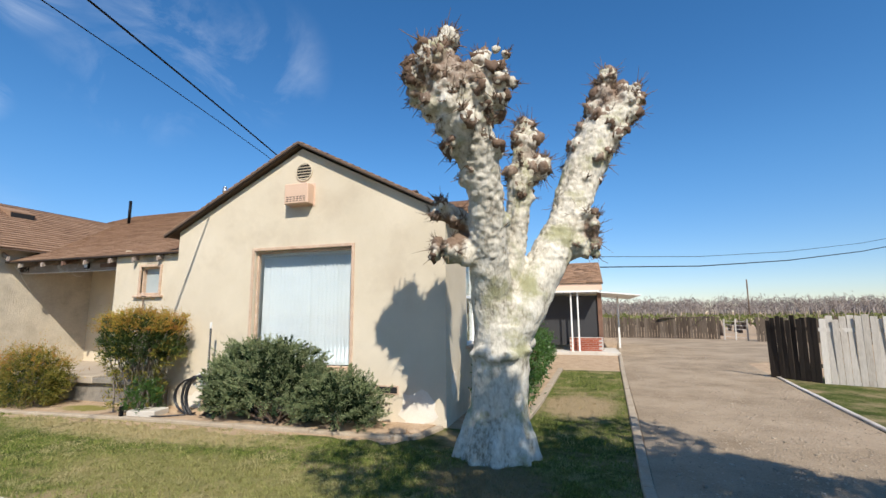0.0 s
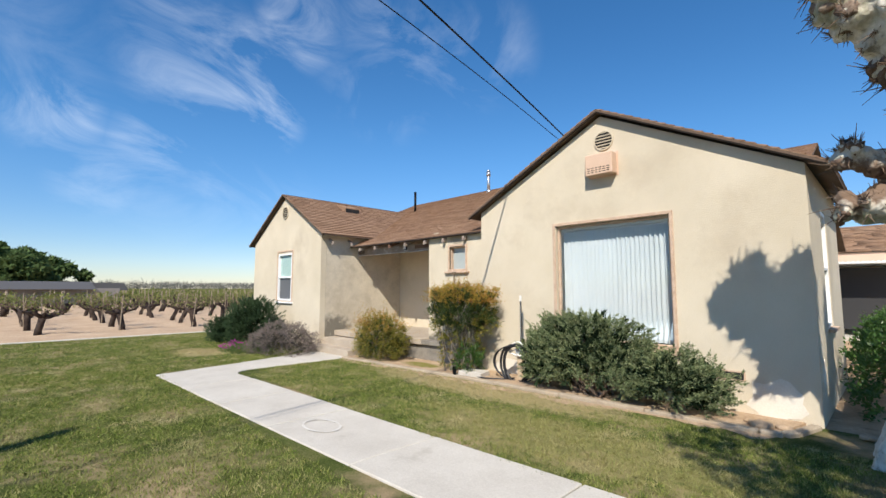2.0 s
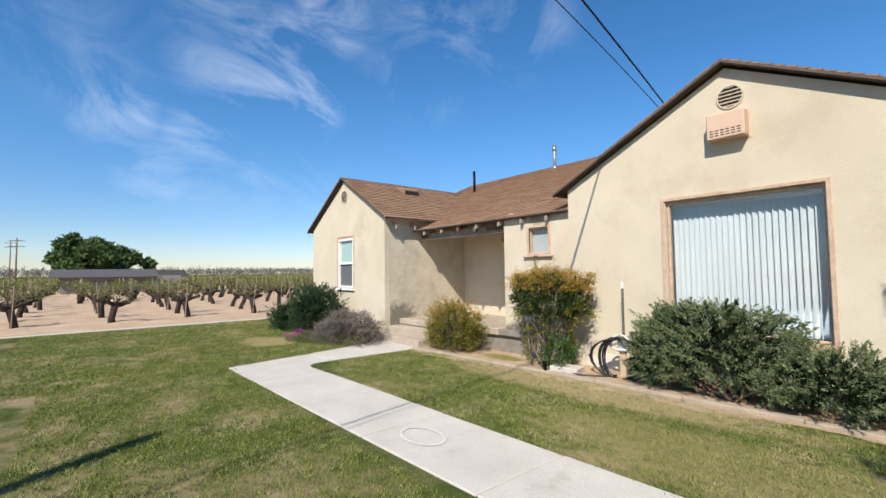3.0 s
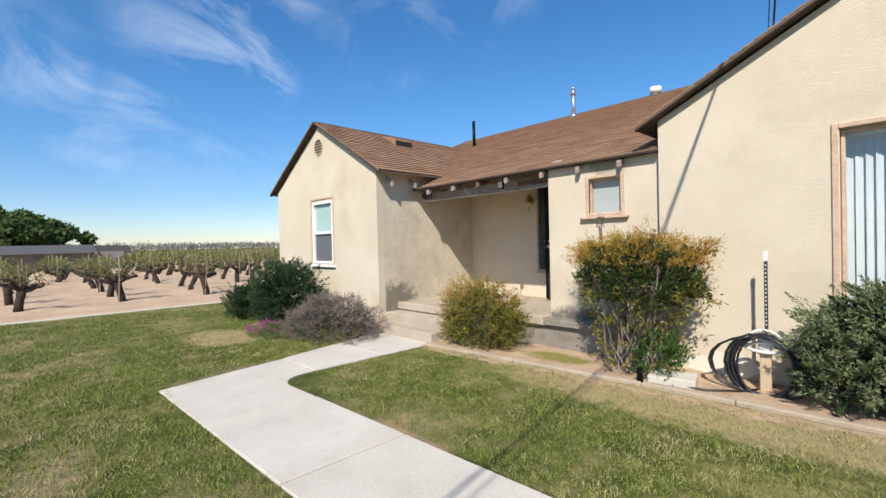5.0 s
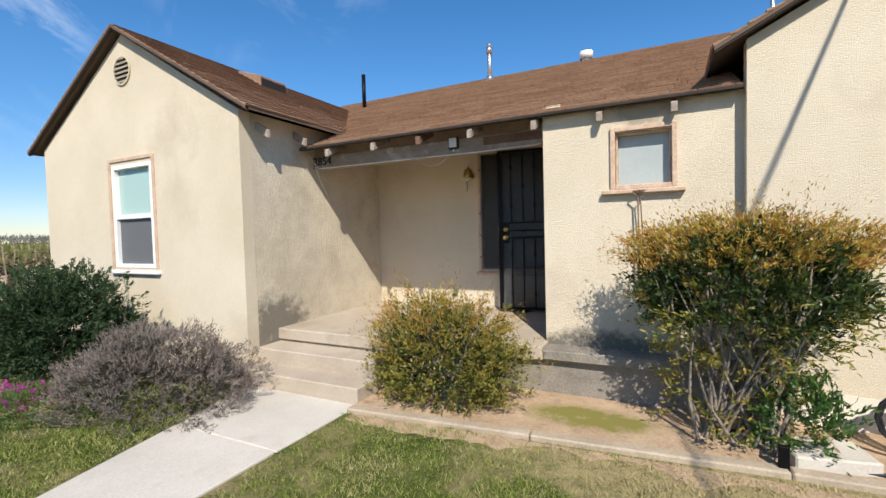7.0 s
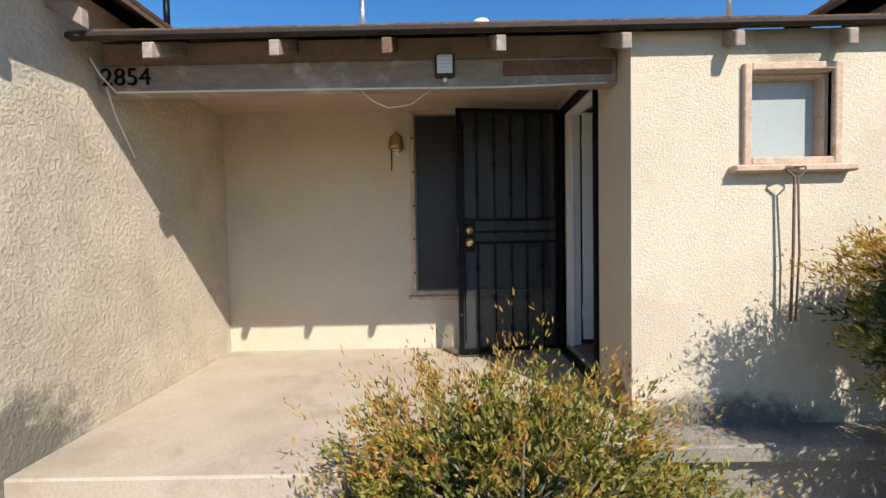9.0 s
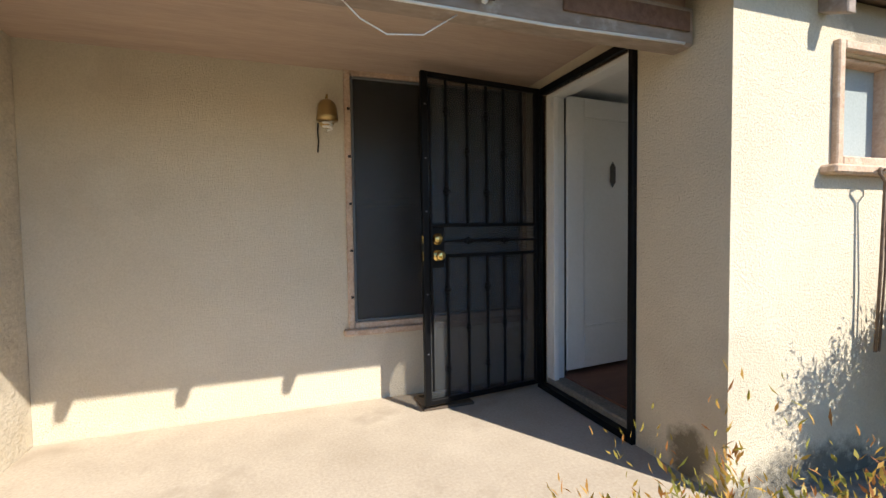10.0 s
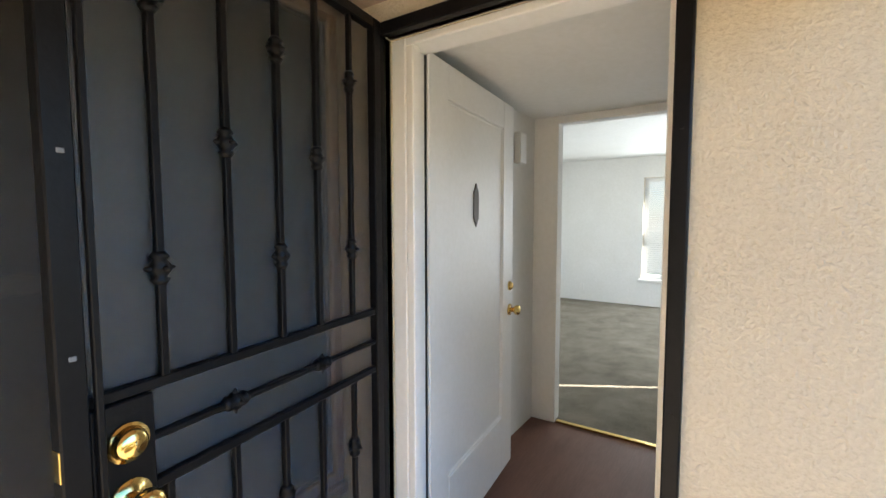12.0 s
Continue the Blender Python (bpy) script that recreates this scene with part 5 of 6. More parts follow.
# ---- the pollarded sycamore ----
TRUNK = [(1.43, 7.20, -0.05, 0.50), (1.44, 7.20, 0.12, 0.42), (1.46, 7.20, 0.35, 0.36), (1.49, 7.15, 0.70, 0.33), (1.53, 7.10, 1.19, 0.335), (1.55, 7.05, 1.52, 0.31)]
BOUGHS = [
    [(1.52, 7.05, 1.45, 0.29), (1.46, 6.95, 1.85, 0.25), (1.48, 6.70, 2.29, 0.225), (1.53, 6.40, 2.86, 0.19), (1.49, 6.20, 3.25, 0.22), (1.39, 6.00, 3.58, 0.28), (1.28, 5.88, 3.92, 0.29), (1.10, 5.78, 4.2, 0.16)],
    [(1.39, 6.00, 3.58, 0.22), (1.57, 6.0, 3.85, 0.24), (1.66, 6.00, 4.02, 0.22)],
    [(1.60, 7.1, 1.7, 0.2), (1.67, 7.10, 2.05, 0.14), (1.76, 7.10, 2.67, 0.135), (1.81, 7.10, 3.23, 0.16), (1.89, 7.10, 3.58, 0.13), (1.92, 7.10, 3.91, 0.06)],
    [(1.25, 5.88, 3.9, 0.2), (1.2, 5.85, 4.25, 0.10), (1.24, 5.85, 4.42, 0.06)], [(1.22, 5.9, 3.7, 0.16), (1.0, 5.8, 3.95, 0.12), (0.96, 5.78, 4.1, 0.07)], [(1.5, 6.0, 3.85, 0.16), (1.72, 6.0, 3.75, 0.09)],
    [(1.81, 7.10, 3.2, 0.12), (2.06, 7.10, 3.40, 0.07)],
    [(1.62, 7.10, 1.40, 0.28), (1.80, 7.12, 1.65, 0.255), (2.02, 7.30, 2.13, 0.25), (2.31, 7.50, 2.71, 0.225), (2.51, 7.70, 3.34, 0.25), (2.75, 7.80, 3.89, 0.28), (2.99, 7.90, 4.25, 0.24), (3.2, 7.90, 4.45, 0.16)],
    [(2.75, 7.8, 3.9, 0.2), (2.88, 7.9, 4.45, 0.13), (2.91, 7.90, 4.78, 0.09)],
    [(2.35, 7.5, 2.6, 0.18), (2.60, 7.45, 2.74, 0.13)], [(2.3, 7.5, 2.45, 0.2), (2.58, 7.45, 2.47, 0.13)],
    [(1.48, 6.7, 2.5, 0.15), (1.28, 6.6, 2.64, 0.10), (1.05, 6.50, 2.76, 0.11)], [(1.46, 6.75, 2.25, 0.2), (1.25, 6.6, 2.34, 0.16), (1.03, 6.5, 2.31, 0.14)]]
tree = base("pollarded_tree", (0, 0, 0), "pale-barked pollarded sycamore with knobbly stubs and a few twigs", "tree")
tr = random.Random(21)
bm = bmesh.new()
tube(bm, [p[:3] for p in TRUNK], [p[3] for p in TRUNK], 20)
for k in range(9):
    a = k * 0.7 + tr.uniform(-0.2, 0.2)
    tube(bm, [(1.44 + 0.28 * math.cos(a), 7.2 + 0.28 * math.sin(a), 0.5), (1.43 + 0.40 * math.cos(a), 7.2 + 0.40 * math.sin(a), 0.15), (1.43 + 0.50 * math.cos(a), 7.2 + 0.50 * math.sin(a), -0.04)], [0.07, 0.09, 0.06], 8)
burls = []
for limb in BOUGHS:
    tube(bm, [p[:3] for p in limb], [p[3] for p in limb], 14)
    for (x, y, z, r), (x2, y2, z2, r2) in zip(limb, limb[1:]):
        n = int((1.2 if z < 2.2 else 17 if z > 3.1 else 4) * (1 + 2 * max(r, r2)))
        for _ in range(n):
            s = tr.random()
            d = Vector((tr.gauss(0, 1), tr.gauss(0, 1), tr.gauss(0, 0.7))).normalized()
            rr = r + (r2 - r) * s
            c = Vector((x + (x2 - x) * s, y + (y2 - y) * s, z + (z2 - z) * s)) + d * rr * 0.92
            size = tr.uniform(0.03, 0.06) if z < 2.2 else tr.uniform(0.03, 0.115)
            ball(bm, c, size, 8)
            if z > 2.4:
                burls.append((c, d, size))
    x, y, z, r = limb[-1]
    for _ in range(16):
        d = Vector((tr.gauss(0, 1), tr.gauss(0, 1), tr.gauss(0.3, 1))).normalized()
        c = Vector((x, y, z)) + d * r * tr.uniform(0.7, 1.35)
        size = tr.uniform(0.035, 0.075)
        ball(bm, c, size, 8)
        burls.append((c, d, size))
for a, z, s in ((0.4, 1.28, 0.14), (-0.3, 1.2, 0.10), (-1.6, 1.12, 0.10), (-1.1, 1.15, 0.12), (-2.0, 1.2, 0.12), (-2.6, 1.15, 0.1), (-1.8, 0.98, 0.07), (-2.3, 0.97, 0.06)):
    ball(bm, (1.52 + 0.27 * math.cos(a), 7.1 + 0.27 * math.sin(a), z), s, 10, (1.2, 1.2, 0.7))
me = bpy.data.meshes.new("raw")
bm.to_mesh(me)
bm.free()
tmp = new("raw", me)
mod = tmp.modifiers.new("fuse", "REMESH")
mod.mode, mod.voxel_size = "VOXEL", 0.021
fused = bpy.data.meshes.new_from_object(tmp.evaluated_get(bpy.context.evaluated_depsgraph_get()))
bpy.data.objects.remove(tmp)
fused.name = "trunk"
fused.materials.clear()
co = np.empty(len(fused.vertices) * 3, np.float32)
fused.vertices.foreach_get("co", co)
no = np.empty(len(fused.vertices) * 3, np.float32)
fused.vertices.foreach_get("normal", no)
co, no = co.reshape(-1, 3), no.reshape(-1, 3)
amount = np.array([noise.noise(Vector(p) * 7) * 0.014 + noise.noise(Vector(p) * 19) * 0.011 * (0.6 if p[2] < 2.2 else 2.0) for p in co])
fused.vertices.foreach_set("co", (co + no * amount[:, None]).astype(np.float32).ravel())
fused.update()
part_mesh("trunk", fused, BARK, tree, "mottled cream and grey-green bark", True)
# brown scabby stubs, and the twigs that sprout from them
BURL = material("brown_burl", (0.08, 0.052, 0.038), [(0.19, 0.13, 0.095), (0.38, 0.31, 0.24)], 0.95, 9, 40, 0.8, 0.1, island=0.4)
bm = bmesh.new()
twig = bmesh.new()
for c, d, size in burls:
    if tr.random() < (0.7 if c.z > 3.3 or d.z < -0.1 else 0.35):
        q = bmesh.ops.create_icosphere(bm, subdivisions=2, radius=size * 0.8)
        for v in q["verts"]:
            v.co = v.co * (1 + 1.1 * noise.noise(v.co * 38 + Vector(c) * 9)) + c + d * size * 0.35
    for _ in range(tr.choice((4, 7, 10, 14, 18))):
        w = (d + Vector((tr.gauss(0, 0.5), tr.gauss(0, 0.5), tr.gauss(0.1, 0.5)))).normalized()
        ln = tr.uniform(0.03, 0.11) * (2.2 if tr.random() < 0.12 else 1)
        p = c + d * size * 0.6
        tube(twig, [p, p + w * ln * 0.5, p + w * ln + Vector((0, 0, tr.uniform(-0.02, 0.03)))], [0.006, 0.004, 0.002], 4, False)
tagged(part("burl", bm, BURL, tree, "brown scabby pruning knobs", True), kind="stuff")
tagged(part("twig_growth", twig, TWIG, tree, "short brown twigs"), kind="stuff")


# ---- shrubs ----
def sprays(n, place, out, count, length, spread, leaf, width, up=0.3):
    """Leaflets along n sprays: place (n, 3) feet, out (n, 3) ways."""
    out = out / np.linalg.norm(out, axis=1, keepdims=True)
    t = rng.uniform(0.1, 1.0, (n, count, 1))
    ln = length * rng.uniform(0.6, 1.3, (n, 1, 1))
    at = place[:, None] + out[:, None] * t * ln + rng.normal(0, spread, (n, count, 3)) * t
    way = out[:, None] * 0.8 + rng.normal(0, 0.55, (n, count, 3)) + np.array([0, 0, up])
    return leaves(at.reshape(-1, 3), way.reshape(-1, 3), leaf, width)


def dome(n, centre, radii, low=-0.2, inner=0.55):
    """Feet and outward ways over a lumpy dome."""
    d = unit(n * 3)
    d = d[d[:, 2] > low][:n]
    lump = np.array([1 + 0.30 * noise.noise(Vector(v) * 2.3 + Vector(centre)) + 0.22 * noise.noise(Vector(v) * 6 + Vector(centre)) for v in d])
    r = rng.uniform(inner, 1.0, len(d)) ** 0.6 * lump
    return np.array(centre) + d * r[:, None] * np.array(radii), d * np.array(radii) + np.array([0, 0, 0.12])


def stems(foot, spread, tops, r, mat, parent, n, seed, name="bare_stemwork", kink=0.06):
    s = random.Random(seed)
    bm = bmesh.new()
    for _ in range(n):
        p = Vector((foot[0] + s.uniform(-spread, spread), foot[1] + s.uniform(-spread, spread) * 0.6, foot[2]))
        q = Vector((tops[0] + s.uniform(-tops[3], tops[3]), tops[1] + s.uniform(-tops[4], tops[4]), tops[2] + s.uniform(-0.25, 0.1)))
        pts = [p + (q - p) * t + Vector((s.uniform(-kink, kink), s.uniform(-kink, kink), 0)) * (t > 0) for t in (0, 0.25, 0.5, 0.75, 1)]
        tube(bm, pts, [r * s.uniform(0.8, 1.3) * f for f in (1, 0.9, 0.75, 0.6, 0.35)], 5, False)
    return tagged(part(name, bm, mat, parent, "", True), kind="stuff")


STEM = material("grey_shrub_stem", (0.15, 0.125, 0.10), (0.30, 0.26, 0.215), 0.9, 6, 40, 0.2)


def nandina(name, at, w, d, h, n, label, top_share, green_foot=True, seed=1, vase=False):
    e = base(name, at, label, "shrub", "shrubs along the porch")
    if vase:
        stems((0, 0, 0), 0.32, (0, 0, h * 0.92, w * 0.85, d * 0.7), 0.013, STEM, e, 42, seed)
        f, o = dome(int(n * 0.62), (0, 0, h * 0.74), (w * 0.92, d, h * 0.23), -0.85, 0.45)
        bulk("foliage", sprays(len(f), f, o, 26, 0.12, 0.04, 0.052, 0.019), QUAD, NANDINA_DEEP, e, "dark green leaflets")
        f, o = dome(int(n * 0.30), (0, 0, h * 0.66), (w * 0.95, d * 0.9, h * 0.30), -0.9, 0.8)
        bulk("foliage", sprays(len(f), f, o, 18, 0.12, 0.035, 0.05, 0.016), QUAD, NANDINA, e)
        f, o = dome(int(n * 0.09), (-0.05, 0, h * 0.2), (w * 0.6, d * 0.75, h * 0.22), -0.6, 0.7)
        bulk("foliage", sprays(len(f), f, o, 16, 0.12, 0.035, 0.05, 0.015), QUAD, NANDINA, e)
        f, o = dome(int(n * 0.12), (w * 0.42, -0.12, 0.24), (0.26, 0.2, 0.3), -0.6, 0.3)
        bulk("foliage", sprays(len(f), f, o, 18, 0.10, 0.03, 0.05, 0.018), QUAD, HEDGE, e, "green leaflets near the ground")
    else:
        stems((0, 0, 0), 0.35, (0, 0, h * 0.8, w * 0.8, d * 0.7), 0.01, STEM, e, 26, seed)
        f, o = dome(n, (0, 0, h * 0.42), (w, d, h * 0.55), -0.8, 0.35)
        bulk("foliage", sprays(len(f), f, o, 24, 0.12, 0.035, 0.038, 0.013), QUAD, NANDINA, e, "green and gold leaflets")
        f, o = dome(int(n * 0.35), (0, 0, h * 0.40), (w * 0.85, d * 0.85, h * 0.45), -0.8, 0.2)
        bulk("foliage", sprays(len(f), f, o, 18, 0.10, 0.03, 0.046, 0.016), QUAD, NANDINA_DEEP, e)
    f, o = dome(int(n * top_share), (0, 0, h * (0.87 if vase else 0.55)), (w * 1.0, d * 1.0, h * (0.17 if vase else 0.46)), -0.15 if vase else 0.35, 0.75)
    bulk("foliage", sprays(len(f), f, o, 22, 0.12, 0.035, 0.036, 0.010, 0.5), QUAD, NANDINA_TOP, e, "orange and red new leaflets")
    # loose sprigs that stand out of the crown
    f, o = dome(60, (0, 0, h * (0.82 if vase else 0.5)), (w * 1.08, d * 1.05, h * (0.24 if vase else 0.54)), -0.1, 0.9)
    bulk("loose_growth", sprays(len(f), f, o + np.array([0, 0, 0.12]), 16, 0.24, 0.03, 0.032, 0.008, 0.4), QUAD, NANDINA_TOP, e, "airy reddish sprigs")
    return e


nandina("nandina_shrub", (-7.24, 7.50, 0.02), 0.76, 0.42, 0.98, 900, "rounded green and gold nandina shrub with reddish tips", 0.12, seed=2)
nandina("nandina_shrub", (-4.80, 7.66, 0.02), 0.72, 0.40, 1.58, 900, "tall nandina shrub with orange top and bare grey stems", 0.6, seed=3, vase=True)


def plumes(feet, ways, count, length, leaf, width):
    """Tapered juniper plumes: scales crowded along a short shoot, wide at its foot and pointed at its tip."""
    n = len(feet)
    ways = ways / np.linalg.norm(ways, axis=1, keepdims=True)
    t = rng.uniform(0.0, 1.0, (n, count, 1))
    ln = length * rng.uniform(0.6, 1.35, (n, 1, 1))
    at = feet[:, None] + ways[:, None] * t * ln + rng.normal(0, 0.036, (n, count, 3)) * (1.05 - t)
    way = ways[:, None] + rng.normal(0, 0.42, (n, count, 3))
    return leaves(at.reshape(-1, 3), way.reshape(-1, 3), leaf, width, 0.1)


def juniper(name, lobes, label, mat, seed, n=520, flat=9.0):
    cx, cy = lobes[0][0], lobes[0][1]
    e = base(name, (cx, cy, 0.0), label, "shrub", "junipers")
    for x, y, z, rx, ry, rz, share in lobes:
        f, o = dome(int(n * share), (x - cx, y - cy, z), (rx, ry, rz), -0.6, 0.72)
        o = o * np.array([1.0, 1.0, 0.7]) + rng.normal(0, 0.22, o.shape) + np.array([0.05, -0.1, 0.22])
        high = f[:, 2] > flat
        f[high, 2] = flat - rng.uniform(0, 0.05, high.sum())
        o[high] = o[high] * np.array([1, 1, 0.35]) + np.array([0, 0, 0.2])
        bulk("foliage", plumes(f, o, 62, 0.20, 0.040, 0.013), QUAD, mat, e, "feathery juniper sprays")
        # inner plumes in the darker core colour, for the shaded hollows
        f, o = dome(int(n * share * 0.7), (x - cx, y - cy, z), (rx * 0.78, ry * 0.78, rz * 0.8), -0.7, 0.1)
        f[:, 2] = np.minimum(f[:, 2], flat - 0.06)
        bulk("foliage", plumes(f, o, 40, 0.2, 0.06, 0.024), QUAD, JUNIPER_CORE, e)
    stems((0, 0, 0), 0.3, (0, 0, 0.5, lobes[0][3] * 0.8, lobes[0][4] * 0.7), 0.02, TWIG, e, 20, seed, "bare_wood")
    return e


juniper("juniper_shrub", [(-2.15, 7.72, 0.60, 1.02, 0.33, 0.60, 1.0), (-2.82, 7.68, 0.40, 0.38, 0.30, 0.42, 0.35), (-1.0, 7.64, 0.32, 0.66, 0.30, 0.36, 0.45)], "wide grey-green juniper shrub below the picture window", JUNIPER_BLUE, 5, 620, 1.08)
juniper("juniper_shrub", [(-12.0, 6.45, 0.55, 1.15, 0.55, 0.72, 1.0), (-13.6, 6.3, 0.28, 0.9, 0.45, 0.42, 0.5)], "dark green spreading juniper at the corner of the wing", JUNIPER, 6, 620, 1.22)

e = base("lavender_mound", (-9.98, 6.42, 0.0), "greyish dry lavender mound beside the walkway", "shrub")
f, o = dome(2600, (0, 0, 0.12), (0.98, 0.72, 0.56), -0.2, 0.75)
bulk("foliage", sprays(len(f), f, o, 9, 0.10, 0.012, 0.045, 0.007, 0.6), QUAD, LAVENDER, e, "dry grey-mauve sprigs")
# core sprigs coloured darker, for the shade within the mound
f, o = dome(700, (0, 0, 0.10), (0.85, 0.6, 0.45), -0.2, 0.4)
bulk("foliage", sprays(len(f), f, o, 10, 0.08, 0.02, 0.05, 0.012, 0.4), QUAD, leafage("lavender_shaded_core", [(0.06, 0.055, 0.04), (0.12, 0.105, 0.085)]), e)
e = base("ground_cover", (-10.95, 5.75, 0.0), "low green ground cover with magenta flowers", "ground cover")
f, o = dome(900, (0.1, 0.1, 0.0), (0.85, 0.55, 0.2), 0.0, 0.3)
bulk("foliage", sprays(len(f), f, o, 8, 0.05, 0.02, 0.035, 0.01, 0.4), QUAD, leafage("succulent_green", [(0.07, 0.12, 0.03), (0.12, 0.19, 0.05), (0.18, 0.24, 0.08)]), e)
f, o = dome(170, (-0.15, -0.1, 0.03), (0.5, 0.38, 0.2), 0.3, 0.8)
bulk("flowers", sprays(len(f), f, o, 9, 0.025, 0.012, 0.022, 0.009, 0.6), QUAD, PETAL, e, "magenta daisy flowers")

e = base("hedge", (1.15, 13.5, 0.0), "clipped glossy green hedge along the side wall", "hedge")
for k in range(9):
    f, o = dome(170, (0.0 + rnd.uniform(-0.1, 0.1), -4.4 + k * 1.0, 0.5), (0.42, 0.65, 0.62 + rnd.uniform(-0.06, 0.08)), -0.7, 0.6)
    bulk("foliage", sprays(len(f), f, o, 14, 0.10, 0.04, 0.055, 0.032), QUAD, HEDGE, e)
stems((0, 0, 0), 0.3, (0, 0, 0.7, 0.3, 4.0), 0.02, TWIG, e, 30, 9, "bare_wood")

# ---- hose stand, block and edging stub ----
e = base("hose_stand", (-3.545, 7.84, 0.0), "wooden hose post with a white hanger and coiled black hose", "hose stand")
part("post", block(-0.05, 0.05, -0.02, 0.02, -0.1, 0.58, 0.004), material("raw_pine", (0.42, 0.30, 0.185), (0.56, 0.43, 0.29), 0.8, 3, 30, 0.2, stretch=(3, 3, 0.4)), e)
bm = bmesh.new()
ring = [(0.20 * math.cos(t) * (1.0 if math.sin(t) < 0 else 0.8), -0.06, 0.53 + 0.15 * math.sin(t) * (1.0 if math.sin(t) > 0 else 0.55)) for t in np.linspace(0, 2 * math.pi, 25)]
tube(bm, ring, 0.016, 8, False)
tube(bm, [(-0.17, -0.06, 0.5), (-0.05, -0.06, 0.55), (0.05, -0.06, 0.55), (0.17, -0.06, 0.5)], 0.014, 8)
box(bm, -0.06, 0.06, -0.05, -0.02, 0.42, 0.6)
part("hanger", bm, PLASTIC, e, "white plastic hose hanger", True)
s = random.Random(4)
bm = bmesh.new()
pts = []
for k in range(11 * 20):
    t = 2 * math.pi * k / 20
    turn = k // 20
    rx, rz = 0.27 + 0.02 * (turn % 5) + 0.03 * math.sin(turn * 2.1), 0.30 + 0.012 * (turn % 4)
    if turn in (4, 9):
        rx += 0.13
    pts.append((rx * math.sin(t) + 0.02 * math.sin(turn * 1.7), -0.09 - 0.012 * (turn % 6) - 0.02 * max(0, -math.cos(t)), 0.335 + rz * math.cos(t) - 0.02))
tube(bm, pts, 0.0125, 6)
part("hose", bm, RUBBER, e, "coiled black rubber hose", True)
e = base("metal_stake", (-3.54, 7.87, 0.0), "punched dark steel stake with a white tip beside the hose", "stake")
part("stake", block(-0.016, 0.016, -0.008, 0.008, -0.05, 1.40, 0.002), plain("dark_steel", (0.06, 0.06, 0.065), 0.5, 0.6), e)
part("tip", block(-0.018, 0.018, -0.010, 0.010, 1.40, 1.505, 0.002), PLASTIC, e)
for k in range(16):
    part("hole", block(-0.005, 0.005, -0.0095, -0.0075, 0.72 + k * 0.042, 0.735 + k * 0.042, 0), PLASTIC, e)
b = part("concrete_block", soft((lambda q: (box(q, -0.24, 0.24, -0.17, 0.17, 0, 0.10, pose(-4.36, 7.52, 0.02, 0, 0, 12)), q)[1])(bmesh.new()), 0.012), CONCRETE)
tagged(b, "flat pale concrete block lying in the bed", "block")
b = part("steel_pipe_stub", block(-4.66, -4.60, 7.26, 7.30, 0, 0.19, 0.004), BLACK)
tagged(b, "short black edging stub at the bed's kerb", "stub")
cable("garden_hose", [(-4.9, 7.7, 0.06), (-4.7, 7.6, 0.16), (-4.5, 7.5, 0.14), (-4.3, 7.38, 0.05), (-4.0, 7.42, 0.045), (-3.75, 7.6, 0.045), (-3.6, 7.74, 0.06)], 0.0125, RUBBER, "loose end of the black hose on the dirt", "hose")
for x, y, r in ((0.02, 7.6, 0.10), (0.22, 7.66, 0.07), (-0.12, 7.72, 0.05), (0.9, 7.9, 0.06)):
    bm = bmesh.new()
    q = bmesh.ops.create_icosphere(bm, subdivisions=3, radius=r)
    for v in q["verts"]:
        v.co = Vector((v.co.x * 1.3, v.co.y, v.co.z * 0.55)) * (1 + 0.25 * noise.noise(v.co * 14 + Vector((x, y, 0)) * 5)) + Vector((x, y, 0.03 + r * 0.2))
    tagged(part("rock", bm, DIRT, None, "", True), "tan field stone by the bed corner", "rock", "bed stones")

# ---- fences ----
def fence(name, points, height, mat, label, w=0.12, seed=1, gap=-0.006):
    e = tagged(new(name), label, "fence")
    s = random.Random(seed)
    shared = [block(-w / 2 + gap / 2, w / 2 - gap / 2, -0.01, 0.01, -0.05, height + d, 0.003) for d in (-0.06, -0.02, 0.0, 0.03, 0.07)]
    meshes = []
    for b in shared:
        me = bpy.data.meshes.new("board")
        b.to_mesh(me)
        b.free()
        me.materials.append(mat)
        meshes.append(me)
    for (ax, ay), (bx, by) in zip(points, points[1:]):
        a, d = Vector((ax, ay)), Vector((bx - ax, by - ay))
        n = int(d.length / w)
        turn = math.degrees(math.atan2(d.y, d.x))
        for k in range(n):
            p = a + d * (k + 0.5) / n
            b = part_mesh("board", s.choice(meshes), None, e)
            b.matrix_basis = pose(p.x, p.y, s.uniform(-0.02, 0.02), s.uniform(-1.5, 1.5), s.uniform(-1.2, 1.2), turn + s.uniform(-2, 2))
        for z in (0.35, height - 0.3):
            bm = bmesh.new()
            box(bm, 0, d.length, 0.012, 0.05, z, z + 0.08)
            r = part("rail", bm, mat, e)
            r.matrix_basis = pose(ax, ay, 0, 0, 0, turn)
    return e


fence("board_fence", [(6.85, 15.03), (7.53, 14.12)], 1.47, SHADED_WOOD, "dark weathered vertical board fence, coloured darker for its shaded side", 0.105, 2)
fence("board_fence", [(7.55, 14.10), (8.45, 13.74), (13.5, 11.7)], 1.46, GREY_WOOD, "pale grey weathered vertical board fence", 0.11, 3)
fence("board_fence", [(3.2, 33.0), (7.0, 32.6), (10.1, 31.9)], 1.28, DARK_WOOD, "sagging brown board fence behind the driveway", 0.15, 4, 0.015)
fence("board_fence", [(11.4, 30.2), (13.2, 29.6), (20, 28)], 1.25, DARK_WOOD, "brown board fence beside the gap", 0.15, 5, 0.015)
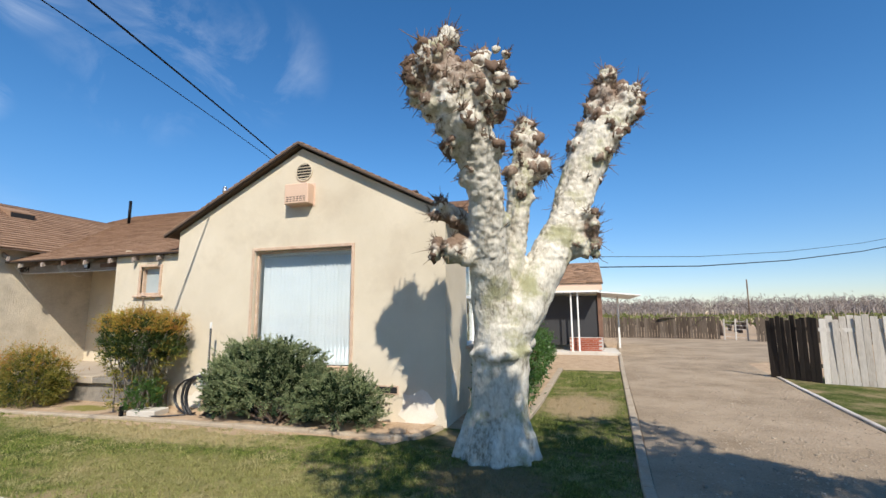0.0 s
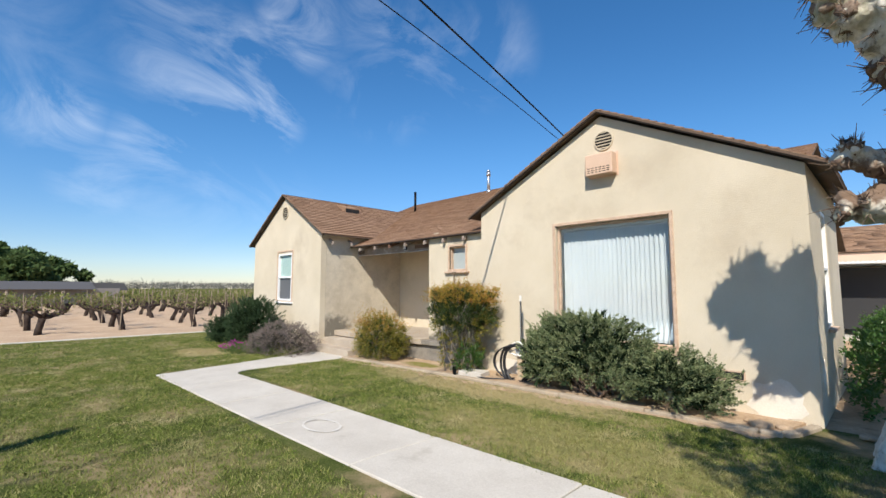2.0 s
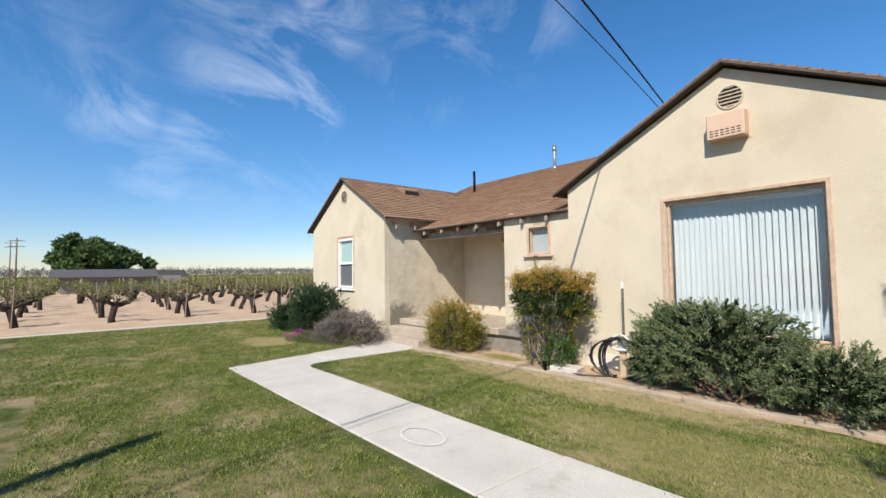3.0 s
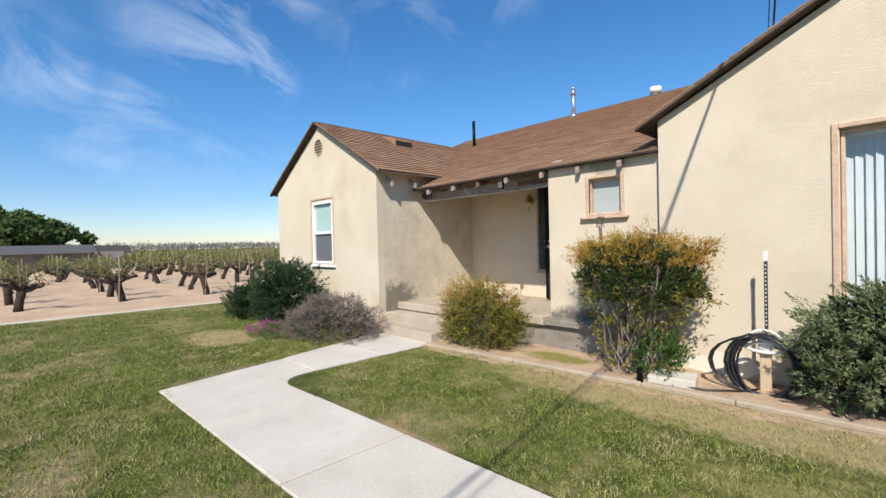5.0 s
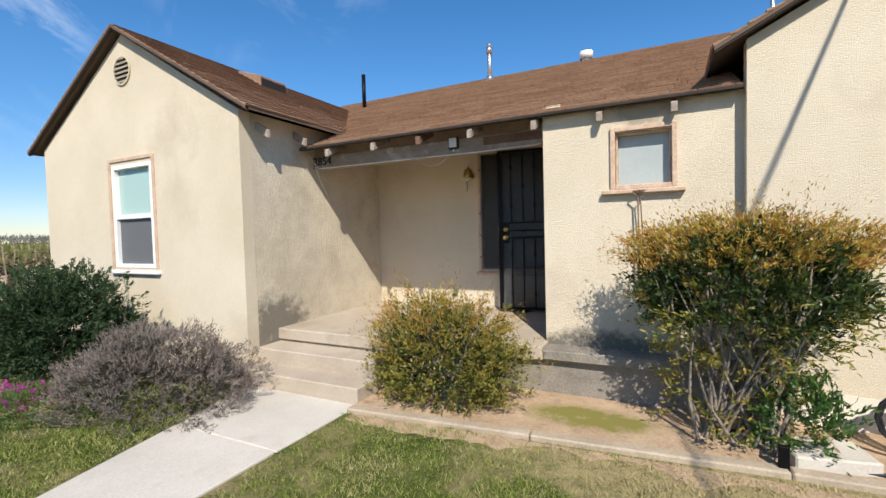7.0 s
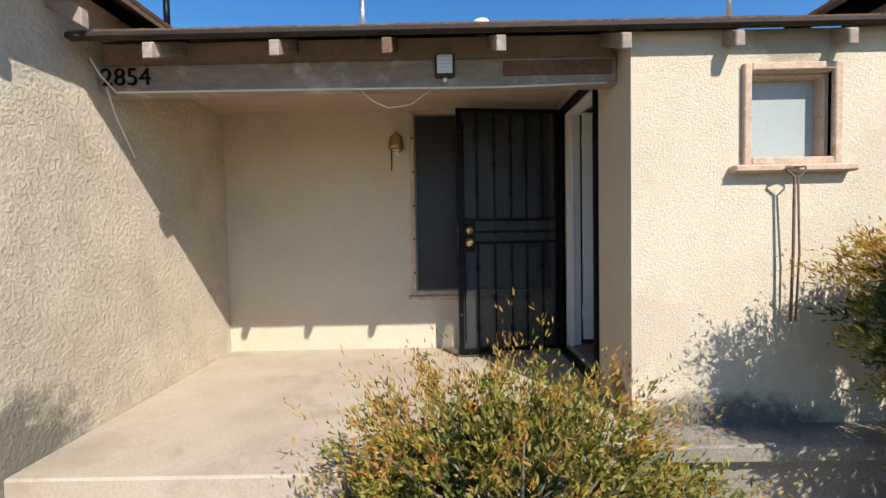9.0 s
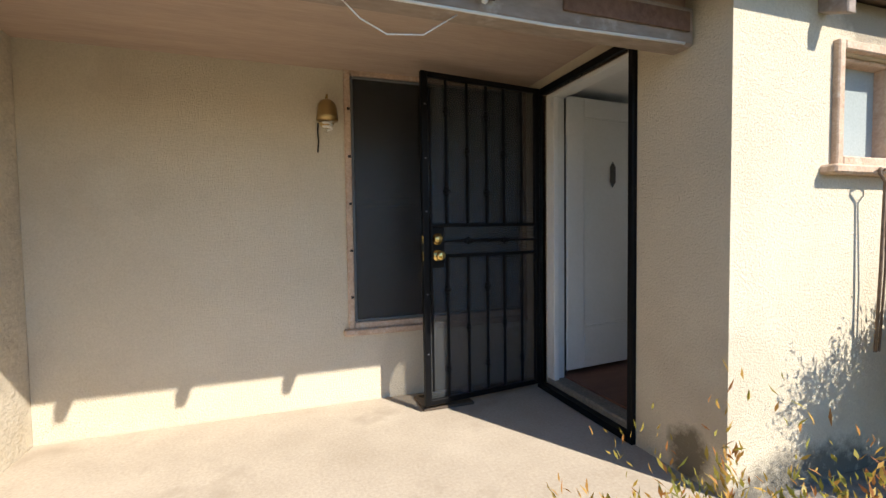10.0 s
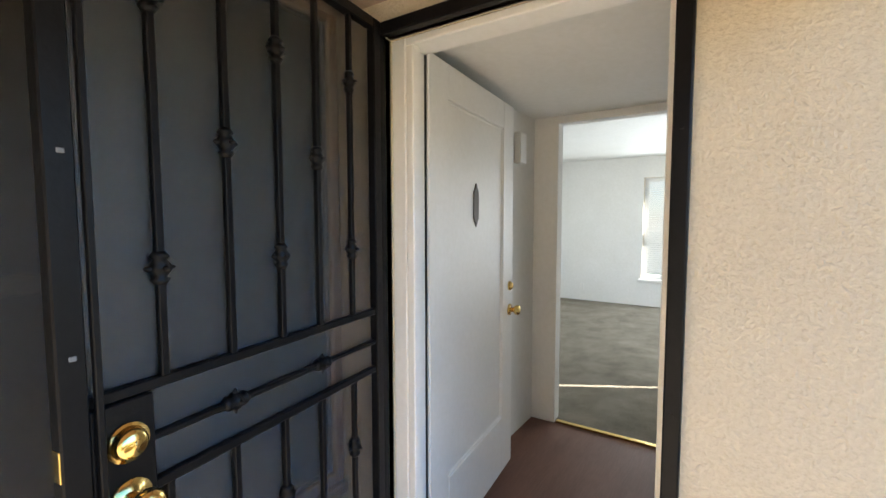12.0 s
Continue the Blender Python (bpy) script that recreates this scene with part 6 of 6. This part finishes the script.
part("cap_rail", block(6.9, 10.1, 32.0, 32.14, 1.24, 1.31, 0.01), DARK_WOOD, bpy.data.objects["board_fence.002"]).matrix_basis = pose(0, 0.35, 0)
e = base("wire_gate", (10.7, 31.2, 0), "leaning wire and post gate between the fences", "gate")
for x in (-0.45, 0.0, 0.45):
    bm = bmesh.new()
    tube(bm, [(x, -x, 0), (x + 0.03, -x, 1.2)], 0.04, 6)
    part("post", bm, GREY_WOOD, e)
for k in range(5):
    bm = bmesh.new()
    tube(bm, [(-0.5, 0.5, 0.2 + k * 0.22), (0.5, -0.5, 0.15 + k * 0.22)], 0.012, 5)
    part("wire", bm, GREY_WOOD, e)

# ---- the rear building with its patio ----
house = base("rear_building", (0, 0, 0), "low stucco building with brown roof, white patio cover and brick planter", "building")
part("wall", block(-3.0, 3.2, 22.6, 28, -0.1, 2.7, 0.01), STUCCO, house)
part("dark_screen", block(-1.0, 3.05, 21.3, 21.34, 0.3, 2.32, 0), plain("patio_screen", (0.03, 0.03, 0.032), 0.6), house, "dark screened patio front")
part("corner_post", block(3.05, 3.22, 21.2, 21.4, 0.0, 2.5, 0.01), RAFTER, house)
for x in (2.02, 2.28):
    part("post", block(x - 0.03, x + 0.03, 20.45, 20.51, 0, 2.42, 0.004), WHITE, house)
part("patio_post", block(3.95, 4.02, 23.5, 23.57, 0, 2.35, 0.004), WHITE, house)
bm = bmesh.new()
box(bm, -1.5, 3.1, 20.3, 22.6, 2.42, 2.48)
part("patio_cover", soft(bm, 0.01), VINYL, house, "white corrugated patio cover")
for k in range(40):
    part("flute", block(-1.45 + k * 0.115, -1.39 + k * 0.115, 20.285, 20.30, 2.415, 2.50, 0), VINYL, house)
bm = bmesh.new()
box(bm, 3.1, 4.7, 21.0, 26.0, 2.42, 2.47)
for v in bm.verts:
    v.co.z -= (v.co.x - 3.1) * 0.10
part("side_awning", soft(bm, 0.008), VINYL, house)
for z0, z1, m in ((2.52, 2.82, PINK_SMOOTH),):
    part("fascia", block(-1.5, 3.25, 20.95, 21.0, z0, z1, 0.006), m, house)
got = []
slope_boxes((-3.2, 20.9, 2.82), (6.5, 0, 0), (0, 3.2, 1.15), 0, 0.135, 0.92, got)
bulk("shingles", np.array(got), BOX6, SHINGLE, house, "brown shingles")
bm = bmesh.new()
vs = [bm.verts.new(p) for p in ((-3.2, 20.9, 2.80), (3.3, 20.9, 2.80), (3.3, 24.1, 3.95), (-3.2, 24.1, 3.95), (3.3, 27.5, 2.8), (-3.2, 27.5, 2.8))]
bm.faces.new(vs[:4]), bm.faces.new((vs[3], vs[2], vs[4], vs[5])), bm.faces.new((vs[1], vs[4], vs[2]))
part("roof", bm, DECK, house)
part("patio_slab", block(-1.0, 3.75, 20.2, 22.6, -0.1, 0.10, 0.01), CONCRETE, house)
planter = part("planter", block(1.9, 3.18, 20.75, 21.15, 0.05, 0.62, 0.0), MORTAR, house)
bm = block(-0.097, 0.097, -0.012, 0.0, 0, 0.062, 0.004)
brick_me = bpy.data.meshes.new("brick")
bm.to_mesh(brick_me)
bm.free()
brick_me.materials.append(BRICK)
for r in range(7):
    for k in range(6):
        x = 2.0 + k * 0.205 + (0.1 if r % 2 else 0)
        if x < 3.12:
            part_mesh("brick", brick_me, None, planter).matrix_basis = pose(x, 20.748, 0.10 + r * 0.074)

# ---- the vineyard ----
def vine(seed):
    s = random.Random(seed)
    e = base("grape_vine", (0, 0, -60 - seed * 2), "gnarled dark grape vine with a stake and first leaves", "vine", "vineyard rows")
    bm = bmesh.new()
    lean = Vector((s.uniform(-0.12, 0.12), s.uniform(-0.25, 0.25), 0))
    pts = [Vector((0, 0, -0.1)), Vector((0, 0, 0.15)) + lean * 0.2, Vector((0, 0, 0.4)) + lean * 0.7, Vector((0, 0, 0.62)) + lean]
    tube(bm, pts, [0.13, 0.105, 0.095, 0.12], 8)
    tips = []
    for k in range(s.choice((3, 4, 4, 5))):
        a = s.uniform(0, 6.28)
        d = Vector((math.cos(a) * 0.5, math.sin(a) * 0.9, 0))
        q = [pts[-1], pts[-1] + d * 0.28 + Vector((0, 0, s.uniform(0.0, 0.12))), pts[-1] + d * 0.62 + Vector((0, 0, s.uniform(0.05, 0.35)))]
        tube(bm, q, [0.085, 0.06, 0.045], 7)
        ball(bm, q[-1], 0.065, 7)
        tips.append(q[-1])
    for v in bm.verts:
        v.co += Vector((noise.noise(v.co * 9), noise.noise(v.co * 9 + Vector((5, 0, 0))), noise.noise(v.co * 9 + Vector((0, 5, 0))))) * 0.035
    part("trunk", bm, VINEWOOD, e, "", True)
    bm = bmesh.new()
    for t in tips:
        for _ in range(4):
            w = Vector((s.gauss(0, 0.3), s.gauss(0, 0.4), s.uniform(0.2, 0.6)))
            tube(bm, [t, t + w * 0.5, t + w * 0.9 + Vector((0, 0, 0.02))], [0.009, 0.007, 0.003], 4, False)
    part("canes", bm, TWIG, e)
    at = np.array([t + Vector((s.gauss(0, 0.2), s.gauss(0, 0.28), s.uniform(0.0, 0.45))) for t in tips for _ in range(34)])
    bulk("foliage", leaves(at, unit(len(at)) + np.array([0, 0, 0.4]), 0.075, 0.065), QUAD, VINELEAF, e, "young yellow-green leaves")
    bm = bmesh.new()
    x = s.uniform(-0.15, 0.15)
    tube(bm, [(x, 0.1, -0.1), (x + s.uniform(-0.1, 0.1), 0.1 + s.uniform(-0.15, 0.15), s.uniform(1.15, 1.6))], 0.022, 5)
    part("stake", bm, STAKE, e)
    return e


kinds = [vine(k) for k in range(6)]
used = set()
vs = random.Random(33)
for r in range(6):
    for c in range(30):
        x, y = -20.9 - r * 2.65 + vs.uniform(-0.15, 0.15), -22.2 + c * 2.7 + vs.uniform(-0.25, 0.25)
        if abs(y - 6) > 30 + r * 4:
            continue
        k = vs.randrange(6)
        m = pose(x, y, -0.03, 0, 0, vs.choice((0, 180)) + vs.uniform(-15, 15))
        if k not in used:
            used.add(k)
            kinds[k].matrix_world = m
        else:
            copy_thing(kinds[k], m)
for k, e in enumerate(kinds):
    if k not in used:
        e.matrix_world = pose(-38, -20 + k * 3, -0.03)


def far_vines(name, xs, ys, label, leaf=0.16, n_leaf=14, jitter=0.3):
    gx, gy = np.meshgrid(xs, ys)
    p = np.stack([gx.ravel(), gy.ravel(), np.zeros(gx.size)], 1)
    p[:, :2] += rng.normal(0, jitter * 0.5, (len(p), 2))
    e = new(name)
    tagged(e, label, "vineyard", "", "stuff")
    at = np.repeat(p, n_leaf, 0) + rng.normal(0, 1, (len(p) * n_leaf, 3)) * np.array([0.4, 0.55, 0.18]) + np.array([0, 0, 0.95])
    bulk("foliage", leaves(at, unit(len(at)) + np.array([0, 0, 0.4]), leaf, leaf * 0.8), QUAD, VINELEAF, e)
    h = rng.uniform(0.5, 0.75, len(p))
    w = 0.11
    corner = np.array([[sx * w, sy * w, sz] for sx in (-1, 1) for sy in (-1, 1) for sz in (-0.1, 1)])
    boxes = p[:, None] + corner[None] * np.stack([np.ones_like(h), np.ones_like(h) * 1.4, h], 1)[:, None]
    boxes[:, 1::2, 1] += rng.normal(0, 0.25, (len(p), 1))
    bulk("trunks", boxes, BOX6, VINEWOOD, e)
    st = p[::2]
    corner = np.array([[sx * 0.025, sy * 0.025, sz] for sx in (-1, 1) for sy in (-1, 1) for sz in (-0.1, 1.5)])
    bulk("stakes", st[:, None] + corner[None], BOX6, STAKE, e)
    return e


far_vines("vineyard_left", np.arange(-37.0, -130, -2.65), np.arange(-50, 150, 2.7), "distant rows of leafing grape vines", 0.26, 16)
far_vines("vineyard_left_far", np.arange(-132.0, -330, -6), np.arange(-90, 330, 4.5), "far haze of grape vine rows", 0.8, 10)
far_vines("vineyard_right", np.arange(3.0, 75, 2.8), np.arange(37, 80, 2.2), "distant leafing vineyard behind the board fence", 0.26, 16)


def bare_wood(name, x0, x1, y0, y1, n, h, label, mat, blobs=26, leaf=0.5):
    """A far wood: trunks, and a haze of fine twigs."""
    e = tagged(new(name), label, "trees", "", "stuff")
    p = np.stack([rng.uniform(x0, x1, n), rng.uniform(y0, y1, n), np.zeros(n)], 1)
    hh = h * rng.uniform(0.75, 1.15, n)
    t = rng.uniform(0.35, 1.0, (n, blobs, 1))
    at = p[:, None] + rng.normal(0, 1, (n, blobs, 3)) * np.array([0.22, 0.22, 0.05]) * h * (0.4 + t) + np.concatenate([np.zeros((n, blobs, 2)), t * hh[:, None, None]], 2)
    bulk("twigs", leaves(at.reshape(-1, 3), unit(n * blobs) + np.array([0, 0, 0.9]), leaf, leaf * 0.16), QUAD, mat, e)
    corner = np.array([[sx * 0.14, sy * 0.14, sz] for sx in (-1, 1) for sy in (-1, 1) for sz in (-0.1, 1)])
    bulk("trunks", p[:, None] + corner[None] * np.stack([np.ones(n), np.ones(n), hh * 0.55], 1)[:, None], BOX6, mat, e)
    return e


ORCHARD = leafage("bare_orchard_twig", [(0.16, 0.13, 0.115), (0.27, 0.235, 0.21), (0.36, 0.31, 0.28)], 0.9, 0.1, 0.2)
bare_wood("orchard", 0, 300, 125, 230, 2200, 4.6, "bare grey orchard trees beyond the vineyard", ORCHARD, 34, 1.1)
bare_wood("far_orchard", -420, 60, 330, 420, 1300, 6.5, "far line of grey-green trees on the horizon", ORCHARD, 14, 2.6)
bare_wood("far_orchard_left", -430, -340, -160, 340, 1300, 5.5, "far line of hazy trees on the horizon", leafage("hazy_tree", [(0.13, 0.135, 0.12), (0.20, 0.205, 0.18)], 0.9, 0.1, 0.2), 12, 2.6)


def leafy_tree(name, at, h, crown, n, label, mat, leaf, seed, group="", low=0.55):
    s = random.Random(seed)
    e = base(name, at, label, "tree", group)
    bm = bmesh.new()
    tube(bm, [(0, 0, -0.1), (0.05, 0, h * 0.2), (0.0, 0.05, h * 0.42)], [h * 0.045, h * 0.032, h * 0.028], 10)
    ends = []
    for k in range(9):
        a = k * 0.7 + s.uniform(-0.3, 0.3)
        q = Vector((math.cos(a) * crown[0] * s.uniform(0.35, 0.75), math.sin(a) * crown[1] * s.uniform(0.35, 0.75), h * s.uniform(low, 0.86)))
        tube(bm, [(0, 0, h * s.uniform(0.25, 0.4)), q * 0.5 + Vector((0, 0, h * 0.22)), q], [h * 0.018, h * 0.012, h * 0.004], 7)
        ends.append(q)
    part("trunk", bm, TWIG, e, "", True)
    cs = []
    for q in ends + [Vector((0, 0, h * 0.85))]:
        for _ in range(5):
            cs.append((q + Vector((s.gauss(0, crown[0] * 0.22), s.gauss(0, crown[1] * 0.22), s.gauss(0, crown[2] * 0.16))), s.uniform(0.16, 0.34)))
    at2 = []
    for c, r in cs:
        m = n // len(cs)
        at2.append(np.array(c) + unit(m) * (rng.uniform(0.3, 1, (m, 1)) ** 0.5) * r * np.array(crown))
    at2 = np.concatenate(at2)
    bulk("crown", leaves(at2, unit(len(at2)), leaf, leaf * 0.55), QUAD, mat, e)
    return e


leafy_tree("far_tree", (-85, 2.6, 0), 7.9, (5.6, 5.6, 3.8), 26000, "broad dark green tree beyond the vineyard", FARLEAF, 0.75, 3, low=0.22)
leafy_tree("shade_tree", (6.5, -0.4, 0), 8.2, (3.7, 3.1, 2.6), 42000, "leafy tree shading the driveway's near end", FARLEAF, 0.16, 8)
far_house = base("far_farmhouse", (-62, 4.5, 0), "low grey-roofed farmhouse far across the vineyard", "house")
part("wall", block(-4, 4, -5, 5.5, 0, 1.7, 0.02), plain("dim_house_wall", (0.22, 0.20, 0.18), 0.9), far_house)
part("roof", prism([(-4.8, 1.6), (4.8, 1.6), (0, 2.45)], -5.8, 3.4), plain("grey_roof", (0.085, 0.08, 0.078), 0.9), far_house).matrix_basis = pose(0, 0, 0, 90, 0, 0) @ Matrix.Diagonal((1, 1, -1, 1))
bm = prism([(-3, 1.5), (3, 1.5), (0, 2.35)], 3.2, 6.4)
part("roof", bm, plain("dark_roof_edge", (0.05, 0.045, 0.04), 0.9), far_house).matrix_basis = pose(0, 0, 0, 90, 0, 0) @ Matrix.Diagonal((1, 1, -1, 1))
bm = bmesh.new()
tube(bm, [(20.3, 60, 0), (20.35, 60, 5.2)], 0.07, 6)
tagged(part("utility_pole", bm, TWIG), "thin wooden utility pole in the vineyard", "pole")
for dz, r in ((0, 0.025), (0.5, 0.012)):
    cable("overhead_cable", [(3.2, 24.0, 3.75 + dz)] + [(3.2 + 26 * t, 24.0 + 18 * t, 3.75 + dz + 3.3 * t * t + 0.4 * t) for t in (0.2, 0.4, 0.6, 0.8, 1.0)] + [(48, 55, 13)], r, BLACK, "black overhead cable from the rear building", "cable", "overhead cables")

# ---- loose stones on the driveway ----
n = 16000
px = np.stack([rng.uniform(3.1, 7.0, n), 5.0 + rng.uniform(0, 1, n) ** 1.6 * 22, np.full(n, 0.006)], 1)
px = px[(px[:, 0] > 2.95 + px[:, 1] * 0.035) & (px[:, 0] < 5.2 + px[:, 1] * 0.11)]
size = rng.uniform(0.004, 0.011, (len(px), 1, 1)) * (1 + (rng.uniform(0, 1, (len(px), 1, 1)) > 0.97) * 1.2)
corner = np.array([[sx, sy, sz] for sx in (-1, 1) for sy in (-1, 1) for sz in (-0.2, 0.6)])
STONE = material("loose_stone", (0.20, 0.16, 0.115), [(0.36, 0.29, 0.215), (0.48, 0.41, 0.32)], 0.95, 3, 60, 0, 0.1, island=0.8)
bulk("pebbles", px[:, None] + corner[None] * size * rng.uniform(0.5, 1.2, (len(px), 8, 3)), BOX6, STONE, None, "loose pale stones on the gravel driveway", "stuff")

# ---- grass blades over the near lawn ----
def blades(n, x0, x1, y0, y1, inside, h, w):
    p = np.stack([rng.uniform(x0, x1, n), rng.uniform(y0, y1, n)], 1)
    p = p[inside(p[:, 0], p[:, 1])]
    n = len(p)
    a = rng.uniform(0, 2 * math.pi, n)
    x, y = p[:, 0], p[:, 1]
    tuft = np.sin(x * 17 + 2.1 * np.sin(y * 9)) * np.sin(y * 21 + 1.7 * np.sin(x * 11))
    tall = h * rng.uniform(0.4, 1.3, n) * (1 + 0.6 * tuft)
    foot = np.concatenate([p, np.full((n, 1), -0.004)], 1)
    side = np.stack([np.cos(a), np.sin(a), np.zeros(n)], 1) * w / 2
    tip = foot + np.stack([rng.normal(0, 0.6, n) * tall, rng.normal(0, 0.6, n) * tall, tall], 1)
    return np.stack([foot - side, foot + side, tip], 1)


def on_lawn(x, y):
    walk_a = (y > 3.42) & (y < 4.66) & (x > -8.9)
    walk_b = (x > -9.5 - 0.0) & (x < -7.95) & (y > 4.2) & (x > -8.62 - (y - 3.3) * 0.22)
    corner = (x < -7.5) & (x > -8.05) & (y < 4.95) & (y > 3.4)
    bed = (y > 6.98 + (x + 8) * 0.055) & (x > -8) & (x < 0.35)
    house_side = (y > 7.2) & (x < 1.6)
    return ~(walk_a | walk_b | corner | bed | house_side) & (x < 2.86 + 0.02 * y)


G = np.concatenate([blades(170000, -10, 2.9, 4.5, 7.3, on_lawn, 0.030, 0.008), blades(150000, -10.5, 2.9, 0.8, 3.5, on_lawn, 0.030, 0.008),
                    blades(110000, -17.1, -8.4, 0.0, 7.3, on_lawn, 0.032, 0.011), blades(30000, 0.5, 3.4, 7.3, 15, lambda x, y: (x > 1.68 + (y - 8) * 0.012) & (x < 2.95 + (y - 7) * 0.055), 0.036, 0.008)])
bulk("grass", G, [[0, 1, 2]], BLADE, None, "short green lawn blades with straw-coloured ones", "stuff")
